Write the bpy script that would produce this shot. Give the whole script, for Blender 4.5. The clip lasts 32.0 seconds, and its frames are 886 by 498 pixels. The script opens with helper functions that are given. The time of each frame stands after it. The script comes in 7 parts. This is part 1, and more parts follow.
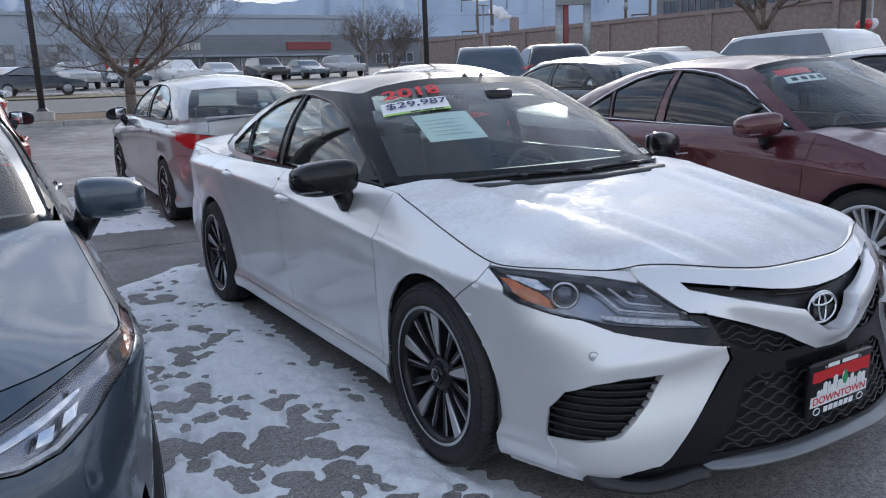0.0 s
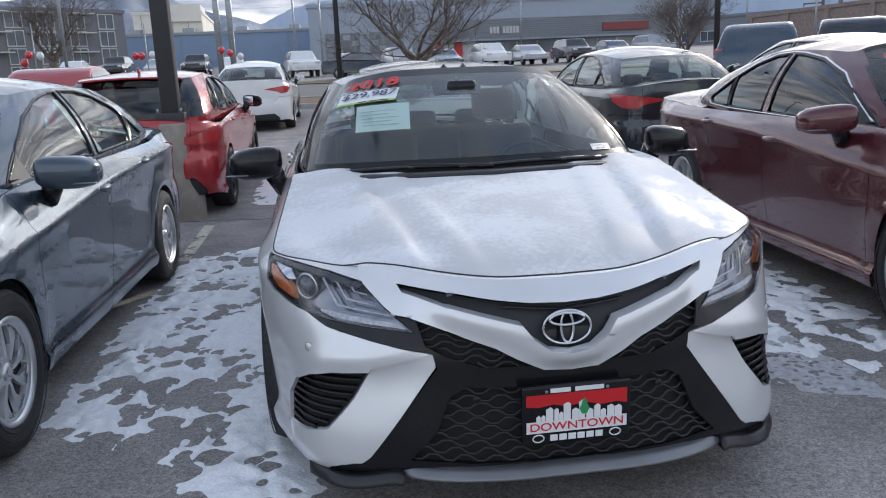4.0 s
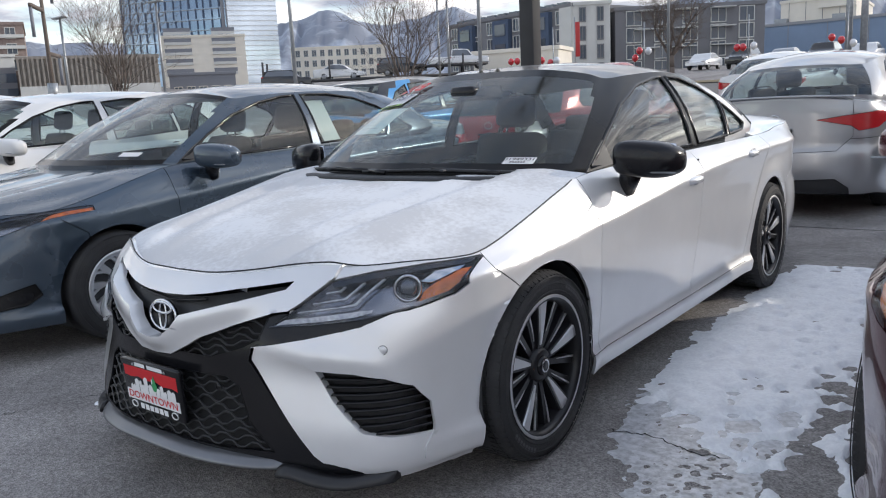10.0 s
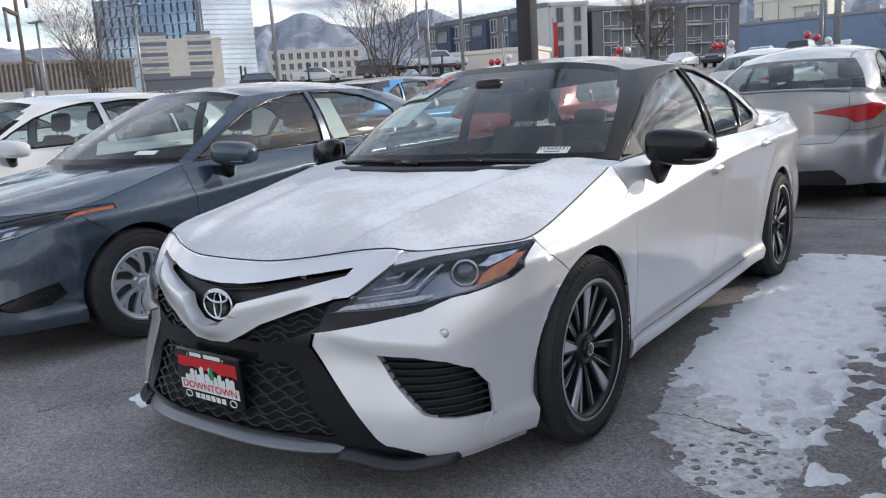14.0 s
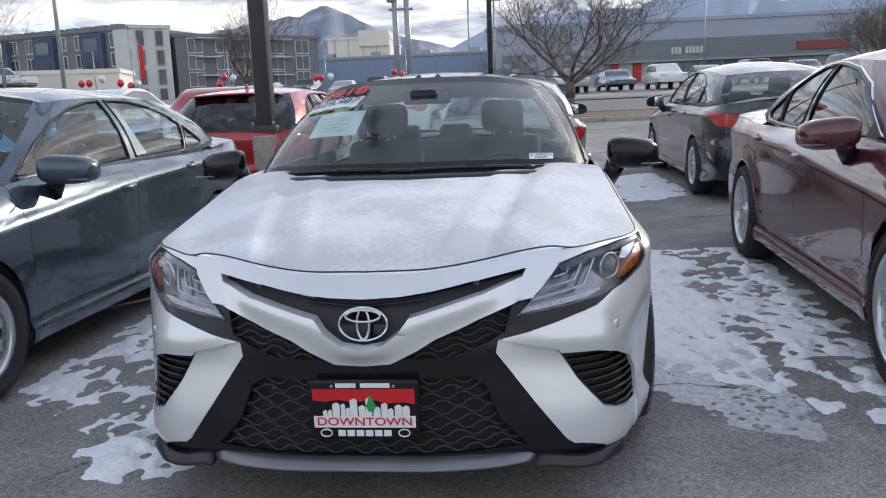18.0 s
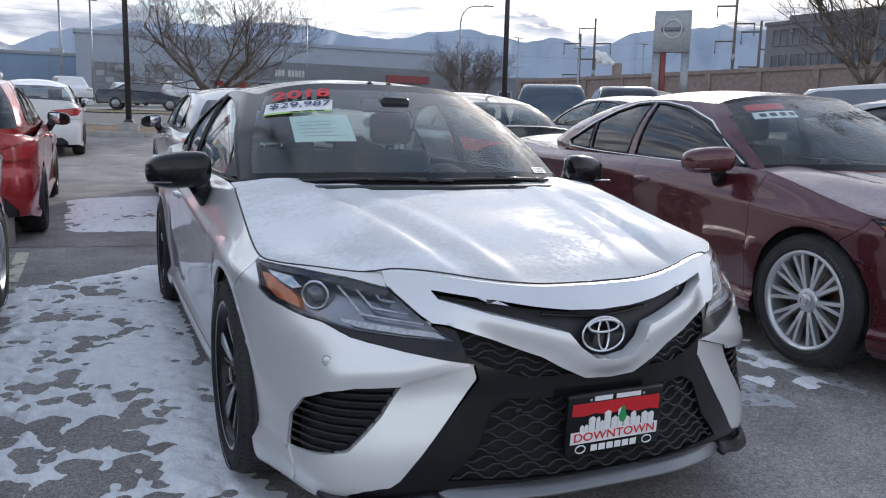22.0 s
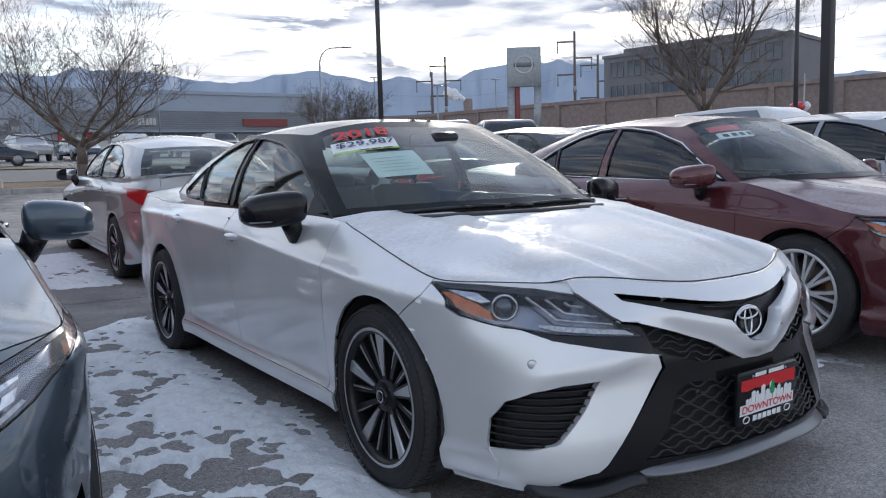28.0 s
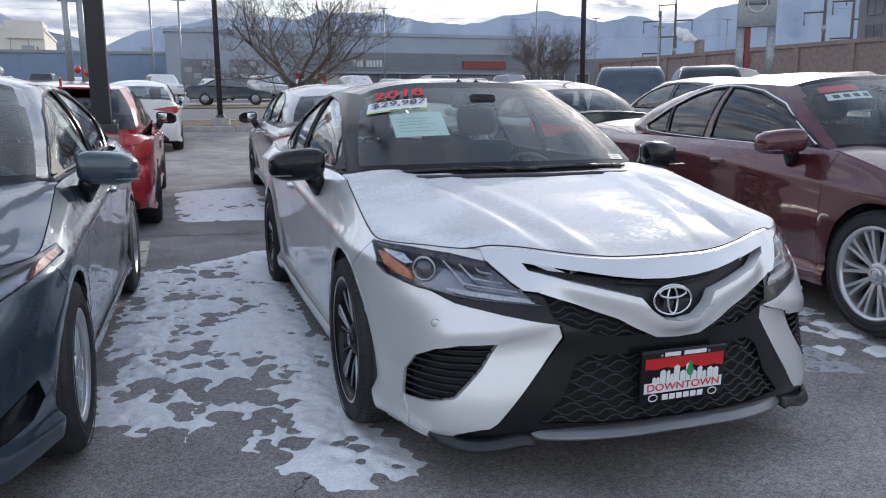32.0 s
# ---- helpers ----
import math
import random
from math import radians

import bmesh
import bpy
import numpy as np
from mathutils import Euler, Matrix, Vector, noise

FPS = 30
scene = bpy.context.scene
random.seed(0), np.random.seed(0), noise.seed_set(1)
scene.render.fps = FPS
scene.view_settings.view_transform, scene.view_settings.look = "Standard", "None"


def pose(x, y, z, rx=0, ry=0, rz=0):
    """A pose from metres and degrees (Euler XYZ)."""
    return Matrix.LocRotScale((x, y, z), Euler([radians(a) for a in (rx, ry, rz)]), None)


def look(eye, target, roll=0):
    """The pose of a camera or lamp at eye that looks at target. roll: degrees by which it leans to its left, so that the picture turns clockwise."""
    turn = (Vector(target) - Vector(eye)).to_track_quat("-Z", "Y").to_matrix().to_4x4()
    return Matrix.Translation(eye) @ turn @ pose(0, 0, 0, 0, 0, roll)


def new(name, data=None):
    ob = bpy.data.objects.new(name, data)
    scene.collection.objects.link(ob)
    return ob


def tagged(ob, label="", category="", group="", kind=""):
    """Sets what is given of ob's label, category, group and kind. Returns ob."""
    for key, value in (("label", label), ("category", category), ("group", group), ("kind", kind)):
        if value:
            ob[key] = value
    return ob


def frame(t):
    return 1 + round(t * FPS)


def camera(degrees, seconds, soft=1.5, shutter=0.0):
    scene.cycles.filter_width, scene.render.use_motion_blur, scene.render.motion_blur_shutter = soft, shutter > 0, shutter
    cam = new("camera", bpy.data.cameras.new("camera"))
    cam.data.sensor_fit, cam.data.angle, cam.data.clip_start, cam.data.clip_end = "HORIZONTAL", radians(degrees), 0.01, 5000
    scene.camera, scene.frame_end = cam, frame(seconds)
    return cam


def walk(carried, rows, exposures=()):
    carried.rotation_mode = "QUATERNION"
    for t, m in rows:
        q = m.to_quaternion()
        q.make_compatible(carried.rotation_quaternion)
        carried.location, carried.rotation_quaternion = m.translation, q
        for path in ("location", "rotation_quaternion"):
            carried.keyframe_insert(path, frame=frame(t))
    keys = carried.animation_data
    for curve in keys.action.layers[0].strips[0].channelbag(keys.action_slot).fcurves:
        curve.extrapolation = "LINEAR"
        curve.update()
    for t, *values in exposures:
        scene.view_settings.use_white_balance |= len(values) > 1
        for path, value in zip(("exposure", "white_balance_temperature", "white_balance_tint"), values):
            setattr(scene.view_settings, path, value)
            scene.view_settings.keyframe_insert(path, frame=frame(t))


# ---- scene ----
cam = camera(59.3, 32.0, soft=1.1)
PATH = [
    (0, (-2.216, -2.299, 1.341), (-1.211, -0.617, 0.938), -2.2),
    (0.5, (-2.132, -2.415, 1.342), (-1.172, -0.707, 0.941), -2.2),
    (1, (-1.954, -2.484, 1.351), (-1.052, -0.745, 0.948), -1.9),
    (1.5, (-1.772, -2.565, 1.367), (-0.944, -0.792, 0.954), -1.4),
    (2, (-1.571, -2.722, 1.377), (-0.83, -0.913, 0.955), -1.0),
    (2.5, (-1.367, -2.793, 1.355), (-0.724, -0.949, 0.923), -0.6),
    (4.5, (-0.348, -2.964, 1.32), (-0.257, -1.007, 0.914), -3.5),
    (5, (-0.081, -2.956, 1.319), (-0.164, -0.998, 0.923), -4.2),
    (5.5, (0.226, -2.988, 1.331), (-0.04, -1.045, 0.942), -4.6),
    (6, (0.486, -2.909, 1.31), (0.048, -0.997, 0.921), -4.5),
    (6.5, (0.724, -2.82, 1.319), (0.13, -0.95, 0.928), -4.3),
    (7, (1.056, -2.797, 1.328), (0.317, -0.98, 0.937), -4.0),
    (7.5, (1.299, -2.669, 1.311), (0.43, -0.908, 0.929), -3.9),
    (8, (1.505, -2.535, 1.319), (0.541, -0.822, 0.953), -3.8),
    (8.5, (1.793, -2.475, 1.34), (0.747, -0.809, 0.98), -3.9),
    (9, (1.94, -2.352, 1.304), (0.827, -0.729, 0.948), -3.8),
    (9.5, (2.039, -2.235, 1.274), (0.878, -0.647, 0.915), -3.4),
    (10, (2.22, -2.266, 1.256), (1.017, -0.711, 0.888), -2.8),
    (10.5, (2.326, -2.312, 1.253), (1.088, -0.787, 0.872), -2.7),
    (11, (2.288, -2.297, 1.232), (1.029, -0.795, 0.837), -2.7),
    (11.5, (2.262, -2.3, 1.241), (0.991, -0.809, 0.838), -2.9),
    (12, (2.25, -2.302, 1.238), (0.979, -0.812, 0.835), -2.9),
    (12.5, (2.226, -2.301, 1.239), (0.96, -0.804, 0.844), -2.9),
    (13, (2.182, -2.307, 1.226), (0.937, -0.79, 0.842), -2.8),
    (13.5, (2.144, -2.367, 1.226), (0.931, -0.822, 0.853), -3.1),
    (15.5, (1.614, -2.836, 1.242), (0.751, -1.066, 0.889), -3.1),
    (16, (1.427, -2.976, 1.249), (0.706, -1.143, 0.906), -2.6),
    (16.5, (1.139, -2.954, 1.224), (0.561, -1.069, 0.888), -2.6),
    (17, (0.886, -2.967, 1.204), (0.441, -1.045, 0.871), -2.7),
    (17.5, (0.667, -3.053, 1.22), (0.346, -1.108, 0.879), -2.6),
    (18, (0.452, -3.018, 1.217), (0.255, -1.058, 0.871), -2.2),
    (18.5, (0.199, -2.934, 1.204), (0.13, -0.966, 0.851), -1.6),
    (19, (0.003, -2.983, 1.192), (0.072, -1.016, 0.835), -1.0),
    (19.5, (-0.206, -2.972, 1.21), (0.019, -1.017, 0.855), -0.3),
    (20, (-0.455, -2.864, 1.189), (-0.072, -0.931, 0.844), 0.4),
    (20.5, (-0.629, -2.868, 1.204), (-0.103, -0.966, 0.878), 1.0),
    (21, (-0.856, -2.906, 1.212), (-0.209, -1.041, 0.894), 1.3),
    (21.5, (-1.073, -2.793, 1.201), (-0.332, -0.962, 0.89), 1.4),
    (22, (-1.294, -2.657, 1.191), (-0.486, -0.853, 0.885), 1.4),
    (22.5, (-1.502, -2.68, 1.202), (-0.642, -0.9, 0.901), 1.3),
    (23, (-1.652, -2.701, 1.207), (-0.741, -0.945, 0.917), 1.2),
    (23.5, (-1.772, -2.625, 1.214), (-0.81, -0.894, 0.939), 1.1),
    (24, (-1.938, -2.469, 1.185), (-0.922, -0.766, 0.927), 0.9),
    (24.5, (-2.097, -2.47, 1.188), (-1.037, -0.791, 0.951), 0.4),
    (25, (-2.223, -2.512, 1.21), (-1.13, -0.85, 0.996), -0.1),
    (25.5, (-2.248, -2.49, 1.217), (-1.134, -0.839, 1.027), -0.4),
    (27.5, (-2.261, -2.426, 1.201), (-1.123, -0.793, 1.013), -1.0),
    (28, (-2.251, -2.412, 1.16), (-1.128, -0.771, 0.949), -1.6),
    (28.5, (-2.193, -2.544, 1.155), (-1.109, -0.879, 0.923), -1.9),
    (29, (-2.103, -2.684, 1.184), (-1.088, -0.98, 0.925), -1.8),
    (29.5, (-1.955, -2.692, 1.167), (-1.04, -0.936, 0.889), -1.2),
    (30, (-1.789, -2.709, 1.174), (-0.988, -0.901, 0.872), -0.7),
    (30.5, (-1.634, -2.865, 1.205), (-0.936, -1.019, 0.884), -0.5),
    (31, (-1.528, -2.979, 1.229), (-0.894, -1.112, 0.897), -0.4),
    (31.5, (-1.484, -2.994, 1.229), (-0.871, -1.12, 0.889), -0.4),
    (32, (-1.485, -3.004, 1.232), (-0.867, -1.133, 0.888), -0.4),
]
walk(cam, [(t, look(eye, target, roll)) for t, eye, target, roll in PATH],
     [(0, 1.06, 6150, 10), (3, 1.10, 6250, 10), (6, 1.18, 6480, 10), (12, 1.12, 6600, 10), (19, 1.18, 6480, 10), (22, 1.08, 6350, 10), (25, 1.0, 6250, 10), (28, 1.0, 6250, 10), (32, 1.12, 6350, 10)])

# ---- light ----
SUN_AZ, SUN_EL = 39.0, 19.0
sun = new("sun", bpy.data.lights.new("sun", "SUN"))
sun.data.energy, sun.data.angle, sun.data.color = 1.05, radians(0.6), (1.0, 0.93, 0.84)
_az, _el = radians(SUN_AZ), radians(SUN_EL)
sun.matrix_world = look((math.sin(_az) * 80, math.cos(_az) * 80, math.tan(_el) * 80), (0, 0, 0))

world = bpy.data.worlds.new("winter_sky")
scene.world = world
world.use_nodes = True


def build_sky():
    nt = world.node_tree
    nt.nodes.clear()
    out = nt.nodes.new("ShaderNodeOutputWorld")
    bg = nt.nodes.new("ShaderNodeBackground")
    sky = nt.nodes.new("ShaderNodeTexSky")
    sky.sky_type, sky.sun_disc = "NISHITA", False
    sky.sun_elevation, sky.sun_rotation = _el, _az
    sky.dust_density, sky.air_density = 0.7, 1.0
    co = nt.nodes.new("ShaderNodeTexCoord")
    mp = nt.nodes.new("ShaderNodeMapping")
    mp.inputs["Scale"].default_value = (2.2, 2.2, 11.0)
    nz = nt.nodes.new("ShaderNodeTexNoise")
    nz.inputs["Scale"].default_value, nz.inputs["Detail"].default_value = 1.6, 8.0
    nz.inputs["Roughness"].default_value, nz.inputs["Distortion"].default_value = 0.58, 0.4
    rp = nt.nodes.new("ShaderNodeValToRGB")
    rp.color_ramp.elements[0].position, rp.color_ramp.elements[1].position = 0.33, 0.50
    nz2 = nt.nodes.new("ShaderNodeTexNoise")
    nz2.inputs["Scale"].default_value, nz2.inputs["Detail"].default_value = 3.4, 6.0
    rp2 = nt.nodes.new("ShaderNodeValToRGB")
    rp2.color_ramp.elements[0].color, rp2.color_ramp.elements[1].color = (1.45, 1.6, 2.0, 1), (5.0, 4.9, 4.85, 1)
    rp2.color_ramp.elements[0].position, rp2.color_ramp.elements[1].position = 0.38, 0.64
    mx = nt.nodes.new("ShaderNodeMix")
    mx.data_type = "RGBA"
    lk = nt.links.new
    lk(co.outputs["Generated"], mp.inputs["Vector"])
    lk(mp.outputs[0], nz.inputs["Vector"]); lk(mp.outputs[0], nz2.inputs["Vector"])
    lk(nz.outputs["Fac"], rp.inputs[0]); lk(nz2.outputs["Fac"], rp2.inputs[0])
    # the cloud thins out overhead
    sp = nt.nodes.new("ShaderNodeSeparateXYZ")
    mr = nt.nodes.new("ShaderNodeMapRange")
    mr.inputs["From Min"].default_value, mr.inputs["From Max"].default_value = 0.30, 0.75
    mr.inputs["To Min"].default_value, mr.inputs["To Max"].default_value = 1.0, 0.45
    mu = nt.nodes.new("ShaderNodeMath")
    mu.operation = "MULTIPLY"
    lk(co.outputs["Generated"], sp.inputs[0]); lk(sp.outputs["Z"], mr.inputs[0])
    lk(rp.outputs[0], mu.inputs[0]); lk(mr.outputs[0], mu.inputs[1])
    lk(mu.outputs[0], mx.inputs[0]); lk(sky.outputs[0], mx.inputs[6]); lk(rp2.outputs[0], mx.inputs[7])
    lk(mx.outputs[2], bg.inputs[0]); lk(bg.outputs[0], out.inputs[0])
    bg.inputs[1].default_value = 0.145


build_sky()


# ---- materials ----
def mat(name, color, rough=0.5, metal=0.0, var=0.12, scale=6.0, bump=0.0, bscale=60.0, coat=0.0, second=None, mixscale=1.5, spec=0.5, alpha=1.0, lo=0.4, hi=0.6, random_tint=0.0, ramp=(0.3, 0.7)):
    m = bpy.data.materials.new(name)
    m.use_nodes = True
    nt = m.node_tree
    b = nt.nodes["Principled BSDF"]
    lk = nt.links.new
    co = nt.nodes.new("ShaderNodeTexCoord")
    src = co.outputs["Object"]
    nz = nt.nodes.new("ShaderNodeTexNoise")
    nz.inputs["Scale"].default_value, nz.inputs["Detail"].default_value = scale, 8.0
    lk(src, nz.inputs["Vector"])
    rp = nt.nodes.new("ShaderNodeValToRGB")
    c = color
    rp.color_ramp.elements[0].color = (*[v * (1 - var) for v in c], 1)
    rp.color_ramp.elements[1].color = (*[min(1, v * (1 + var)) for v in c], 1)
    rp.color_ramp.elements[0].position, rp.color_ramp.elements[1].position = ramp
    lk(nz.outputs["Fac"], rp.inputs[0])
    col = rp.outputs[0]
    if second:
        n2 = nt.nodes.new("ShaderNodeTexNoise")
        n2.inputs["Scale"].default_value, n2.inputs["Detail"].default_value = mixscale, 9.0
        n2.inputs["Roughness"].default_value = 0.62
        lk(src, n2.inputs["Vector"])
        r2 = nt.nodes.new("ShaderNodeValToRGB")
        r2.color_ramp.elements[0].position, r2.color_ramp.elements[1].position = lo, hi
        lk(n2.outputs["Fac"], r2.inputs[0])
        mx = nt.nodes.new("ShaderNodeMix")
        mx.data_type = "RGBA"
        lk(r2.outputs[0], mx.inputs[0]); lk(col, mx.inputs[6])
        mx.inputs[7].default_value = (*second, 1)
        col = mx.outputs[2]
    if random_tint:
        oi = nt.nodes.new("ShaderNodeObjectInfo")
        hs = nt.nodes.new("ShaderNodeHueSaturation")
        ma = nt.nodes.new("ShaderNodeMath")
        ma.operation = "MULTIPLY_ADD"
        ma.inputs[1].default_value, ma.inputs[2].default_value = random_tint, 1 - random_tint / 2
        lk(oi.outputs["Random"], ma.inputs[0]); lk(ma.outputs[0], hs.inputs["Value"]); lk(col, hs.inputs["Color"])
        col = hs.outputs[0]
    lk(col, b.inputs["Base Color"])
    b.inputs["Metallic"].default_value = metal
    b.inputs["Specular IOR Level"].default_value = spec
    rr = nt.nodes.new("ShaderNodeMapRange")
    rr.inputs["To Min"].default_value, rr.inputs["To Max"].default_value = max(0.0, rough * 0.8), min(1, rough * 1.2)
    lk(nz.outputs["Fac"], rr.inputs[0]); lk(rr.outputs[0], b.inputs["Roughness"])
    if coat:
        b.inputs["Coat Weight"].default_value, b.inputs["Coat Roughness"].default_value = coat, 0.04
    if alpha < 1:
        b.inputs["Alpha"].default_value = alpha
    if bump:
        n3 = nt.nodes.new("ShaderNodeTexNoise")
        n3.inputs["Scale"].default_value, n3.inputs["Detail"].default_value = bscale, 5.0
        lk(src, n3.inputs["Vector"])
        bp = nt.nodes.new("ShaderNodeBump")
        bp.inputs["Strength"].default_value, bp.inputs["Distance"].default_value = bump, 0.01
        lk(n3.outputs["Fac"], bp.inputs["Height"]); lk(bp.outputs[0], b.inputs["Normal"])
    return m


def glass(name, tint, through_part=0.6, rough=0.02, ripple=0.0, ior=1.55, film=0.0):
    """A pane: a clear tinted layer under a mirror-like gloss that grows at grazing angles."""
    m = bpy.data.materials.new(name)
    m.use_nodes = True
    nt = m.node_tree
    nt.nodes.clear()
    out = nt.nodes.new("ShaderNodeOutputMaterial")
    tr = nt.nodes.new("ShaderNodeBsdfTransparent")
    tr.inputs[0].default_value = (*[c * through_part for c in tint], 1)
    gl = nt.nodes.new("ShaderNodeBsdfGlossy")
    gl.inputs["Roughness"].default_value = rough
    # gloss by the angle alone, the same from both sides of the pane
    f0 = ((ior - 1) / (ior + 1)) ** 2
    lw = nt.nodes.new("ShaderNodeLayerWeight")
    lw.inputs["Blend"].default_value = 0.5
    pw = nt.nodes.new("ShaderNodeMath")
    pw.operation = "POWER"
    pw.inputs[1].default_value = 4.0
    fr = nt.nodes.new("ShaderNodeMath")
    fr.operation = "MULTIPLY_ADD"
    fr.inputs[1].default_value, fr.inputs[2].default_value = 1 - f0, f0
    nt.links.new(lw.outputs["Facing"], pw.inputs[0])
    nt.links.new(pw.outputs[0], fr.inputs[0])
    mx = nt.nodes.new("ShaderNodeMixShader")
    lk = nt.links.new
    if ripple:
        co = nt.nodes.new("ShaderNodeTexCoord")
        mp = nt.nodes.new("ShaderNodeMapping")
        mp.inputs["Scale"].default_value = (9, 26, 26)
        nz = nt.nodes.new("ShaderNodeTexNoise")
        nz.inputs["Scale"].default_value = 1.6
        bp = nt.nodes.new("ShaderNodeBump")
        bp.inputs["Strength"].default_value, bp.inputs["Distance"].default_value = ripple, 0.02
        lk(co.outputs["Object"], mp.inputs[0]); lk(mp.outputs[0], nz.inputs["Vector"]); lk(nz.outputs["Fac"], bp.inputs["Height"]); lk(bp.outputs[0], gl.inputs["Normal"])
    lk(fr.outputs[0], mx.inputs[0]); lk(tr.outputs[0], mx.inputs[1]); lk(gl.outputs[0], mx.inputs[2])
    last = mx.outputs[0]
    if film:
        # a thin film of dust and dried frost that takes the light from both sides
        df, tl, half, top = (nt.nodes.new("ShaderNode" + k) for k in ("BsdfDiffuse", "BsdfTranslucent", "MixShader", "MixShader"))
        df.inputs[0].default_value = tl.inputs[0].default_value = (.72, .76, .76, 1)
        co2 = nt.nodes.new("ShaderNodeTexCoord")
        fn = nt.nodes.new("ShaderNodeTexNoise")
        fn.inputs["Scale"].default_value, fn.inputs["Detail"].default_value = 3.0, 9.0
        fm = nt.nodes.new("ShaderNodeMapRange")
        fm.inputs["From Min"].default_value, fm.inputs["From Max"].default_value = .3, .7
        fm.inputs["To Min"].default_value, fm.inputs["To Max"].default_value = film * .5, film * 1.6
        lk(co2.outputs["Object"], fn.inputs["Vector"]); lk(fn.outputs["Fac"], fm.inputs[0])
        lk(df.outputs[0], half.inputs[1]); lk(tl.outputs[0], half.inputs[2])
        lk(fm.outputs[0], top.inputs[0]); lk(last, top.inputs[1]); lk(half.outputs[0], top.inputs[2])
        last = top.outputs[0]
    lk(last, out.inputs[0])
    return m


def paint(name, color, flake=0.0, rough=0.35):
    return mat(name, color, rough=rough, metal=flake, var=0.05, scale=3.0, coat=1.0, bump=0.0)


def frosted(name, color, frost=(0.78, 0.8, 0.84), amount=(0.42, 0.62), rough=0.35, fr_rough=0.75, coat=1.0, spec=0.5):
    """Car paint under a broken film of frost and dried dirt."""
    m = bpy.data.materials.new(name)
    m.use_nodes = True
    nt = m.node_tree
    b = nt.nodes["Principled BSDF"]
    lk = nt.links.new
    co = nt.nodes.new("ShaderNodeTexCoord")
    a = nt.nodes.new("ShaderNodeTexNoise")
    a.inputs["Scale"].default_value, a.inputs["Detail"].default_value = 2.6, 4.0
    f = nt.nodes.new("ShaderNodeTexNoise")
    f.inputs["Scale"].default_value, f.inputs["Detail"].default_value = 55.0, 4.0
    ad = nt.nodes.new("ShaderNodeMath")
    ad.operation = "MULTIPLY_ADD"
    ad.inputs[1].default_value = 0.35
    lk(co.outputs["Object"], a.inputs["Vector"]); lk(co.outputs["Object"], f.inputs["Vector"])
    lk(f.outputs["Fac"], ad.inputs[0]); lk(a.outputs["Fac"], ad.inputs[2])
    rp = nt.nodes.new("ShaderNodeMapRange")
    rp.inputs["From Min"].default_value, rp.inputs["From Max"].default_value = amount[0] + 0.17, amount[1] + 0.17
    lk(ad.outputs[0], rp.inputs[0])
    mx = nt.nodes.new("ShaderNodeMix")
    mx.data_type = "RGBA"
    lk(rp.outputs[0], mx.inputs[0])
    mx.inputs[6].default_value, mx.inputs[7].default_value = (*color, 1), (*frost, 1)
    lk(mx.outputs[2], b.inputs["Base Color"])
    rr = nt.nodes.new("ShaderNodeMapRange")
    rr.inputs["To Min"].default_value, rr.inputs["To Max"].default_value = rough, fr_rough
    lk(rp.outputs[0], rr.inputs[0]); lk(rr.outputs[0], b.inputs["Roughness"])
    cw = nt.nodes.new("ShaderNodeMapRange")
    cw.inputs["To Min"].default_value, cw.inputs["To Max"].default_value = coat, coat * 0.15
    lk(rp.outputs[0], cw.inputs[0]); lk(cw.outputs[0], b.inputs["Coat Weight"])
    b.inputs["Coat Roughness"].default_value = 0.08
    b.inputs["Specular IOR Level"].default_value = spec
    bp = nt.nodes.new("ShaderNodeBump")
    bp.inputs["Strength"].default_value, bp.inputs["Distance"].default_value = 0.3, 0.002
    lk(f.outputs["Fac"], bp.inputs["Height"]); lk(bp.outputs[0], b.inputs["Normal"])
    return m



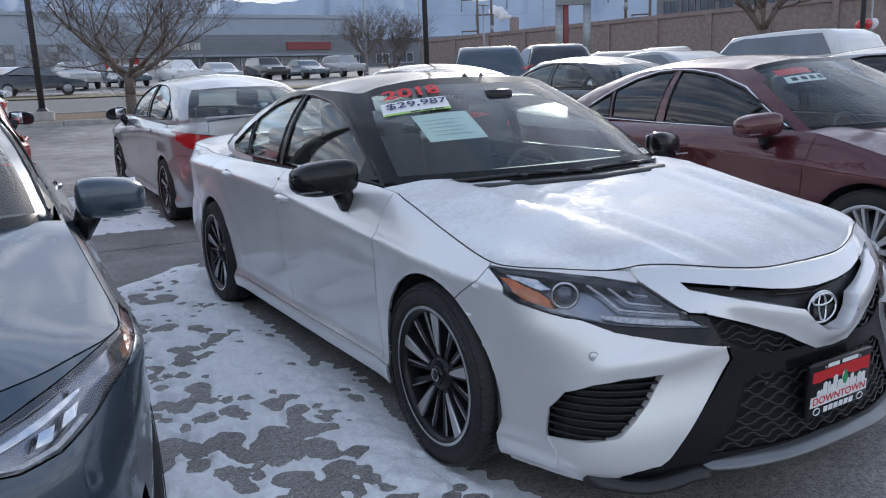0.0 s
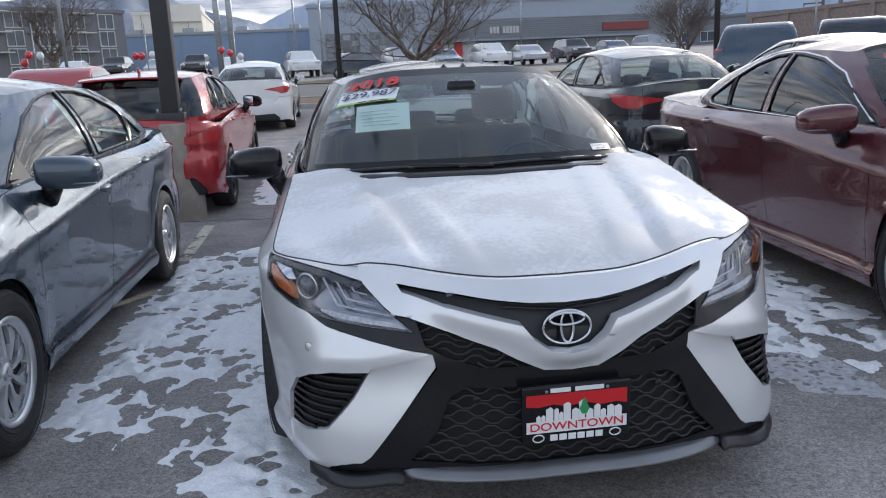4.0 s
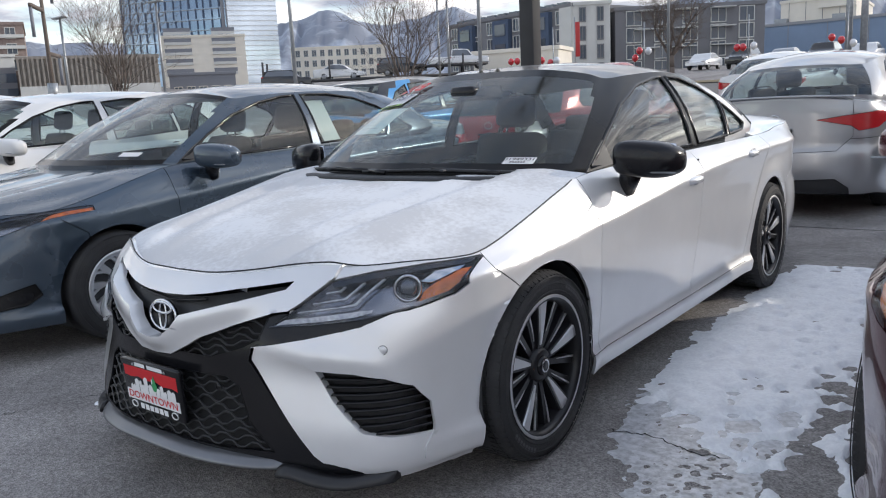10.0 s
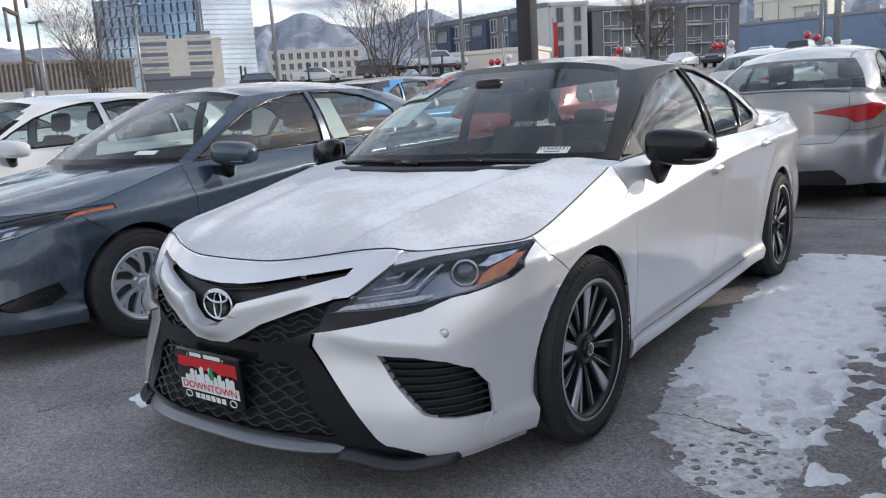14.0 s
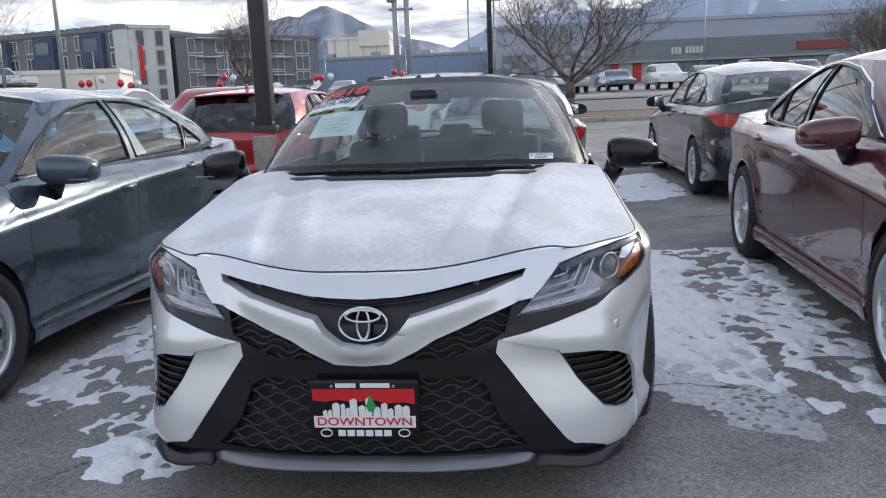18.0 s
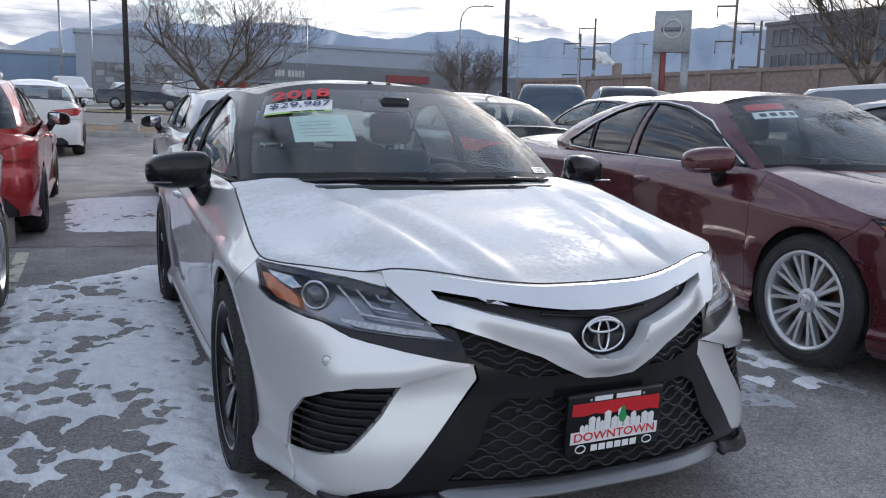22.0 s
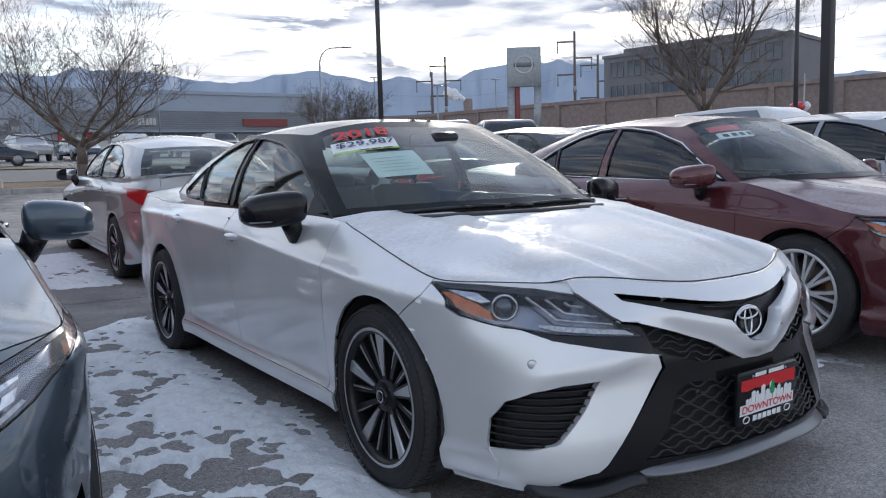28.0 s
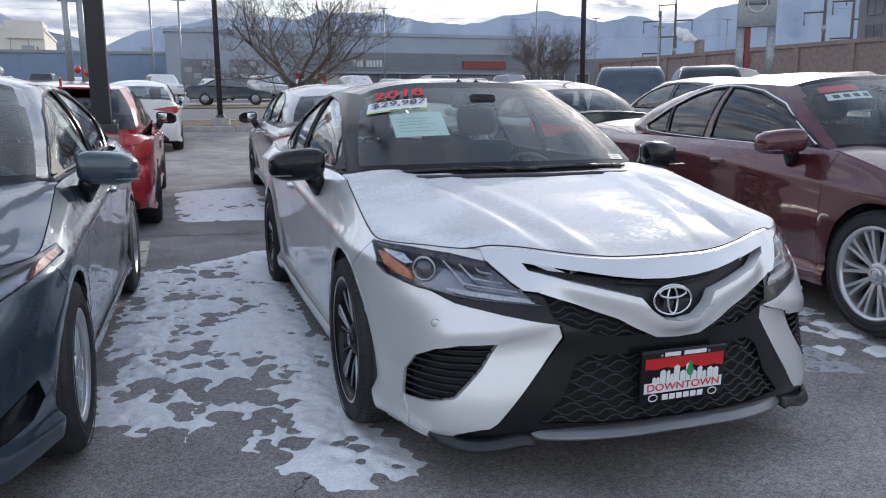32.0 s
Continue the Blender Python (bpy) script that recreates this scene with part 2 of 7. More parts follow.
def asphalt():
    """Worn lot asphalt: grit of pale and dark stones in a grey binder, with broad scuffed and oily patches."""
    m = bpy.data.materials.new("worn_asphalt")
    m.use_nodes = True
    nt = m.node_tree
    b = nt.nodes["Principled BSDF"]
    lk = nt.links.new
    co = nt.nodes.new("ShaderNodeTexCoord")

    def noise_node(scale, detail, lo, hi, a, c):
        n = nt.nodes.new("ShaderNodeTexNoise")
        n.inputs["Scale"].default_value, n.inputs["Detail"].default_value = scale, detail
        r = nt.nodes.new("ShaderNodeMapRange")
        r.inputs["From Min"].default_value, r.inputs["From Max"].default_value = lo, hi
        r.inputs["To Min"].default_value, r.inputs["To Max"].default_value = a, c
        lk(co.outputs["Object"], n.inputs["Vector"]); lk(n.outputs["Fac"], r.inputs[0])
        return r.outputs[0]

    def times(p, q):
        k = nt.nodes.new("ShaderNodeMath")
        k.operation = "MULTIPLY"
        lk(p, k.inputs[0]); lk(q, k.inputs[1])
        return k.outputs[0]
    vo = nt.nodes.new("ShaderNodeTexVoronoi")
    vo.inputs["Scale"].default_value = 170.0
    lk(co.outputs["Object"], vo.inputs["Vector"])
    sp = nt.nodes.new("ShaderNodeSeparateColor")
    lk(vo.outputs["Color"], sp.inputs[0])
    gr = nt.nodes.new("ShaderNodeMapRange")
    gr.inputs["To Min"].default_value, gr.inputs["To Max"].default_value = 0.62, 1.38
    lk(sp.outputs[0], gr.inputs[0])
    v = times(gr.outputs[0], noise_node(34.0, 6.0, .3, .7, .82, 1.18))
    v = times(v, noise_node(2.6, 7.0, .34, .68, .80, 1.2))
    v = times(v, noise_node(.45, 6.0, .36, .64, .82, 1.16))
    mx = nt.nodes.new("ShaderNodeMix")
    mx.data_type = "RGBA"
    mx.inputs[6].default_value, mx.inputs[7].default_value = (0, 0, 0, 1), (0.292, 0.274, 0.264, 1)
    mx.clamp_factor = False
    lk(v, mx.inputs[0]); lk(mx.outputs[2], b.inputs["Base Color"])
    b.inputs["Roughness"].default_value = 0.85
    b.inputs["Specular IOR Level"].default_value = 0.35
    bp = nt.nodes.new("ShaderNodeBump")
    bp.inputs["Strength"].default_value, bp.inputs["Distance"].default_value = 0.55, 0.004
    lk(vo.outputs["Distance"], bp.inputs["Height"]); lk(bp.outputs[0], b.inputs["Normal"])
    return m


M = {
    "white": paint("pearl_white_paint", (0.79, 0.79, 0.80), 0.42, 0.34),
    "white_frost": frosted("frosted_white_paint", (0.60, 0.60, 0.61), (0.76, 0.77, 0.79), (0.44, 0.60), 0.5, 0.9, coat=0.12, spec=0.22),
    "black_roof": frosted("dusty_black_roof_paint", (0.02, 0.02, 0.022), (0.13, 0.12, 0.115), (0.35, 0.75), 0.3, 0.6),
    "gloss_black": mat("gloss_black_plastic", (0.009, 0.009, 0.011), 0.2, coat=0.15, spec=0.3),
    "pillar_black": mat("black_pillar_paint", (0.012, 0.012, 0.013), 0.18, spec=0.18, second=(0.016, 0.016, 0.016), mixscale=7),
    "matt_black": mat("matt_black_plastic", (0.03, 0.031, 0.034), 0.55, bump=0.15, bscale=300),
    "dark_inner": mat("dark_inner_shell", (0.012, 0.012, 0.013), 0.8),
    "rubber": mat("tyre_rubber", (0.028, 0.028, 0.03), 0.75, var=0.3, scale=12, bump=0.3, bscale=160, second=(0.05, 0.048, 0.045), mixscale=5, lo=0.5, hi=0.85),
    "alloy": mat("machined_alloy", (0.66, 0.66, 0.67), 0.42, metal=0.9),
    "silver_rim": mat("silver_wheel_paint", (0.64, 0.65, 0.67), 0.35, metal=0.8),
    "black_rim": mat("black_wheel_paint", (0.012, 0.012, 0.014), 0.35, coat=0.12, spec=0.3),
    "tyre_print": mat("raised_tyre_lettering", (0.075, 0.075, 0.08), 0.7),
    "steel": mat("dark_brake_steel", (0.12, 0.12, 0.12), 0.4, metal=0.9, second=(0.16, 0.08, 0.04), mixscale=9),
    "chrome": mat("chrome", (0.72, 0.73, 0.75), 0.07, metal=1.0, var=0.02),
    "satin": mat("satin_grey_trim", (0.3, 0.31, 0.33), 0.35, metal=0.7),
    "lens": glass("lamp_lens", (0.96, 0.97, 1.0), 0.92),
    "lamp_bowl": mat("lamp_reflector", (0.30, 0.31, 0.34), 0.2, metal=0.85, var=0.25, scale=14),
    "amber": mat("amber_lens", (0.50, 0.11, 0.01), 0.25, coat=1.0, bump=0.5, bscale=45, var=0.4, scale=30),
    "red_lens": mat("red_tail_lens", (0.42, 0.012, 0.016), 0.12, coat=1.0, bump=0.25, bscale=120),
    "clear_lens": mat("clear_tail_lens", (0.6, 0.58, 0.58), 0.12, coat=1.0),
    "windscreen": glass("windscreen_glass", (0.88, 0.97, 0.95), 0.92, ripple=0.05, ior=1.65, film=0.045),
    "side_glass": glass("side_window_glass", (0.85, 0.95, 0.93), 0.82, ior=1.85),
    "dark_glass": glass("privacy_glass", (0.5, 0.55, 0.58), 0.22, ior=1.8),
    "interior": mat("dark_seat_fabric", (0.045, 0.044, 0.046), 0.8, bump=0.3, bscale=200),
    "dash": mat("dark_dashboard_plastic", (0.04, 0.04, 0.043), 0.6, bump=0.3, bscale=250),
    "headliner": mat("grey_headliner", (0.32, 0.31, 0.29), 0.9),
    "grey_paint": paint("slate_grey_metallic_paint", (0.05, 0.073, 0.102), 0.5, 0.28),
    "maroon": paint("dark_red_metallic_paint", (0.085, 0.014, 0.02), 0.35, 0.26),
    "maroon_frost": frosted("frosted_dark_red_paint", (0.085, 0.014, 0.02), (0.4, 0.34, 0.35), (0.5, 0.8)),
    "silver": paint("silver_metallic_paint", (0.35, 0.355, 0.37), 0.55, 0.32),
    "navy": paint("blue_black_metallic_paint", (0.02, 0.026, 0.036), 0.4, 0.25),
    "red_paint": paint("bright_red_paint", (0.38, 0.015, 0.02), 0.25, 0.25),
    "plain_white": paint("plain_white_paint", (0.72, 0.72, 0.72), 0.0, 0.3),
    "black_paint": paint("black_paint", (0.012, 0.012, 0.015), 0.2, 0.25),
    "paper": mat("white_paper", (0.8, 0.82, 0.8), 0.8, var=0.04),
    "pale_paper": mat("pale_green_paper", (0.68, 0.77, 0.74), 0.8, var=0.04),
    "red_ink": mat("red_sticker", (0.62, 0.014, 0.02), 0.5, var=0.05),
    "green_ink": mat("green_sticker", (0.4, 0.62, 0.15), 0.5, var=0.05),
    "blue_ink": mat("blue_black_ink", (0.03, 0.035, 0.12), 0.5),
    "black_ink": mat("black_ink", (0.01, 0.01, 0.012), 0.5),
    "white_ink": mat("white_print", (0.82, 0.82, 0.82), 0.5, var=0.03),
    "asphalt": asphalt(),
    "road": mat("grey_road", (0.15, 0.145, 0.14), 0.9, var=0.2, scale=8),
    "snow": mat("packed_snow", (0.9, 0.915, 0.945), 0.65, var=0.08, scale=60, bump=0.5, bscale=80, second=(0.78, 0.79, 0.82), mixscale=9, lo=0.48, hi=0.72),
    "ice": mat("thin_ice", (0.42, 0.43, 0.45), 0.35, var=0.3, scale=40, second=(0.6, 0.61, 0.64), mixscale=26, lo=0.45, hi=0.62, bump=0.3, bscale=90),
    "concrete": mat("stained_concrete", (0.33, 0.29, 0.25), 0.9, var=0.2, scale=9, bump=0.3, bscale=70, second=(0.24, 0.21, 0.18), mixscale=3),
    "kerb": mat("kerb_concrete", (0.36, 0.34, 0.32), 0.9, var=0.2, scale=4, bump=0.3, bscale=40),
    "mulch": mat("dry_mulch", (0.17, 0.11, 0.065), 0.95, var=0.5, scale=9, bump=0.8, bscale=20),
    "dry_grass": mat("dry_lawn", (0.2, 0.16, 0.09), 0.95, var=0.4, scale=5, bump=0.6, bscale=30),
    "post_paint": mat("dark_brown_post_paint", (0.04, 0.04, 0.043), 0.5, var=0.15),
    "galv": mat("galvanised_steel", (0.34, 0.36, 0.38), 0.45, metal=0.6, var=0.15),
    "bark": mat("grey_brown_bark", (0.15, 0.122, 0.105), 0.95, var=0.35, scale=20, bump=0.8, bscale=60),
    "blue_wall": mat("pale_blue_wall", (0.24, 0.32, 0.44), 0.8, var=0.06, scale=0.4),
    "dealer_wall": mat("grey_blue_metal_panel", (0.34, 0.38, 0.44), 0.6, var=0.06, scale=0.5),
    "louvre": mat("grey_louvre", (0.3, 0.31, 0.33), 0.5, var=0.1),
    "dark_panel": mat("dark_grey_panel", (0.2, 0.21, 0.24), 0.6),
    "shop_glass": mat("dark_shop_glass", (0.14, 0.16, 0.19), 0.1, coat=0.5, var=0.3, scale=0.5),
    "cream": mat("cream_render", (0.78, 0.73, 0.64), 0.85, var=0.06, scale=0.6),
    "white_render": mat("white_render", (0.6, 0.6, 0.58), 0.85, var=0.06, scale=0.6),
    "grey_render": mat("grey_render", (0.20, 0.20, 0.215), 0.85, var=0.08, scale=0.6),
    "blue_render": mat("blue_grey_render", (0.07, 0.1, 0.16), 0.8, var=0.08),
    "brown_brick": mat("brown_brick", (0.27, 0.21, 0.19), 0.9, var=0.2, scale=3),
    "window_glass": mat("building_window_glass", (0.07, 0.09, 0.12), 0.07, coat=0.4, var=0.3, scale=0.3),
    "tower_glass": mat("bright_tower_glass", (0.3, 0.42, 0.55), 0.06, metal=0.75, var=0.2, scale=0.12),
    "tower_glass_pale": mat("pale_tower_glass", (0.62, 0.7, 0.8), 0.08, metal=0.6, var=0.25, scale=0.15),
    "fence": mat("grey_ribbed_concrete", (0.3, 0.27, 0.24), 0.9, var=0.15, scale=2),
    # distance haze is mixed into both mountain colours, most in the far one
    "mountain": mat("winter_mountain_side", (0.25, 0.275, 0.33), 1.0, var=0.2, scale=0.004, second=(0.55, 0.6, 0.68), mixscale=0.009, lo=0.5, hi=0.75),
    "mountain_far": mat("haze_tinted_far_mountain", (0.34, 0.4, 0.49), 1.0, var=0.06, scale=0.003, second=(0.38, 0.44, 0.53), mixscale=0.004, lo=0.45, hi=0.8),
    "dull_red": mat("faded_red_canopy", (0.24, 0.06, 0.06), 0.6),
    "red_sign": mat("red_sign_panel", (0.5, 0.03, 0.03), 0.5),
    "balloon": mat("red_balloon", (0.6, 0.02, 0.03), 0.2, coat=1.0),
    "balloon_white": mat("pearl_balloon", (0.75, 0.75, 0.78), 0.2, coat=1.0),
    "bed_steel": mat("dark_hauler_steel", (0.05, 0.05, 0.055), 0.6),
    "led": mat("clear_light_guide", (0.52, 0.53, 0.55), 0.2, metal=0.3, coat=0.8, bump=0.5, bscale=120, var=0.3, scale=80),
    "smoke": mat("smoked_reflector", (0.05, 0.052, 0.06), 0.15, metal=0.5, coat=0.5),
    "projector": mat("projector_lens", (0.1, 0.11, 0.13), 0.03, metal=0.6, coat=1.0),
    "mesh_black": mat("grille_mesh_plastic", (0.020, 0.020, 0.022), 0.35, spec=0.5),
    "lip_grey": mat("satin_grey_lip", (0.2, 0.205, 0.215), 0.32, metal=0.6),
    "crack": mat("tar_filled_crack", (0.022, 0.022, 0.023), 0.7),
    "stripe": mat("worn_paint_line", (0.55, 0.52, 0.42), 0.8, var=0.25, scale=30, second=(0.12, 0.12, 0.12), mixscale=8, lo=0.5, hi=0.6),
    "green_plate": mat("green_print", (0.03, 0.3, 0.1), 0.5),
    "bright_blue": paint("bright_blue_paint", (0.03, 0.27, 0.6), 0.2, 0.3),
    "smoke_plume": mat("pale_steam", (0.8, 0.8, 0.82), 1.0),
    "wood": mat("dark_bronze_slats", (0.3, 0.29, 0.28), 0.6),
}


# ---- mesh tools ----
def to_mesh(name, bm, material, smooth=True):
    me = bpy.data.meshes.new(name)
    bm.to_mesh(me)
    bm.free()
    if material:
        me.materials.append(M[material])
    for p in me.polygons:
        p.use_smooth = smooth
    return me


def part(name, bm, material, parent, label="", smooth=True):
    ob = new(name, to_mesh(name, bm, material, smooth))
    ob.parent = parent
    if label:
        ob["label"] = label
    return ob


def thing(name, m, label, category, group="", kind=""):
    e = new(name)
    e.matrix_world = m
    e.empty_display_size = 0.2
    return tagged(e, label, category, group, kind)


def box(bm, x0, x1, y0, y1, z0, z1, bevel=0.0, seg=2):
    r = bmesh.ops.create_cube(bm, size=1.0, matrix=Matrix.LocRotScale(((x0 + x1) / 2, (y0 + y1) / 2, (z0 + z1) / 2), None, (x1 - x0, y1 - y0, z1 - z0)))
    if bevel:
        es = list({e for v in r["verts"] for e in v.link_edges})
        bmesh.ops.bevel(bm, geom=es, offset=bevel, segments=seg, affect="EDGES", profile=0.5)
    return bm


def boxed(*a, **k):
    return box(bmesh.new(), *a, **k)


def lathe(profile, n=32, axis="x"):
    """A closed or open profile of (along, radius), turned about the x or z axis."""
    bm = bmesh.new()
    rings = []
    for a, r in profile:
        ring = []
        for k in range(n):
            w = 2 * math.pi * k / n
            c, s = r * math.cos(w), r * math.sin(w)
            ring.append(bm.verts.new((a, c, s) if axis == "x" else (c, s, a)))
        rings.append(ring)
    for p, q in zip(rings, rings[1:]):
        for k in range(n):
            bm.faces.new((p[k], p[(k + 1) % n], q[(k + 1) % n], q[k]))
    bmesh.ops.recalc_face_normals(bm, faces=bm.faces)
    return bm


def tube(bm, a, b, r0, r1, n=6):
    """A tapered round bar from a to b."""
    a, b = Vector(a), Vector(b)
    d = (b - a).normalized()
    u = d.orthogonal().normalized()
    v = d.cross(u)
    ra = [bm.verts.new(a + (u * math.cos(2 * math.pi * k / n) + v * math.sin(2 * math.pi * k / n)) * r0) for k in range(n)]
    rb = [bm.verts.new(b + (u * math.cos(2 * math.pi * k / n) + v * math.sin(2 * math.pi * k / n)) * r1) for k in range(n)]
    for k in range(n):
        bm.faces.new((ra[k], ra[(k + 1) % n], rb[(k + 1) % n], rb[k]))
    bm.faces.new(ra[::-1]); bm.faces.new(rb)
    return bm


def pipe(points, r, n=6, closed=False):
    """One round bar along points."""
    bm = bmesh.new()
    P = [Vector(p) for p in points]
    m = len(P)
    rings = []
    for k in range(m):
        a, b = (P[k - 1], P[(k + 1) % m]) if closed else (P[max(0, k - 1)], P[min(m - 1, k + 1)])
        d = (b - a).normalized()
        u = d.cross(Vector((.31, .17, 1.0)).normalized()).normalized()
        v = d.cross(u)
        rings.append([bm.verts.new(P[k] + (u * math.cos(2 * math.pi * q / n) + v * math.sin(2 * math.pi * q / n)) * r) for q in range(n)])
    for k in range(m if closed else m - 1):
        p, q = rings[k], rings[(k + 1) % m]
        for i in range(n):
            bm.faces.new((p[i], p[(i + 1) % n], q[(i + 1) % n], q[i]))
    if not closed:
        bm.faces.new(rings[0][::-1]); bm.faces.new(rings[-1])
    bmesh.ops.recalc_face_normals(bm, faces=bm.faces)
    return bm


def prism(pts, depth, axis="y", at=0.0):
    """A flat outline given in the plane across the axis, made thick along it."""
    bm = bmesh.new()
    def place(p, q):
        return {"y": (p[0], at + q, p[1]), "x": (at + q, p[0], p[1]), "z": (p[0], p[1], at + q)}[axis]
    a = [bm.verts.new(place(p, 0)) for p in pts]
    b = [bm.verts.new(place(p, depth)) for p in pts]
    n = len(pts)
    bm.faces.new(a); bm.faces.new(b[::-1])
    for k in range(n):
        bm.faces.new((a[k], b[k], b[(k + 1) % n], a[(k + 1) % n]))
    bmesh.ops.recalc_face_normals(bm, faces=bm.faces)
    return bm


def catmull(pts, n):
    P = np.array(pts, float)
    E = np.vstack([2 * P[0] - P[1], P, 2 * P[-1] - P[-2]])
    out = []
    for i in range(len(P) - 1):
        p0, p1, p2, p3 = E[i], E[i + 1], E[i + 2], E[i + 3]
        for k in range(n):
            t = k / n
            out.append(0.5 * (2 * p1 + (p2 - p0) * t + (2 * p0 - 5 * p1 + 4 * p2 - p3) * t * t + (3 * p1 - p0 - 3 * p2 + p3) * t ** 3))
    out.append(P[-1])
    return np.array(out)


def curve(pts):
    """A smooth function through (position, value) pairs."""
    d = catmull(pts, 10)
    return lambda q: float(np.interp(q, d[:, 0], d[:, 1]))


def smooth01(a):
    a = min(1.0, max(0.0, a))
    return a * a * (3 - 2 * a)


def inside(p, poly):
    x, y = p
    hit, n = False, len(poly)
    for k in range(n):
        (x0, y0), (x1, y1) = poly[k], poly[(k + 1) % n]
        if (y0 > y) != (y1 > y) and x < (x1 - x0) * (y - y0) / (y1 - y0) + x0:
            hit = not hit
    return hit


# ---- cars: shell tools ----
from mathutils.bvhtree import BVHTree


def surface(rows):
    """A sheet of faces over rows of points."""
    bm = bmesh.new()
    vs = [[bm.verts.new(p) for p in r] for r in rows]
    for a, b in zip(vs, vs[1:]):
        for i in range(len(a) - 1):
            q = [a[i], a[i + 1], b[i + 1], b[i]]
            bm.faces.new(q)
    bmesh.ops.remove_doubles(bm, verts=bm.verts, dist=1e-5)
    bmesh.ops.dissolve_degenerate(bm, edges=bm.edges, dist=1e-6)
    bm.normal_update()
    return bm


AX = {"side": (1, 2), "front": (0, 2), "top": (0, 1)}


def cut(bm, poly, view, keep):
    """Score the sheet along an outline drawn in the side, front or top view."""
    i, j = AX[view]
    n = len(poly)
    for k in range(n):
        p, q = poly[k], poly[(k + 1) % n]
        lo = (min(p[0], q[0]) - 0.003, min(p[1], q[1]) - 0.003)
        hi = (max(p[0], q[0]) + 0.003, max(p[1], q[1]) + 0.003)
        fs = []
        for f in bm.faces:
            cs = [v.co for v in f.verts]
            if max(c[i] for c in cs) < lo[0] or min(c[i] for c in cs) > hi[0] or max(c[j] for c in cs) < lo[1] or min(c[j] for c in cs) > hi[1]:
                continue
            if keep(f.calc_center_median(), f.normal):
                fs.append(f)
        if not fs:
            continue
        no = [0, 0, 0]
        no[i], no[j] = -(q[1] - p[1]), q[0] - p[0]
        co = [0, 0, 0]
        co[i], co[j] = p
        geom = list({v for f in fs for v in f.verts}) + list({e for f in fs for e in f.edges}) + fs
        bmesh.ops.bisect_plane(bm, geom=geom, dist=1e-5, plane_co=co, plane_no=no)
    bm.normal_update()


def panel(faces, shift=0.0, gap=0.0016, depth=0.012, mirror="", form=None):
    """Lift faces off as a panel of their own with a turned-in rim. mirror: '' as it is, 'flip' for the other side, 'join' for both as one."""
    nb = bmesh.new()
    vm = {}
    for f in faces:
        vs = []
        for v in f.verts:
            if v not in vm:
                vm[v] = nb.verts.new(v.co)
            vs.append(vm[v])
        if len(set(vs)) > 2:
            try:
                nb.faces.new(vs)
            except ValueError:
                pass
    bmesh.ops.remove_doubles(nb, verts=nb.verts, dist=.0026)
    bmesh.ops.dissolve_degenerate(nb, edges=nb.edges, dist=1e-5)
    nb.normal_update()
    nrm = {v: v.normal.copy() for v in nb.verts}
    if shift:
        for v in nb.verts:
            d = nrm[v] * shift
            if abs(v.co.x) < 1e-4:
                d.x = 0
            v.co -= d
    if form:
        for v in nb.verts:
            v.co.y -= form(abs(v.co.x), v.co.z)
        nb.normal_update()
        nrm = {v: v.normal.copy() for v in nb.verts}
    edges = [e for e in nb.edges if len(e.link_faces) == 1 and not (abs(e.verts[0].co.x) < 2e-4 and abs(e.verts[1].co.x) < 2e-4)]
    if gap:
        move = {}
        for e in edges:
            f = e.link_faces[0]
            mid = (e.verts[0].co + e.verts[1].co) / 2
            al = (e.verts[1].co - e.verts[0].co).normalized()
            ln = (e.verts[1].co - e.verts[0].co).length
            d = f.calc_center_median() - mid
            d -= al * d.dot(al)
            if d.length > 1e-9:
                d.normalize()
                for v in e.verts:
                    move[v] = move.get(v, Vector()) + d * (ln + .002)
        for v, d in move.items():
            if d.length > 1e-6:
                d = d.normalized() * gap
                if abs(v.co.x) < 2e-4:
                    d.x = 0
                v.co += d
    if depth:
        r = bmesh.ops.extrude_edge_only(nb, edges=edges)
        fresh = {v for v in r["geom"] if isinstance(v, bmesh.types.BMVert)}
        for v in fresh:
            for e in v.link_edges:
                o = e.other_vert(v)
                if o not in fresh and (o.co - v.co).length < 1e-7:
                    d = Vector((0, -depth, 0)) if form else nrm.get(o, Vector((0, 0, 1))) * depth
                    if abs(v.co.x) < 2e-4:
                        d.x = 0
                    v.co -= d
                    break
        for e in edges:
            e.smooth = False
    if mirror == "flip":
        for v in nb.verts:
            v.co.x = -v.co.x
        bmesh.ops.reverse_faces(nb, faces=nb.faces)
    elif mirror == "join":
        g = bmesh.ops.duplicate(nb, geom=list(nb.verts) + list(nb.edges) + list(nb.faces))["geom"]
        for v in g:
            if isinstance(v, bmesh.types.BMVert):
                v.co.x = -v.co.x
        bmesh.ops.reverse_faces(nb, faces=[f for f in g if isinstance(f, bmesh.types.BMFace)])
        bmesh.ops.remove_doubles(nb, verts=[v for v in nb.verts if abs(v.co.x) < 1e-3], dist=1e-3)
    nb.normal_update()
    return nb


def sheet_part(name, faces, material, car, label="", sides="both", **k):
    """A panel on both sides (two objects), or across the middle (one)."""
    made = []
    if not faces:
        return made
    for m in (("", "flip") if sides == "both" else ("join",)):
        made.append(part(name, panel(faces, mirror=m, **k), material, car, label))
    return made


# ---- cars: shapes of the bodies ----
V_LOW = ([0, .08, .155, .21, .29, .33, .445], [.513, .518, .553, .584, .612, .628, .664])
V_TOP = ([0, .06, .105, .135, .262, .452], [.568, .578, .610, .648, .680, .726])
LEDGE = ([.36, .385, .56, .68, .745, .79, .815], [.572, .568, .515, .500, .480, .445, .39])


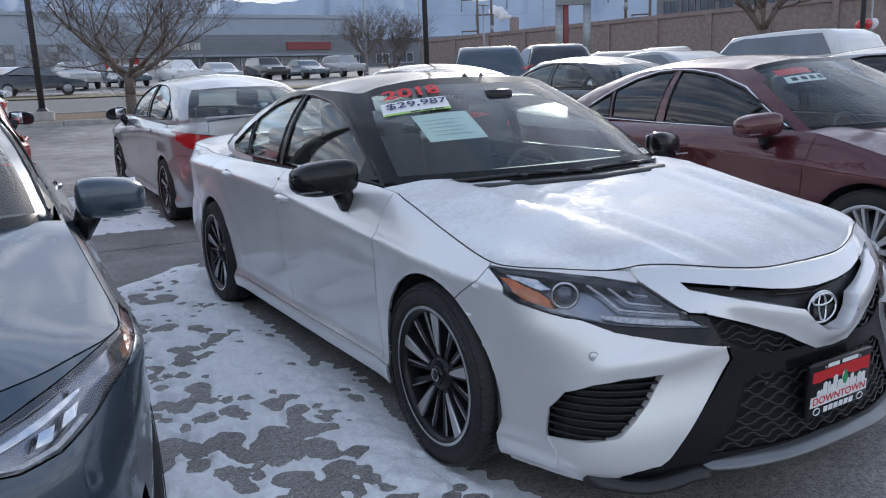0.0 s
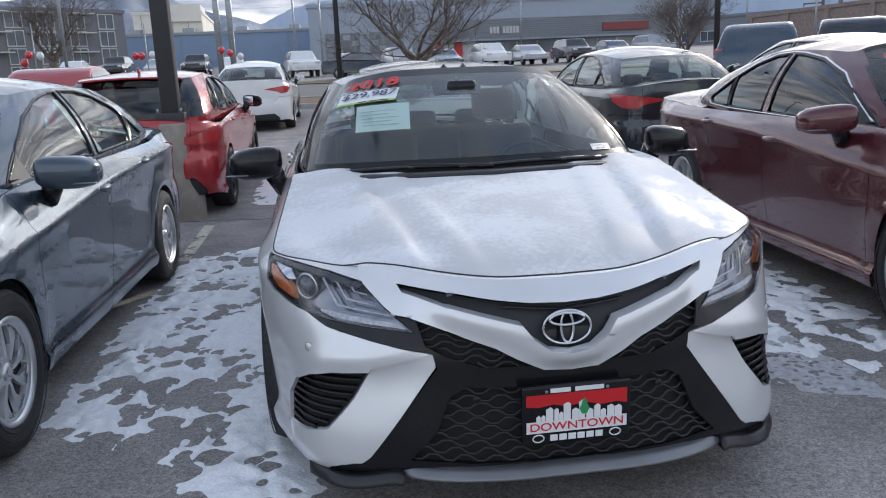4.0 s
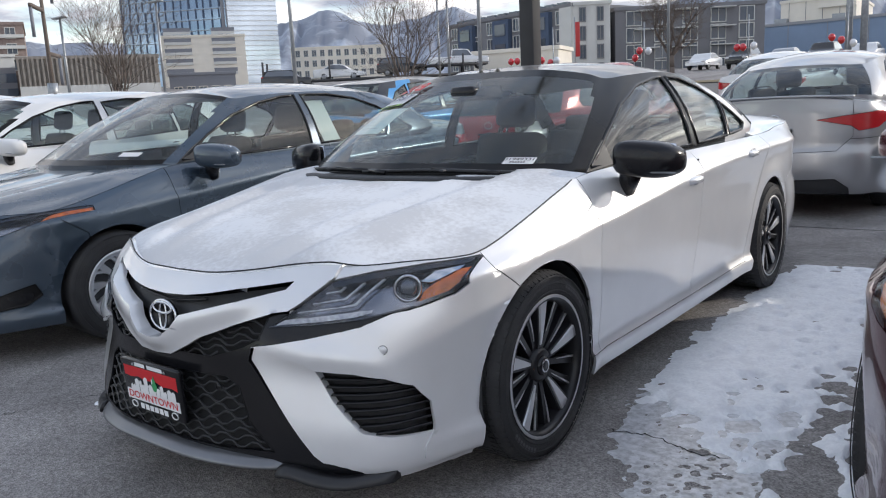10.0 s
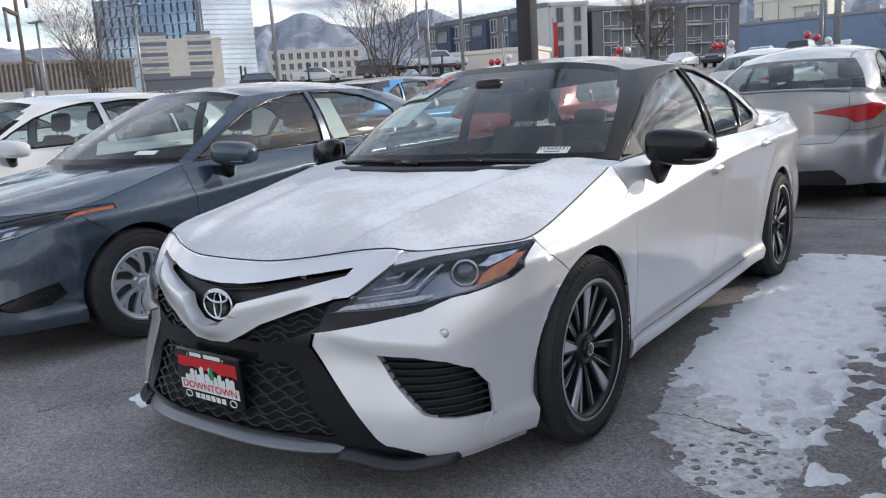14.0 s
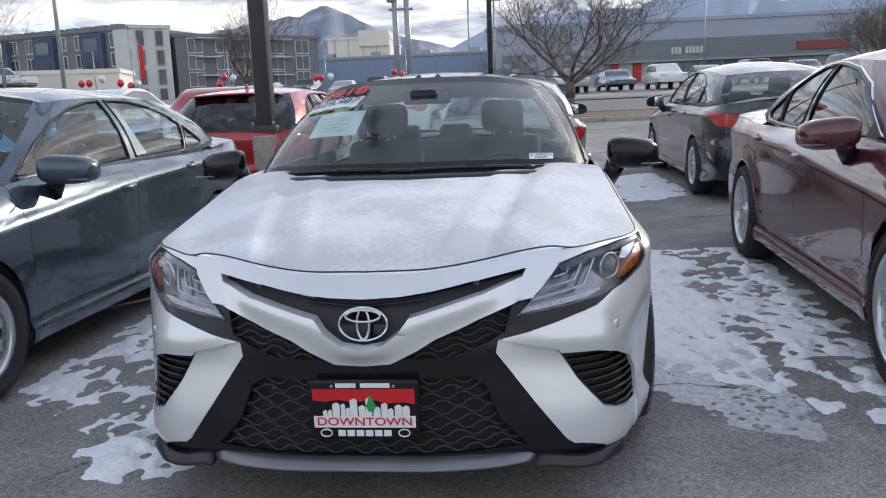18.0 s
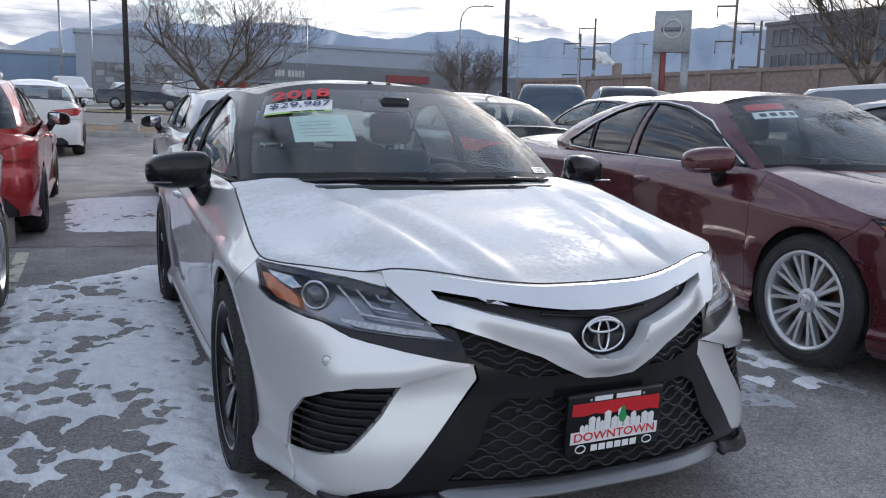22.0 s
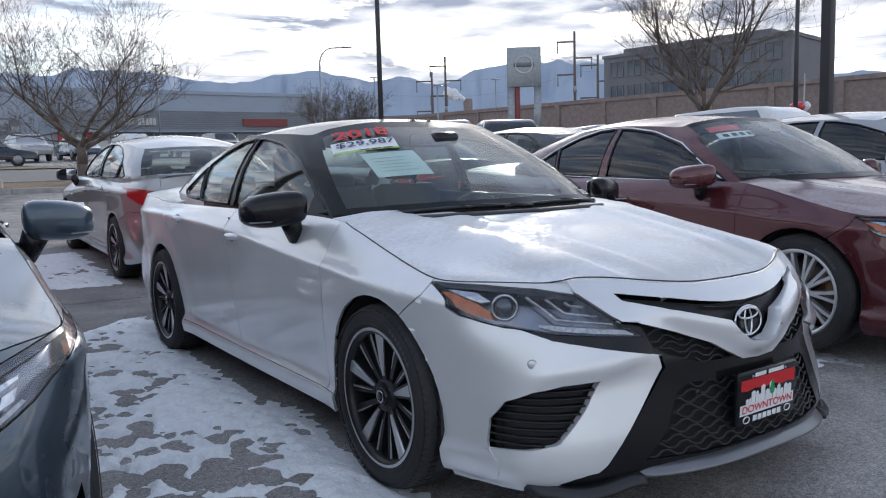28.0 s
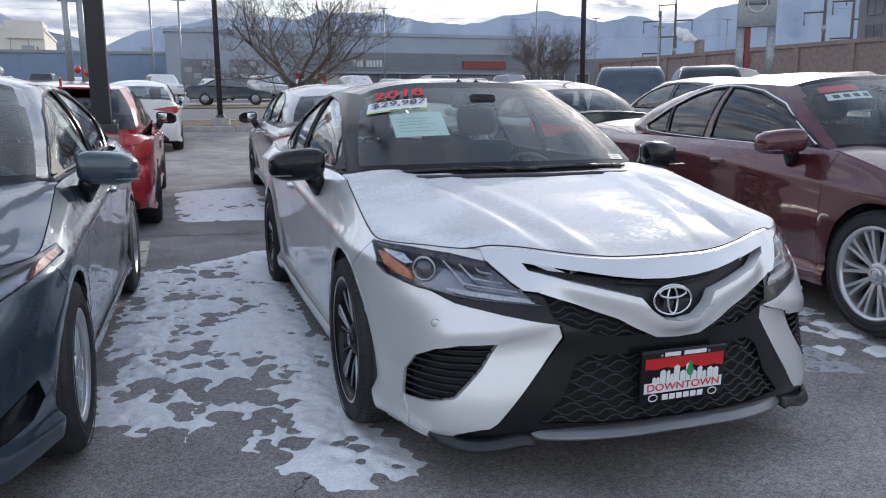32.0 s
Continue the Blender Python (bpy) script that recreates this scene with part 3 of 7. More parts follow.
def wing_form(x, z):
    """How far the winged bar under the slit leans out towards its upper edge."""
    lo, hi = float(np.interp(x, *V_LOW)), float(np.interp(x, *V_TOP))
    if z > hi + .006:
        return 0.0
    return .030 * smooth01((z - lo) / (hi - lo)) * (1 - smooth01((x - .33) / .12))


def nose_form(x, z):
    """The soft bulge over the ledge of the corner vents."""
    zl = float(np.interp(x, *LEDGE))
    on = smooth01((x - .40) / .08) * (1 - smooth01((x - .70) / .11))
    return on * .011 * math.exp(-((z - zl - .035) / .04) ** 2)


def vent_form(x, z):
    """How far the corner panels lie back under that ledge."""
    zl = float(np.interp(x, *LEDGE))
    return -.014 * (1 - smooth01((zl - z - .02) / .2)) * (1 - smooth01((x - .72) / .09))


SEDAN = dict(
    sculpt=nose_form,
    yF=-0.945, ys0=-0.28, ys1=3.25, yR=3.95, W=0.918, wb=2.825, wr=0.335, track=0.80,
    fpts=[(0, 0), (.22, .014), (.425, .085), (.61, .195), (.74, .292), (.83, .41), (.905, .595), (.96, .79), (.985, 1.0)],
    rpts=[(.985, 0), (.955, .40), (.87, .74), (.70, .91), (.36, .985), (0, 1)],
    pf=[(.10, .035), (.17, .004), (.22, -.012), (.30, -.008), (.40, .007), (.48, .019), (.55, .026), (.62, .043), (.68, .071), (.74, .11), (.78, .14), (.86, .19), (1.1, .3)],
    ps=[(.10, .10), (.165, .070), (.180, .036), (.245, .020), (.262, .027), (.30, .042), (.36, .037), (.50, .024), (.62, .013), (.70, .008), (.765, .0), (.785, .002), (.805, .018), (.86, .040), (.92, .062), (.97, .088), (1.05, .125), (1.15, .16)],
    pr=[(.15, .12), (.22, .06), (.32, .015), (.45, 0), (.60, .01), (.66, .03), (.75, .035), (.9, .045), (1.02, .05), (1.08, .035), (1.14, .06)],
    zb=(.19, .185, .24), zbx=([0, .49, .58, .75, .9], [.236, .216, .186, .158, .142]),
    crease=[(-.5, .74), (.4, .778), (.84, .815), (1.54, .872), (2.4, .909), (3.3, .93), (4, .93)],
    zc=[(-1.0, .70), (-.80, .760), (-.65, .812), (-.4, .872), (0, .936), (.35, .985), (.6, 1.0), (2.6, 1.05), (3.0, 1.062), (3.3, 1.078), (3.7, 1.09), (3.95, 1.075)],
    drop=[(-1.0, .0), (-.8, .01), (-.6, .06), (-.3, .075), (0, .065), (.4, .04), (.8, .035), (2.2, .06), (3.0, .075), (3.5, .08), (3.95, .075)],
    cowl=(.24, .52), deck=(3.16, 2.62),
    green=[(0, .20, .975, 0, 1.03, 1.395), (.40, .27, .972, .30, 1.05, 1.39), (.65, .42, .962, .49, 1.12, 1.362), (.745, .56, .955, .557, 1.20, 1.335),
           (.79, .82, .955, .590, 1.38, 1.348), (.80, 1.6, .965, .602, 1.72, 1.362), (.79, 2.35, .99, .592, 2.08, 1.348), (.755, 2.86, 1.03, .565, 2.34, 1.318),
           (.64, 3.06, 1.065, .48, 2.48, 1.315), (.36, 3.19, 1.08, .28, 2.56, 1.335), (0, 3.23, 1.085, 0, 2.60, 1.34)],
    roof=[(1.03, 1.395), (1.2, 1.418), (1.5, 1.438), (1.75, 1.442), (2.1, 1.428), (2.4, 1.385), (2.6, 1.34)],
    windows=[
        ("front_side_window", [(.63, .967), (.85, 1.095), (1.08, 1.208), (1.36, 1.295), (1.60, 1.330), (1.705, 1.336), (1.70, .985)]),
        ("rear_side_window", [(1.79, .987), (1.765, 1.337), (1.95, 1.328), (2.16, 1.280), (2.34, 1.205), (2.29, 1.000)]),
        ("quarter_window", [(2.325, 1.002), (2.37, 1.190), (2.52, 1.115), (2.66, 1.052), (2.60, 1.018)])],
    ws_cols=(0.03, 2.85), bl_cols=(7.55, 10.0), arch=.372, ymir=.74,
    seams=dict(fender=[(-.40, 1.3), (-.30, .745), (-.17, .655), (-.17, -1), (.44, -1), (.44, .26), (.455, .50), (.43, .72), (.41, .93), (.41, 1.3)],
               front_door=[(.44, .262), (.455, .50), (.43, .72), (.41, .93), (.41, 1.3), (1.56, 1.3), (1.55, .92), (1.53, .62), (1.47, .262)],
               rear_door=[(1.47, .262), (1.53, .62), (1.55, .92), (1.56, 1.3), (2.85, 1.3), (2.74, .93), (2.58, .75), (2.44, .58), (2.37, .40), (2.34, .262)],
               front_bumper=[(-1.3, -1), (-1.3, 1.3), (-.40, 1.3), (-.30, .745), (-.17, .655), (-.17, -1)],
               rear_bumper=[(3.12, -1), (3.12, .62), (3.45, .72), (4.3, .72), (4.3, -1)],
               rocker=[(.30, -1), (.30, .262), (2.45, .262), (2.45, -1)]),
    handles=[(1.42, .838), (2.36, .892)],
)


def variant(base, **k):
    d = dict(base)
    d.update(k)
    return d


def shift_y(pts, f, i=0):
    return [tuple(f(c) if j == i else c for j, c in enumerate(p)) for p in pts]


def rescaled(base, wb, front, rear, width, zs=1.0, **k):
    """Another sedan's measures: the plan is stretched piece by piece between bumper, axles and tail."""
    b = base
    def f(y):
        if y < 0:
            return y * front / -b["yF"]
        if y < b["wb"]:
            return y * wb / b["wb"]
        return wb + (y - b["wb"]) * rear / (b["yR"] - b["wb"])
    sx = width / b["W"]
    d = dict(b)
    d.update(yF=-front, ys0=f(b["ys0"]), ys1=f(b["ys1"]), yR=wb + rear, W=width, wb=wb, track=b["track"] * sx)
    d["pf"] = [(z * zs, o) for z, o in b["pf"]]
    d["ps"] = [(z * zs, o) for z, o in b["ps"]]
    d["pr"] = [(z * zs, o) for z, o in b["pr"]]
    for key in ("zc", "drop", "roof"):
        d[key] = [(f(y), z * (zs if key != "drop" else 1)) for y, z in b[key]]
    d["crease"] = [(f(y), z * zs) for y, z in b["crease"]]
    d["cowl"], d["deck"] = tuple(map(f, b["cowl"])), tuple(map(f, b["deck"]))
    d["green"] = [(bx * sx, f(by), bz * zs, tx * sx, f(ty), tz * zs) for bx, by, bz, tx, ty, tz in b["green"]]
    d["windows"] = [(n, [(f(y), z * zs) for y, z in p]) for n, p in b["windows"]]
    d["seams"] = {n: [(f(y), z * zs if z > 0 else z) for y, z in p] for n, p in b["seams"].items()}
    d["handles"] = [(f(y), z * zs) for y, z in b["handles"]]
    d["ymir"] = f(b["ymir"])
    d.update(k)
    return d


class Shell:
    """The bare sheets of one side of a car: body sides, bonnet, boot lid, cabin and roof."""

    def __init__(self, S, fine=4):
        self.S = S
        pf, ps, pr = curve(S["pf"]), curve(S["ps"]), curve(S["pr"])
        zc, dr = curve(S["zc"]), curve(S["drop"])
        W = S["W"]
        crease = curve(S["crease"])
        self.top = lambda x, y: zc(y) - dr(y) * min(1.2, abs(x) / (W * .87)) ** 2.2
        plan = [(W * a, S["yF"] + (S["ys0"] - S["yF"]) * b) for a, b in S["fpts"]]
        n = 9
        plan += [(W * (.985 + .015 * math.sin(math.pi * k / n)), S["ys0"] + (S["ys1"] - S["ys0"]) * k / n) for k in range(1, n)]
        plan += [(W * a, S["ys1"] + (S["yR"] - S["ys1"]) * b) for a, b in S["rpts"]]
        C = catmull(plan, fine)
        T = np.gradient(C, axis=0)
        N = np.stack([T[:, 1], -T[:, 0]], 1)
        N /= np.linalg.norm(N, axis=1)[:, None]
        N[0], N[-1] = (0, -1), (0, 1)
        m = len(C)
        rows = 9 * fine
        P = np.zeros((rows + 1, m, 3))
        for i in range(m):
            x, y = C[i]
            wf = smooth01((S["ys0"] - y) / (.72 * (S["ys0"] - S["yF"])))
            wr = smooth01((y - S["ys1"]) / (.72 * (S["yR"] - S["ys1"])))
            ws = 1 - wf - wr
            zb = wf * S["zb"][0] + ws * S["zb"][1] + wr * S["zb"][2]
            if "zbx" in S and y < 0:
                fr = smooth01((-.1 - y) / .15)
                zb = fr * float(np.interp(x, *S["zbx"])) + (1 - fr) * zb
            rise = crease(y) - .785
            off = lambda z: wf * pf(z) + ws * ps(z - rise * smooth01((z - .50) / .2) * (1 - smooth01((z - .90) / .12))) + wr * pr(z)
            zt = .9
            for _ in range(6):
                e = off(zt)
                zt = self.top(x - N[i, 0] * e, y - N[i, 1] * e)
            for j in range(rows + 1):
                v = j / rows
                z = zb + (zt - zb) * v
                e = off(z)
                rnd = max(0.0, (v - .88) / .12)
                e += .022 * rnd ** 2 * (1 - .6 * wf)
                for ya in (0, S["wb"]):
                    r = math.hypot(y - ya, z - S["wr"])
                    e -= .016 * ws * math.exp(-((r - S["arch"] - .02) / .07) ** 2)
                if S.get("sculpt") and wf > .02:
                    e -= S["sculpt"](x, z) * smooth01(wf * 1.6)
                P[j, i] = (max(0, x - N[i, 0] * e), y - N[i, 1] * e, z)
            if i in (0, m - 1):
                P[:, i, 0] = 0
        self.P = P
        self.ring = surface(P)
        E = P[-1]
        K = max(i for i in range(m) if E[i, 1] <= S["cowl"][1])
        self.hood = surface(self.cap(E[:K + 1], E[0, 1], S["cowl"][0], 5 * fine))
        D = min(i for i in range(m) if E[i, 1] >= S["deck"][1])
        self.deck = surface(self.cap(E[D:], S["deck"][0], E[-1, 1], 4 * fine))
        G = np.array(S["green"], float)
        H = catmull(G, fine)
        self.H = H
        T = np.gradient((H[:, :2] + H[:, 3:5]) / 2, axis=0)
        N = np.stack([T[:, 1], -T[:, 0]], 1)
        N /= np.linalg.norm(N, axis=1)[:, None]
        N[0], N[-1] = (0, -1), (0, 1)
        rows = 4 * fine
        Q = np.zeros((rows + 1, len(H), 3))
        for i in range(len(H)):
            for j in range(rows + 1):
                w = j / rows
                b = .028 * math.sin(math.pi * w)
                p = H[i, :3] * (1 - w) + H[i, 3:] * w
                Q[j, i] = (max(0, p[0] + N[i, 0] * b), p[1] + N[i, 1] * b, p[2] + (.012 * math.sin(math.pi * w)))
            if i in (0, len(H) - 1):
                Q[:, i, 0] = 0
        self.Q = Q
        skirt = Q[0].copy()
        skirt[:, 2] -= .07
        skirt[:, 0] *= .99
        self.cabin = surface(np.concatenate([skirt[None], Q]))
        self.tree = BVHTree.FromBMesh(self.cabin)
        self.flank = BVHTree.FromBMesh(self.ring)
        zr = curve(S["roof"])
        E = Q[-1]
        y0, y1 = E[0, 1], E[-1, 1]
        R = []
        for k in range(3 * fine + 1):
            t = k / (3 * fine)
            row = []
            for p in E:
                yc = p[1]
                row.append((p[0] * (1 - t), p[1] + (yc - p[1]) * t, p[2] + (zr(yc) - p[2]) * (1 - (1 - t) ** 2.2)))
            R.append(row)
        self.roof = surface(R)

    def cap(self, E, ya, yb, n):
        out = []
        m = len(E)
        for k in range(n + 1):
            t = k / n
            row = []
            for i, p in enumerate(E):
                yc = ya + (yb - ya) * i / (m - 1)
                x, y = p[0] * (1 - t), p[1] + (yc - p[1]) * t
                z = self.top(x, y)
                if k == 0:
                    z = p[2]
                row.append((x, y, z + self.ridge(x, y) * smooth01(t * 6)))
            out.append(row)
        return out

    def ridge(self, x, y):
        """The pressed lines of the bonnet."""
        if y > 1 or y < -.9:
            return 0.0
        f = smooth01((y + .85) / .35) * (1 - .6 * smooth01((y + .1) / .5))
        a = .36 + .16 * (y + .8)
        b = a - .17
        return f * (.024 * smooth01((abs(x) - a + .02) / .045) * smooth01((a + .30 - abs(x)) / .26) + .010 * smooth01((abs(x) - b + .02) / .045) * smooth01((a - abs(x)) / .14))


# ---- cars: wheels ----
def make_wheel(car, at, side, R, style, rim="black_rim"):
    """A tyre on its rim, axle along x, its face to the outside."""
    rr = R * (.745 if style in ("five", "multi") else .655)
    hw = .112
    prof = [(-hw * .9, rr), (-hw, rr + .012), (-hw * 1.04, (rr + R) / 2), (-hw * .93, R - .012), (-hw * .8, R - .002), (-hw * .3, R), (hw * .3, R), (hw * .8, R - .002), (hw * .93, R - .012),
            (hw * 1.04, (rr + R) / 2), (hw, rr + .012), (hw * .9, rr), (-hw * .9, rr)]
    m = pose(*at, 0, 0, 0 if side > 0 else 180)
    wheel = part("wheel", lathe([(hw * .9, rr + .006), (hw * .98, rr + .004), (hw * .98, rr - .012), (hw * .75, rr - .02), (-hw * .5, rr - .035), (-hw, rr - .01)], 40), rim, car)
    if style == "five":
        part("rim_edge", lathe([(hw * .985, rr + .005), (hw * 1.0, rr + .002), (hw * .99, rr - .006)], 48), "alloy", wheel)
    wheel.matrix_local = m
    tyre = lathe(prof, 44)
    tyre = part("tyre", tyre, "rubber", wheel)
    if style in ("five", "multi"):
        # shoulder blocks of the tread, and lettering as plain bars
        tb = bmesh.new()
        n = 76
        for k in range(n):
            w = 2 * math.pi * k / n
            for x0, x1, sk in ((hw * .30, hw * .62, .35), (hw * .66, hw * .985, 0), (-hw * .25, hw * .25, -.3)):
                q = []
                for xx, lift in ((x0, .0028), (x1, .0028 if x1 < hw * .8 else -.013)):
                    for dw in (.12, .82):
                        an = w + (dw + sk * (xx - x0) / hw) * 2 * math.pi / n
                        q.append(Vector((xx, (R + lift) * math.cos(an), (R + lift) * math.sin(an))))
                top = [tb.verts.new(p) for p in (q[0], q[1], q[3], q[2])]
                low = [tb.verts.new(Vector((v.co.x, v.co.y * .985, v.co.z * .985))) for v in top]
                tb.faces.new(top)
                for i in range(4):
                    tb.faces.new((top[i], low[i], low[(i + 1) % 4], top[(i + 1) % 4]))
        bmesh.ops.recalc_face_normals(tb, faces=tb.faces)
        tagged(part("tread", tb, "rubber", wheel, smooth=False), kind="stuff")
        rl = rr + (R - rr) * .38
        for base in (.6, .6 + math.pi):
            for k in range(8):
                a0 = base + k * .072
                lb = bmesh.new()
                vs = [lb.verts.new((hw * 1.05, r_ * math.cos(an), r_ * math.sin(an))) for r_, an in ((rl, a0), (rl, a0 + .05), (rl + .016, a0 + .05), (rl + .016, a0))]
                lb.faces.new(vs)
                part("sidewall_bar", lb, "tyre_print", wheel, smooth=False)
    for q in (.22, .52, .80):
        part("sidewall_ring", lathe([(hw * 1.035, rr + (R - rr) * q - .003), (hw * 1.035 + .003, rr + (R - rr) * q), (hw * 1.03, rr + (R - rr) * q + .003)], 44), "rubber", wheel)
    part("brake_disc", lathe([(.0, .05), (.0, rr * .78), (-.025, rr * .78)], 28), "steel", wheel)
    # added near-black disc, stands in for the shade of the well behind the spokes
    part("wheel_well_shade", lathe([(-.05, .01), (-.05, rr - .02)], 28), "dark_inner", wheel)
    face = hw * .80

    def spoke(a, w0, w1, mat_, r0=.05, r1=None, x0=None, x1=None, thick=.03, twist=0.0, name="spoke"):
        r1 = r1 or rr - .01
        x0 = face - .018 if x0 is None else x0
        x1 = face if x1 is None else x1
        bm = bmesh.new()
        n = 5
        prev = None
        for k in range(n + 1):
            t = k / n
            r = r0 + (r1 - r0) * t
            w = (w0 + (w1 - w0) * t) / 2
            xx = x0 + (x1 - x0) * t ** .7
            an = a + twist * t
            u, v = Vector((0, math.cos(an), math.sin(an))), Vector((0, -math.sin(an), math.cos(an)))
            c = u * r
            ring = [bm.verts.new(Vector((xx, 0, 0)) + c - v * w), bm.verts.new(Vector((xx, 0, 0)) + c + v * w),
                    bm.verts.new(Vector((xx - thick, 0, 0)) + c + v * w * 1.25), bm.verts.new(Vector((xx - thick, 0, 0)) + c - v * w * 1.25)]
            if prev:
                for q in range(4):
                    bm.faces.new((prev[q], prev[(q + 1) % 4], ring[(q + 1) % 4], ring[q]))
            else:
                bm.faces.new(ring)
            prev = ring
        bm.faces.new(prev[::-1])
        bmesh.ops.recalc_face_normals(bm, faces=bm.faces)
        part(name, bm, mat_, wheel, smooth=False)

    if style == "five":
        for k in range(5):
            a = 2 * math.pi * (k + .25) / 5
            spoke(a, .022, .070, "black_rim", thick=.04)
            spoke(a, .009, .046, "alloy", r0=.075, x0=face - .010, x1=face + .006, thick=.008, name="machined_face")
            for d, w_ in ((.40, .030), (.86, .030)):
                spoke(a + d - .06, .020, w_, "black_rim", x0=face - .026, x1=face - .010, twist=.06 if d < .6 else -.06)
            spoke(a + .34, .002, .007, "alloy", r0=.10, x0=face - .018, x1=face - .006, thick=.004, twist=.02, name="machined_edge")
            spoke(a + .84, .002, .007, "alloy", r0=.12, x0=face - .018, x1=face - .006, thick=.004, twist=-.04, name="machined_edge")
    elif style == "multi":
        for k in range(10):
            a = 2 * math.pi * k / 10
            for d in (-.105, .105):
                spoke(a + d * .6, .016, .020, rim, twist=d * .55, thick=.03)
    else:
        for k in range(9):
            a = 2 * math.pi * k / 9
            spoke(a, .016, .042, rim, r0=.05, r1=rr - .012, twist=.20, thick=.018, x0=face - .002, x1=face - .006)
            spoke(a + .05, .012, .026, rim, r0=.09, r1=rr - .012, twist=.46, thick=.016, x0=face - .004, x1=face - .008)
        part("cover_ring", lathe([(face, rr - .03), (face + .006, rr - .018), (face + .004, rr), (face - .01, rr + .004)], 40), rim, wheel)
        part("cover_back", lathe([(face - .03, .02), (face - .03, rr - .01)], 28), "matt_black", wheel)
    part("hub", lathe([(face - .03, .066), (face - .012, .06), (face - .006, .05), (face - .006, .036)], 24), "black_rim" if style == "five" else rim, wheel)
    part("hub_cap", lathe([(face - .008, .036), (face + .002, .034), (face + .006, .026), (face + .007, .0005)], 24), "gloss_black" if style == "five" else rim, wheel)
    part("hub_badge", lathe([(face + .0065, .024), (face + .0085, .022), (face + .0065, .018)], 24), "chrome", wheel)
    for k in range(5):
        w = 2 * math.pi * (k + .5) / 5
        part("lug_nut", tube(bmesh.new(), (face - .035, .048 * math.cos(w), .048 * math.sin(w)), (face - .008, .048 * math.cos(w), .048 * math.sin(w)), .009, .008, 6), "steel", wheel)
    return wheel


# ---- cars: seats and dashboard ----
def add_interior(car, S, label=""):
    k = S["W"] / .918
    y0 = S["green"][3][1]
    for sx in (-1, 1):
        bm = boxed(sx * .36 * k - .24, sx * .36 * k + .24, y0 + .62, y0 + 1.12, .36, .52, .05)
        seat = part("front_seat", bm, "interior", car)
        bm = boxed(-.23, .23, -.07, .07, 0, .58, .05)
        bmesh.ops.transform(bm, matrix=pose(sx * .36 * k, y0 + 1.10, .50, -17), verts=bm.verts)
        part("seat_back", bm, "interior", seat)
        bm = boxed(-.13, .13, -.055, .055, .0, .19, .045)
        bmesh.ops.transform(bm, matrix=pose(sx * .36 * k, y0 + 1.29, 1.09, -10), verts=bm.verts)
        part("headrest", bm, "interior", seat)
        for d in (-.05, .05):
            part("headrest_post", tube(bmesh.new(), (sx * .36 * k + d, y0 + 1.27, 1.04), (sx * .36 * k + d, y0 + 1.29, 1.12), .007, .007), "chrome", seat)
    bench = part("rear_seat", boxed(-.62 * k, .62 * k, y0 + 1.52, y0 + 2.0, .36, .54, .05), "interior", car)
    bm = boxed(-.62 * k, .62 * k, -.08, .08, 0, .58, .05)
    bmesh.ops.transform(bm, matrix=pose(0, y0 + 1.98, .48, -22), verts=bm.verts)
    part("seat_back", bm, "interior", bench)
    for sx in (-.38, 0, .38):
        part("headrest", boxed(sx * k - .12, sx * k + .12, y0 + 2.16, y0 + 2.26, 1.0, 1.13, .04), "interior", bench)
    cy = S["cowl"][0]
    rows = []
    for a in range(9):
        x = (-1 + a / 4) * .70 * k
        cv = .18 * (abs(x) / .7) ** 2
        rows.append([(x, cy + .10 + cv, .945), (x, cy + .35 + cv * .5, .965), (x, cy + .58, .95), (x, cy + .64, .90), (x, cy + .66, .60)])
    bm = surface(rows)
    part("dashboard", bm, "dash", car)
    wc = Vector((.37 * k, cy + .78, .83))
    n = 28
    ring = [wc + Matrix.Rotation(radians(-24), 3, "X") @ Vector((.185 * math.cos(2 * math.pi * q / n), 0, .185 * math.sin(2 * math.pi * q / n))) for q in range(n)]
    wheel = part("steering_wheel", pipe(ring, .015, 6, True), "dash", car)
    bm = boxed(-.09, .09, -.02, .03, -.06, .06, .02)
    bmesh.ops.transform(bm, matrix=Matrix.Translation(wc) @ pose(0, 0, 0, -24), verts=bm.verts)
    part("wheel_hub", bm, "dash", wheel)
    for a in (0, math.pi, 1.5 * math.pi):
        q = wc + Matrix.Rotation(radians(-24), 3, "X") @ Vector((.18 * math.cos(a), 0, .18 * math.sin(a)))
        part("wheel_spoke", tube(bmesh.new(), wc, q, .016, .012), "dash", wheel)
    bm = boxed(-.12, .12, -.02, .02, -.035, .035, .015)
    mirror = part("rear_view_mirror", bm, "gloss_black", car)
    g = S["green"][0]
    mirror.location = (0, g[4] - .06, g[5] - .10)
    part("mirror_stem", tube(bmesh.new(), (0, -.01, .02), (0, -.012, .055), .010, .012), "dash", mirror)


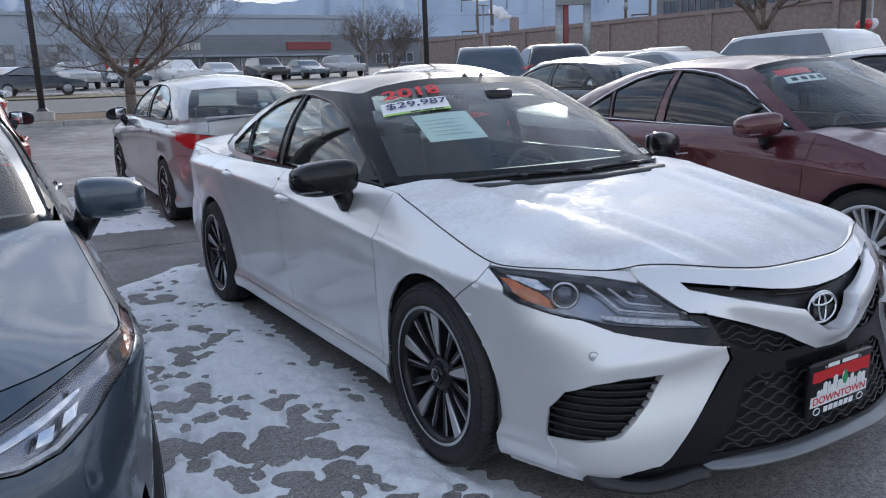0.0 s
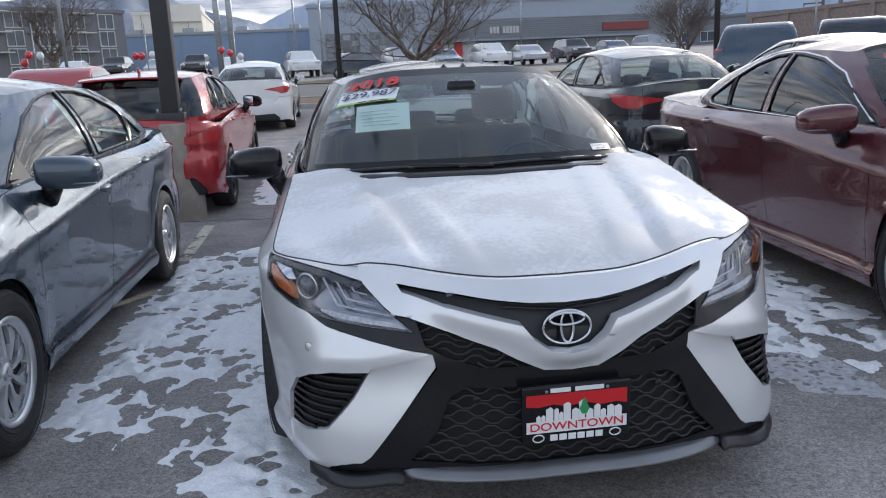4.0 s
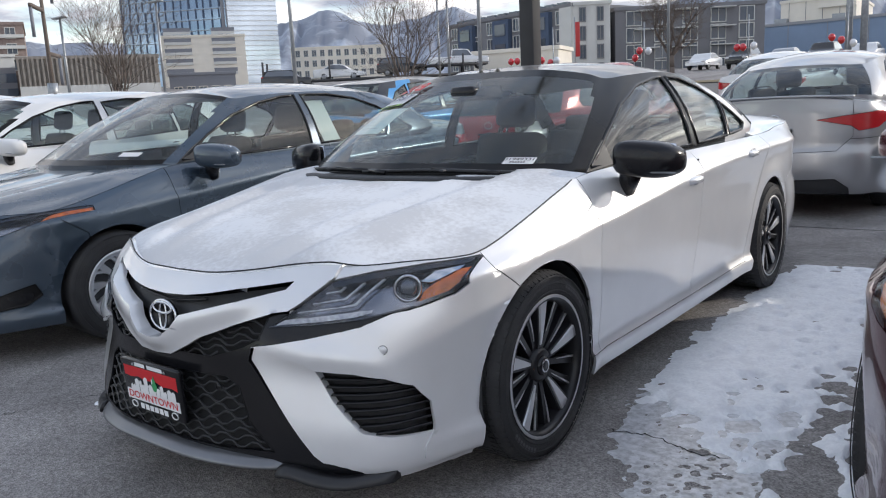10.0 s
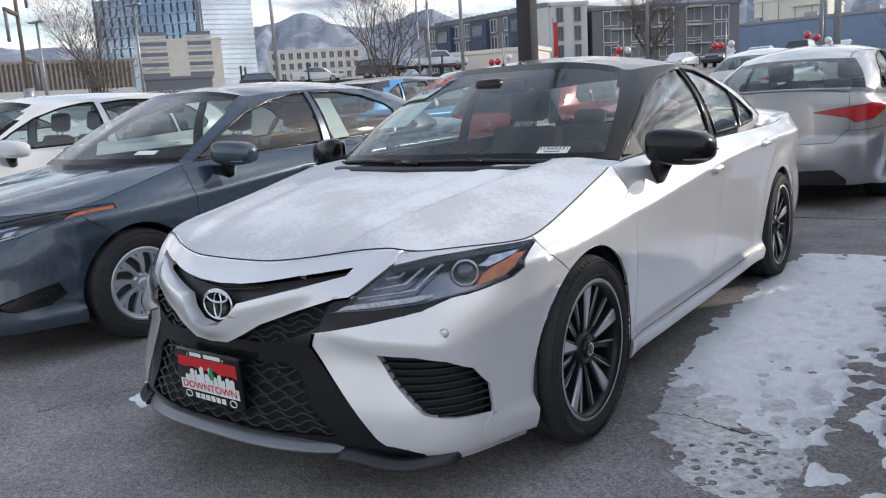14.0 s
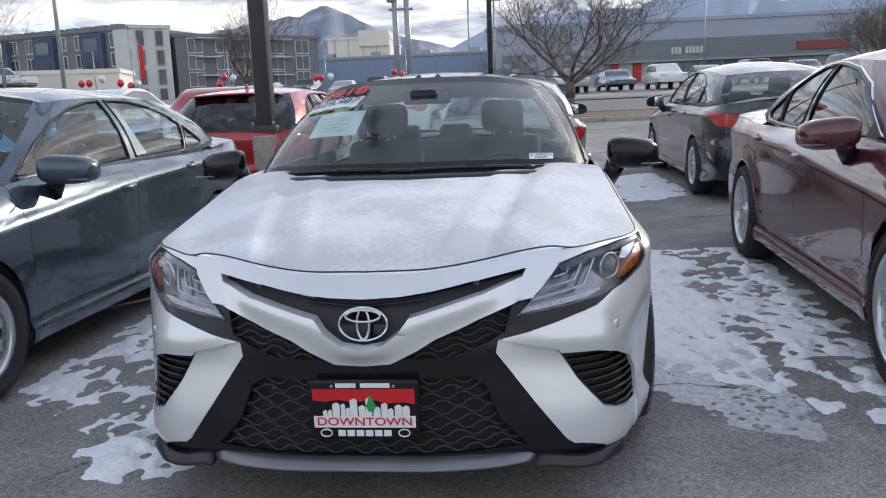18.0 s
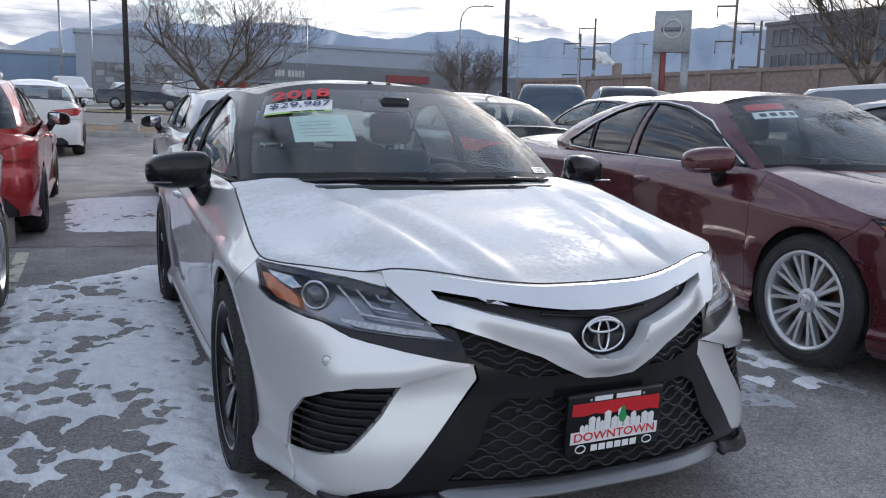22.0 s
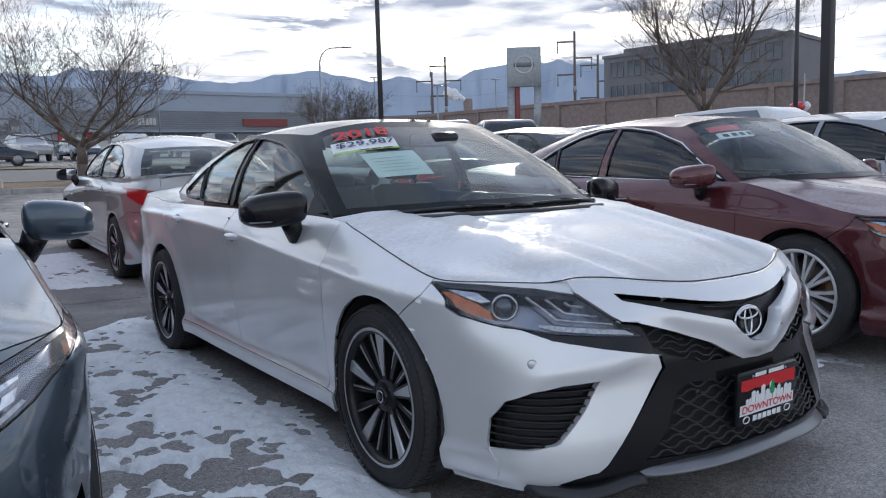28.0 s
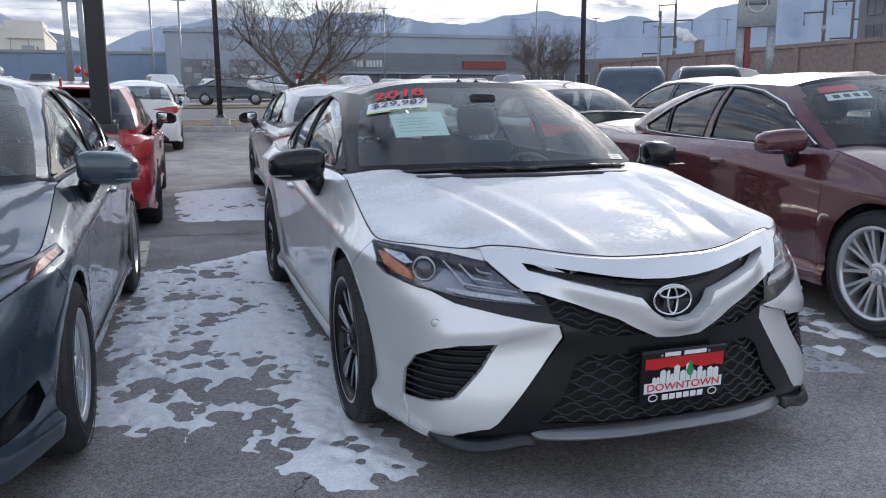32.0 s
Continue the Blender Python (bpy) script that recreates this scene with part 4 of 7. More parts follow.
# ---- cars: assembly ----
def make_car(name, m, S, paint_, label, group="", seam=.002, fine=3, roof=None, hood=None, wheels="cover", rim="silver_rim", front=None, rear=None, glass_="side_glass", trim="gloss_black",
             mirror_mat=None, category="car", frame=None, privacy=None, chrome_line=False):
    car = thing(name, m, label, category, group)
    sh = Shell(S, fine)
    roof, hood, mirror_mat = roof or paint_, hood or paint_, mirror_mat or paint_
    ring = sh.ring
    any_ = lambda c, n: True
    side = lambda c, n: c.x > .35
    nose = lambda c, n: c.y < -.12 and (n.y < -.05 or c.y < -.5)
    tail = lambda c, n: c.y > S["ys1"] - .25 and (n.y > .03)
    arch = []
    for ya in (0, S["wb"]):
        pts = [(ya + S["arch"] * math.cos(w), S["wr"] + S["arch"] * math.sin(w)) for w in [math.pi * k / 22 for k in range(23)]]
        pts += [(ya - S["arch"] * .985, .05), (ya + S["arch"] * .985, .05)]
        arch.append(pts)
    for p in arch:
        cut(ring, p, "side", side)
    order = []
    for nm, mt, poly, opt in (front or []):
        cut(ring, poly, "front", nose)
        for q in opt.get("inner", []):
            cut(ring, q[2], "front", nose)
        order.append((nm, mt, poly, "front", nose, opt))
    for nm, mt, poly, opt in (rear or []):
        cut(ring, poly, "front", tail)
        order.append((nm, mt, poly, "front", tail, opt))
    sm = S["seams"]
    for nm in ("rocker", "front_bumper", "rear_bumper", "fender", "front_door", "rear_door"):
        if nm in sm:
            cut(ring, sm[nm], "side", any_)
            order.append((nm, paint_, sm[nm], "side", any_, {"gap": .0008} if nm == "rocker" else {}))
    ring.normal_update()
    groups = {}
    for f in ring.faces:
        c, n = f.calc_center_median(), f.normal
        if c.x > .35 and any(inside((c.y, c.z), p) for p in arch):
            continue
        tag = None
        for k, (nm, mt, poly, view, keep, opt) in enumerate(order):
            i, j = AX[view]
            if keep(c, n) and inside((c[i], c[j]), poly):
                tag = k
                break
        groups.setdefault(tag, []).append(f)
    lamps = {}
    for tag, fs in groups.items():
        if tag is None:
            sheet_part("rear_quarter_panel", fs, paint_, car, gap=seam)
            continue
        nm, mt, poly, view, keep, opt = order[tag]
        opt = dict(opt)
        lab = opt.pop("label", "")
        bowl = opt.pop("bowl", 0)
        inner = opt.pop("inner", [])
        centre = opt.pop("centre", nm == "rear_bumper" or (nm == "front_bumper" and not front))
        opt.setdefault("gap", seam)
        obs = sheet_part(nm, fs, mt, car, lab, "centre" if centre else "both", **opt)
        if bowl:
            for ob, mir in zip(obs, ("", "flip")):
                part("lamp_bowl", panel(fs, shift=bowl, gap=.003, depth=-bowl * .9, mirror=mir), "lamp_bowl" if bowl > .02 else "matt_black", ob)
        for n2, m2, poly2, sft, dep in inner:
            sub = [f for f in fs if inside((f.calc_center_median().x, f.calc_center_median().z), poly2)]
            if sub:
                for ob, mir in zip(obs, ("", "flip")):
                    part(n2, panel(sub, shift=sft, gap=.001, depth=dep, mirror=mir), m2, ob)
        lamps[nm] = obs
    # inner skin that closes the gaps, and wheel wells
    keepf = [f for f in ring.faces if not (f.calc_center_median().x > .35 and any(inside((f.calc_center_median().y, f.calc_center_median().z), p) for p in arch)) and f.calc_center_median().z < .93 and f.calc_area() > 4e-5 and not (f.calc_center_median().z > .70 and f.calc_center_median().y < .3)]
    part("inner_skin", panel(keepf, shift=.075, gap=0, depth=0, mirror="join"), "dark_inner", car)
    part("floor_pan", boxed(-S["W"] * .74, S["W"] * .74, S["yF"] + .5, S["yR"] - .4, S["zb"][1] + .0, S["zb"][1] + .05), "dark_inner", car)
    for ya in (0, S["wb"]):
        for sx in (-1, 1):
            bm = bmesh.new()
            a = S["arch"] + .004
            xs = [sx * (S["W"] - .035), sx * (S["W"] - .33)]
            rows = [[(x, ya + a * math.cos(w), S["wr"] + a * math.sin(w)) for w in [math.pi * (-.16 + 1.32 * k / 20) for k in range(21)]] for x in xs]
            rows.append([(xs[1], ya, S["wr"])] * 21)
            bm.free()
            part("wheel_arch_liner", surface(rows), "matt_black", car)
            make_wheel(car, (sx * S["track"], ya, S["wr"]), sx, S["wr"], wheels, rim)
    # bonnet and boot lid
    sheet_part("bonnet", list(sh.hood.faces), hood, car, sides="centre", depth=.02, gap=.003)
    sheet_part("boot_lid", list(sh.deck.faces), paint_, car, sides="centre", depth=.02, gap=.003)
    # cabin: glass and pillars
    cab = sh.cabin
    cols = len(S["green"]) - 1
    wz0, wz1 = .0, .965
    for nm, poly in S["windows"]:
        cut(cab, poly, "side", lambda c, n: c.x > .45 and abs(n.x) > .5)
    fine_ = fine
    ga, gb = S["ws_cols"][1], S["bl_cols"][0]
    Q = sh.Q
    nr = Q.shape[0] - 1

    QC = (Q[:-1, :-1] + Q[1:, :-1] + Q[:-1, 1:] + Q[1:, 1:]) / 4

    def colpos(c):
        d = np.abs(QC[:, :, 0] - c.x) + np.abs(QC[:, :, 1] - c.y) + np.abs(QC[:, :, 2] - c.z)
        j, i = np.unravel_index(np.argmin(d), d.shape)
        low = c.z < (Q[0, i, 2] + Q[0, i + 1, 2]) / 2 - .012
        return (i + .5) / fine_, -.1 if low else (j + .5) / nr
    gl = {}
    for f in cab.faces:
        c = f.calc_center_median()
        u, w = colpos(c)
        tag = None
        if c.x > .45 and abs(f.normal.x) > .5:
            for nm, poly in S["windows"]:
                if inside((c.y, c.z), poly):
                    tag = nm
        if tag is None and u < ga and .02 < w < .97 and f.normal.y < -.2:
            tag = "windscreen" if .09 < w < .93 and u < ga - .12 else "glass_border"
        if tag is None and u > gb and .02 < w < .97 and f.normal.y > .2:
            tag = "rear_window"
        if tag is None:
            tag = "cabin_frame" if w > .0 else "cabin_frame"
            if c.y > S["windows"][-1][1][1][0] - .12 and c.z < S["windows"][-1][1][1][1] + .10 - .55 * (c.y - S["windows"][-1][1][1][0]):
                tag = "rear_pillar"
        gl.setdefault(tag, []).append(f)
    for nm, fs in gl.items():
        if nm == "windscreen":
            sheet_part(nm, fs, "windscreen", car, sides="centre", gap=.0, depth=0.0)
        elif nm == "glass_border":
            sheet_part(nm, fs, "pillar_black", car, sides="centre", gap=0, depth=0)
        elif nm == "rear_window":
            sheet_part(nm, fs, privacy or glass_, car, sides="centre", gap=0, depth=0)
        elif nm == "cabin_frame":
            sheet_part("roof_frame", fs, frame or roof, car, sides="centre", gap=0, depth=.004)
        elif nm == "rear_pillar":
            sheet_part("rear_pillar", fs, paint_, car, gap=.001, depth=.01)
        else:
            obs = sheet_part(nm, fs, (privacy if privacy and nm != "front_side_window" else glass_), car, gap=.0, depth=.0, shift=.006)
            poly = dict(S["windows"])[nm]
            for ob, sx in zip(obs, (1, -1)):
                part("window_seal", seal(poly, sh, sx), "gloss_black", ob)
    if chrome_line:
        f_, r_, q_ = (p for _, p in S["windows"])
        line = f_[:6] + r_[1:5] + q_[1:] + [r_[-1], r_[0], f_[-1]]
        for sx in (1, -1):
            part("window_trim", seal([(y + .012 * (y - 1.6), z + .012 * (1 if z > 1.1 else -1)) for y, z in line], sh, sx, .0075), "chrome", car, "thin chrome line round the side windows")
    sheet_part("roof", list(sh.roof.faces), roof, car, sides="centre", gap=0, depth=.0)
    part("headliner", panel(list(sh.roof.faces), shift=.03, gap=0, depth=0, mirror="join"), "headliner", car)
    add_interior(car, S)
    for sx in (-1, 1):
        add_mirror(car, S, sx, mirror_mat)
        add_sail(car, sh, S, sx)
        for y, z in S["handles"]:
            add_handle(car, sh, S, sx, y, z, paint_)
    for b in (sh.ring, sh.hood, sh.deck, sh.cabin, sh.roof):
        b.free()
    return car, sh


def add_sail(car, sh, S, sx):
    """The black corner panel between mirror and window."""
    (y0, z0), (y1, z1) = S["windows"][0][1][:2]
    k = .72
    tri = []
    for y, z in ((y0 - .04, z0 - .016), (y0 + (y1 - y0) * k, z0 + .004), (y0 + (y1 - y0) * k, z0 + (z1 - z0) * k + .012), (y0 + (y1 - y0) * .35, z0 + (z1 - z0) * .38 + .012)):
        hit = sh.tree.ray_cast(Vector((2, y, z)), Vector((-1, 0, 0)))
        tri.append(Vector((sx * ((hit[0].x if hit[0] else .78) + .008), y, z)))
    bm = bmesh.new()
    out_ = [bm.verts.new(p) for p in tri]
    in_ = [bm.verts.new(p - Vector((sx * .03, 0, 0))) for p in tri]
    bm.faces.new(out_)
    bm.faces.new(in_[::-1])
    for q in range(4):
        bm.faces.new((out_[q], in_[q], in_[(q + 1) % 4], out_[(q + 1) % 4]))
    bmesh.ops.recalc_face_normals(bm, faces=bm.faces)
    part("mirror_sail", bm, "matt_black", car, smooth=False)


def side_x(sh, y, z):
    """How far out the flank stands at a place along the car."""
    hit = sh.flank.ray_cast(Vector((2, y, z)), Vector((-1, 0, 0)))
    return hit[0].x if hit[0] else sh.S["W"]


def seal(poly, sh, sx, r=.009):
    pts = []
    n = len(poly)
    last = .6
    for k in range(n):
        a, b = Vector(poly[k]), Vector(poly[(k + 1) % n])
        for t in (0, .25, .5, .75):
            q = a.lerp(b, t)
            hit = sh.tree.ray_cast(Vector((2, q[0], q[1])), Vector((-1, 0, 0)))
            last = hit[0].x if hit[0] else last
            pts.append(Vector((sx * (last - .001), q[0], q[1])))
    return pipe(pts, r, 5, True)


def add_mirror(car, S, sx, material):
    """A door mirror: rounded shell, glass and foot."""
    k = S["W"] / .918
    y = S["ymir"]
    bm = bmesh.new()
    bmesh.ops.create_uvsphere(bm, u_segments=20, v_segments=12, radius=1.0)
    for v in bm.verts:
        p = v.co
        q = lambda a, e: math.copysign(abs(a) ** e, a)
        x, yy, z = q(p.x, .55) * .125, q(p.y, .75) * .080, q(p.z, .52) * .074
        if yy > .035:
            yy = .035
        z += .02 * (x / .125) * -1 * .6
        z *= 1 - .24 * max(0, x / .125) ** 2
        yy += .05 * (x / .125)
        v.co = (x, yy, z)
    shell = part("door_mirror", bm, material, car)
    shell.matrix_local = Matrix.Translation((sx * (.985 * k), y - .04, .998)) @ Matrix.Diagonal((sx, 1, 1, 1))
    part("mirror_glass", boxed(-.095, .095, .034, .038, -.055, .06, .002, 1), "chrome", shell)
    bm = bmesh.new()
    tube(bm, (-.115, .03, -.135), (-.07, .0, -.03), .036, .050, 10)
    part("mirror_foot", bm, "gloss_black", shell)
    part("turn_signal", boxed(-.02, .128, -.062, -.05, -.050, -.044, .003, 1), "satin", shell)


def add_handle(car, sh, S, sx, y, z, material):
    x = side_x(sh, y, z)
    bm = bmesh.new()
    n = 8
    prev = None
    for k in range(n + 1):
        t = k / n
        yy = -.085 + .17 * t
        bulge = .026 * math.sin(math.pi * min(1, max(0, t))) ** .5 + .004
        h = .012 + .006 * math.sin(math.pi * t)
        ring = [bm.verts.new((bulge * c, yy, h * s)) for c, s in ((.3, -1), (1, -.7), (1.1, 0), (1, .7), (.3, 1))]
        if prev:
            for q in range(4):
                bm.faces.new((prev[q], prev[q + 1], ring[q + 1], ring[q]))
        prev = ring
    bmesh.ops.recalc_face_normals(bm, faces=bm.faces)
    h = part("door_handle", bm, material, car)
    h.matrix_local = Matrix.Translation((sx * (x - .003), y, z)) @ Matrix.Diagonal((sx, 1, 1, 1))
    cup = bmesh.new()
    bmesh.ops.create_uvsphere(cup, u_segments=14, v_segments=8, radius=1.0)
    for v in cup.verts:
        v.co = Vector((v.co.x * .004, v.co.y * .052 + .02, v.co.z * .028))
    part("handle_cup", cup, "dark_inner" if material != "white" else "satin", h)


# ---- ground ----
def ground_z(x, y):
    """The lot is level round the cars and climbs gently towards the back."""
    r = min(160, math.hypot(x, y + 1.0))
    return .045 * (math.sqrt((max(0, r - 3.0)) ** 2 + 4) - 2) + .045 * smooth01((x - 1.5) / 1.2) * smooth01((14 - abs(y)) / 8)


def build_ground():
    xs = sorted({-3000, -900, -400, *range(-200, 201, 20), *range(-40, 41, 4), *[q / 2 for q in range(-20, 21)], 400, 900, 3000})
    ys = sorted({-900, -300, -100, -60, -30, *range(-20, 41, 2), *[q / 2 for q in range(-12, 28)], *range(40, 201, 10), 300, 600, 1500, 3500})
    bm = surface([[(x, y, ground_z(x, y)) for x in xs] for y in ys])
    ob = new("ground", to_mesh("ground", bm, "asphalt"))
    tagged(ob, "worn dark grey asphalt of the car lot", "ground", kind="structure")


build_ground()


def draped(name, x0, x1, y0, y1, lift, material, label, category, kind="structure", step=2.0):
    nx, ny = max(1, round((x1 - x0) / step)), max(1, round((y1 - y0) / step))
    rows = [[(x0 + (x1 - x0) * i / nx, y0 + (y1 - y0) * j / ny, ground_z(x0 + (x1 - x0) * i / nx, y0 + (y1 - y0) * j / ny) + lift) for i in range(nx + 1)] for j in range(ny + 1)]
    return tagged(new(name, to_mesh(name, surface(rows), material)), label, category, kind=kind)


draped("road", -120, 140, 24.9, 37.5, .012, "road", "pale grey street behind the planted strip", "road")
draped("planting_bed", -9, 60, 20.8, 24.4, .10, "mulch", "brown mulch bed with dry leaves", "planting bed")
draped("lawn_strip", -60, 140, 38.0, 41.0, .05, "dry_grass", "dry brown lawn strip along the street", "lawn")


def kerb_line(x0, x1, y, w=.18, h=.14):
    kerb = thing("kerb", pose(0, 0, 0), "pale concrete kerb round the planted strip", "kerb", kind="structure")
    n = round((x1 - x0) / 3)
    for k in range(n):
        a, b = x0 + (x1 - x0) * k / n + .006, x0 + (x1 - x0) * (k + 1) / n - .006
        bm = boxed(a, b, y - w / 2, y + w / 2, -.1, h, .02)
        for v in bm.verts:
            v.co.z += ground_z(v.co.x, v.co.y)
        part("kerb_stone", bm, "kerb", kerb)


kerb_line(-9, 60, 20.7)
kerb_line(-9, 60, 24.5)


def snow_patch(outline, seed, holes=.5, res=.0135, label="trodden patch of packed snow with bare asphalt showing through", where=None, name="snow_patch", material="snow", category="snow", thick=.022, cells=1.0):
    """Trodden snow: a low uneven sheet, worn through in places."""
    xs, ys = [p[0] for p in outline], [p[1] for p in outline]
    x0, x1, y0, y1 = min(xs) - .15, max(xs) + .15, min(ys) - .15, max(ys) + .15
    nx, ny = int((x1 - x0) / res), int((y1 - y0) / res)
    E = [(Vector(outline[k]), Vector(outline[(k + 1) % len(outline)])) for k in range(len(outline))]

    def edge(x, y):
        p = Vector((x, y))
        d = 9
        for a, b in E:
            ab = b - a
            t = min(1, max(0, (p - a).dot(ab) / ab.dot(ab)))
            d = min(d, (p - a - ab * t).length)
        return d if inside((x, y), outline) else -d
    bm = bmesh.new()
    H = {}
    step = 4
    coarse = {}
    for i in range(0, nx + step + 1, step):
        for j in range(0, ny + step + 1, step):
            coarse[i, j] = edge(x0 + i * res, y0 + j * res)
    for i in range(nx + 1):
        for j in range(ny + 1):
            i0, j0 = i // step * step, j // step * step
            u, v = (i - i0) / step, (j - j0) / step
            d = (coarse[i0, j0] * (1 - u) + coarse[i0 + step, j0] * u) * (1 - v) + (coarse[i0, j0 + step] * (1 - u) + coarse[i0 + step, j0 + step] * u) * v
            x, y = x0 + i * res, y0 + j * res
            hl = holes * (where(x, y) if where else 1.0)
            n1 = noise.fractal(Vector((x * 2.2, y * 2.8, seed)), .9, 2.1, 5)
            n2 = noise.fractal(Vector((x * 1.9 + 7, y * 2.2, seed + 3)), .85, 2.1, 4)
            n3 = noise.fractal(Vector((x * 13 + 3, y * 13, seed + 8)), .8, 2.2, 4)
            wx, wy = x + .035 * noise.noise(Vector((x * 6, y * 6, seed))), y + .035 * noise.noise(Vector((x * 6 + 9, y * 6, seed)))
            near, cell = noise.voronoi(Vector((wx * 9.4 * cells, wy * 7.4 * cells, seed * 3.1)))
            worn = .36 + .50 * hl + .42 * n2 - .30 * (1 - min(1, max(0, d) / .16)) + .28 * noise.noise(cell[0] * 1.7)
            core = min(1, max(-1, d / .14))
            h = .34 + core * .55 + n1 * .24 + n3 * .16 - 2.4 * max(0, worn - near[0] - n3 * .10) if d > -.15 else -1
            H[i, j] = h
    V = {}

    def vert(i, j, k=None, l=None):
        key = (i, j, k, l)
        if key not in V:
            h, x, y = H[i, j], x0 + i * res, y0 + j * res
            if k is not None:
                t = h / (h - H[k, l])
                x, y, h = x + (k - i) * res * t, y + (l - j) * res * t, 0
            V[key] = bm.verts.new((x, y, ground_z(x, y) + .0012 + thick * smooth01(h / .7) * (1 + .45 * noise.noise(Vector((x * 11, y * 11, seed))) + .25 * noise.noise(Vector((x * 27, y * 27, seed))))))
        return V[key]
    for i in range(nx):
        for j in range(ny):
            c = [(i, j), (i + 1, j), (i + 1, j + 1), (i, j + 1)]
            ring = []
            for p, q in zip(c, c[1:] + c[:1]):
                if H[p] > 0:
                    ring.append(vert(*p))
                if (H[p] > 0) != (H[q] > 0):
                    ring.append(vert(*p, *q) if H[p] > 0 else vert(*q, *p))
            if len(ring) > 2:
                bm.faces.new(ring)
    ob = new(name, to_mesh(name, bm, material))
    return tagged(ob, label, category, "snow between the cars", "stuff")


def left_wear(x, y):
    return .45 + .5 * smooth01((-1.02 - x) / .2) + .35 * smooth01((.5 - y) / .4)


def right_wear(x, y):
    return .30 + .85 * smooth01((x - 1.4) / .3) + .8 * smooth01((1.0 - y) / .5)


snow_patch([(-1.76, 3.3), (-1.84, 1.9), (-1.84, .87), (-1.81, .27), (-1.70, .16), (-1.45, -.02), (-1.18, -.26), (-1.02, -.55), (-.86, -.5), (-.87, -.18), (-.98, .0), (-.93, .32), (-.88, .9), (-.93, 1.58), (-.9, 2.68), (-.86, 3.9), (-1.22, 3.6)], 1.0, .95, where=left_wear)
snow_patch([(-1.55, 8.0), (-1.5, 5.75), (-.64, 5.7), (-.62, 8.3)], 5.0, .55, .03)
snow_patch([(1.03, 3.4), (.93, 2.54), (.97, 1.27), (.98, .85), (1.10, .56), (1.3, .5), (1.55, .18), (1.75, -.08), (1.92, -.05), (2.05, .6), (2.15, 1.8), (2.15, 3.2), (1.9, 3.4)], 9.0, .82, where=right_wear)
snow_patch([(1.2, 8.0), (1.15, 6.2), (1.8, 6.05), (2.35, 6.2), (2.3, 8.3)], 17.0, .45, .03)
snow_patch([(1.0, .7), (1.12, .3), (1.35, -.05), (1.6, -.25), (1.95, -.2), (2.05, .3), (1.7, .9), (1.3, 1.0)], 23.0, .55, cells=2.8, label="thin grey film of refrozen melt on asphalt", name="ice_film", material="ice", category="ice", thick=.001)



def crack(points, width, seed):
    bm = bmesh.new()
    d = catmull(points, 14)
    prev = None
    for k, (x, y) in enumerate(d):
        x += .025 * noise.noise(Vector((k * .45, seed, 0)))
        y += .025 * noise.noise(Vector((k * .45, seed, 5)))
        w = width * (.5 + abs(noise.noise(Vector((k * .7, seed, 9)))))
        a, b = bm.verts.new((x, y - w, ground_z(x, y) + .0028)), bm.verts.new((x + w * .5, y + w, ground_z(x, y) + .0028))
        if prev:
            bm.faces.new((prev[0], a, b, prev[1]))
        prev = (a, b)
    tagged(new("asphalt_crack", to_mesh("asphalt_crack", bm, "crack")), "dark jagged crack in the asphalt", "crack", "cracks in the lot", "structure")


crack([(-6.0, 4.98), (-3.0, 4.95), (-1.85, 4.92), (-.78, 4.82), (1.5, 4.80), (4.0, 4.7), (8.0, 4.7)], .014, 1)
crack([(-1.5, -1.45), (-1.39, -1.08), (-1.32, -.87), (-1.19, -.56), (-1.05, -.35)], .006, 2)
crack([(.98, .30), (1.15, .33), (1.35, .28), (1.6, .36)], .005, 3)
crack([(-5, 12.6), (0, 12.4), (6, 12.7), (14, 12.5)], .02, 4)
draped("parking_line", -1.93, -1.83, 3.3, 4.7, .003, "stripe", "worn pale parking line", "parking line", step=.5)


# ---- small helpers for things on the cars ----
def text_bm(string, size, bold=0.0, shear=0.0, depth=0.0):
    """Letters of the built-in font as a flat or thick mesh, centred at the origin in the xy plane."""
    cu = bpy.data.curves.new("letters", "FONT")
    cu.body, cu.size, cu.align_x, cu.align_y = string, size, "CENTER", "CENTER"
    cu.offset, cu.shear, cu.extrude = bold, shear, depth
    ob = new("letters", cu)
    me = bpy.data.meshes.new_from_object(ob.evaluated_get(bpy.context.evaluated_depsgraph_get()))
    bm = bmesh.new()
    bm.from_mesh(me)
    bpy.data.objects.remove(ob)
    bpy.data.curves.remove(cu)
    bpy.data.meshes.remove(me)
    return bm


def front_at(sh, x, z):
    """How far forward the nose stands at a height and width."""
    P = sh.P[:, :sh.P.shape[1] // 2].reshape(-1, 3)
    P = P[P[:, 1] < .2]
    d = np.hypot(P[:, 0] - abs(x), P[:, 2] - z)
    i = np.argsort(d)[:4]
    w = 1 / (d[i] + 1e-3)
    return float((P[i, 1] * w).sum() / w.sum())


def screen_at(sh, x, w, lift=-.004):
    """A place on the windscreen: x across, w from its foot (0) to its top (1)."""
    Q = sh.Q
    r = w * (Q.shape[0] - 1)
    j = min(int(r), Q.shape[0] - 2)
    row = Q[j] * (1 - r + j) + Q[j + 1] * (r - j)
    n = int(len(row) * .36)
    y, z = np.interp(abs(x), row[:n, 0], row[:n, 1]), np.interp(abs(x), row[:n, 0], row[:n, 2])
    return Vector((x, y - .5 * lift, z + .85 * lift))


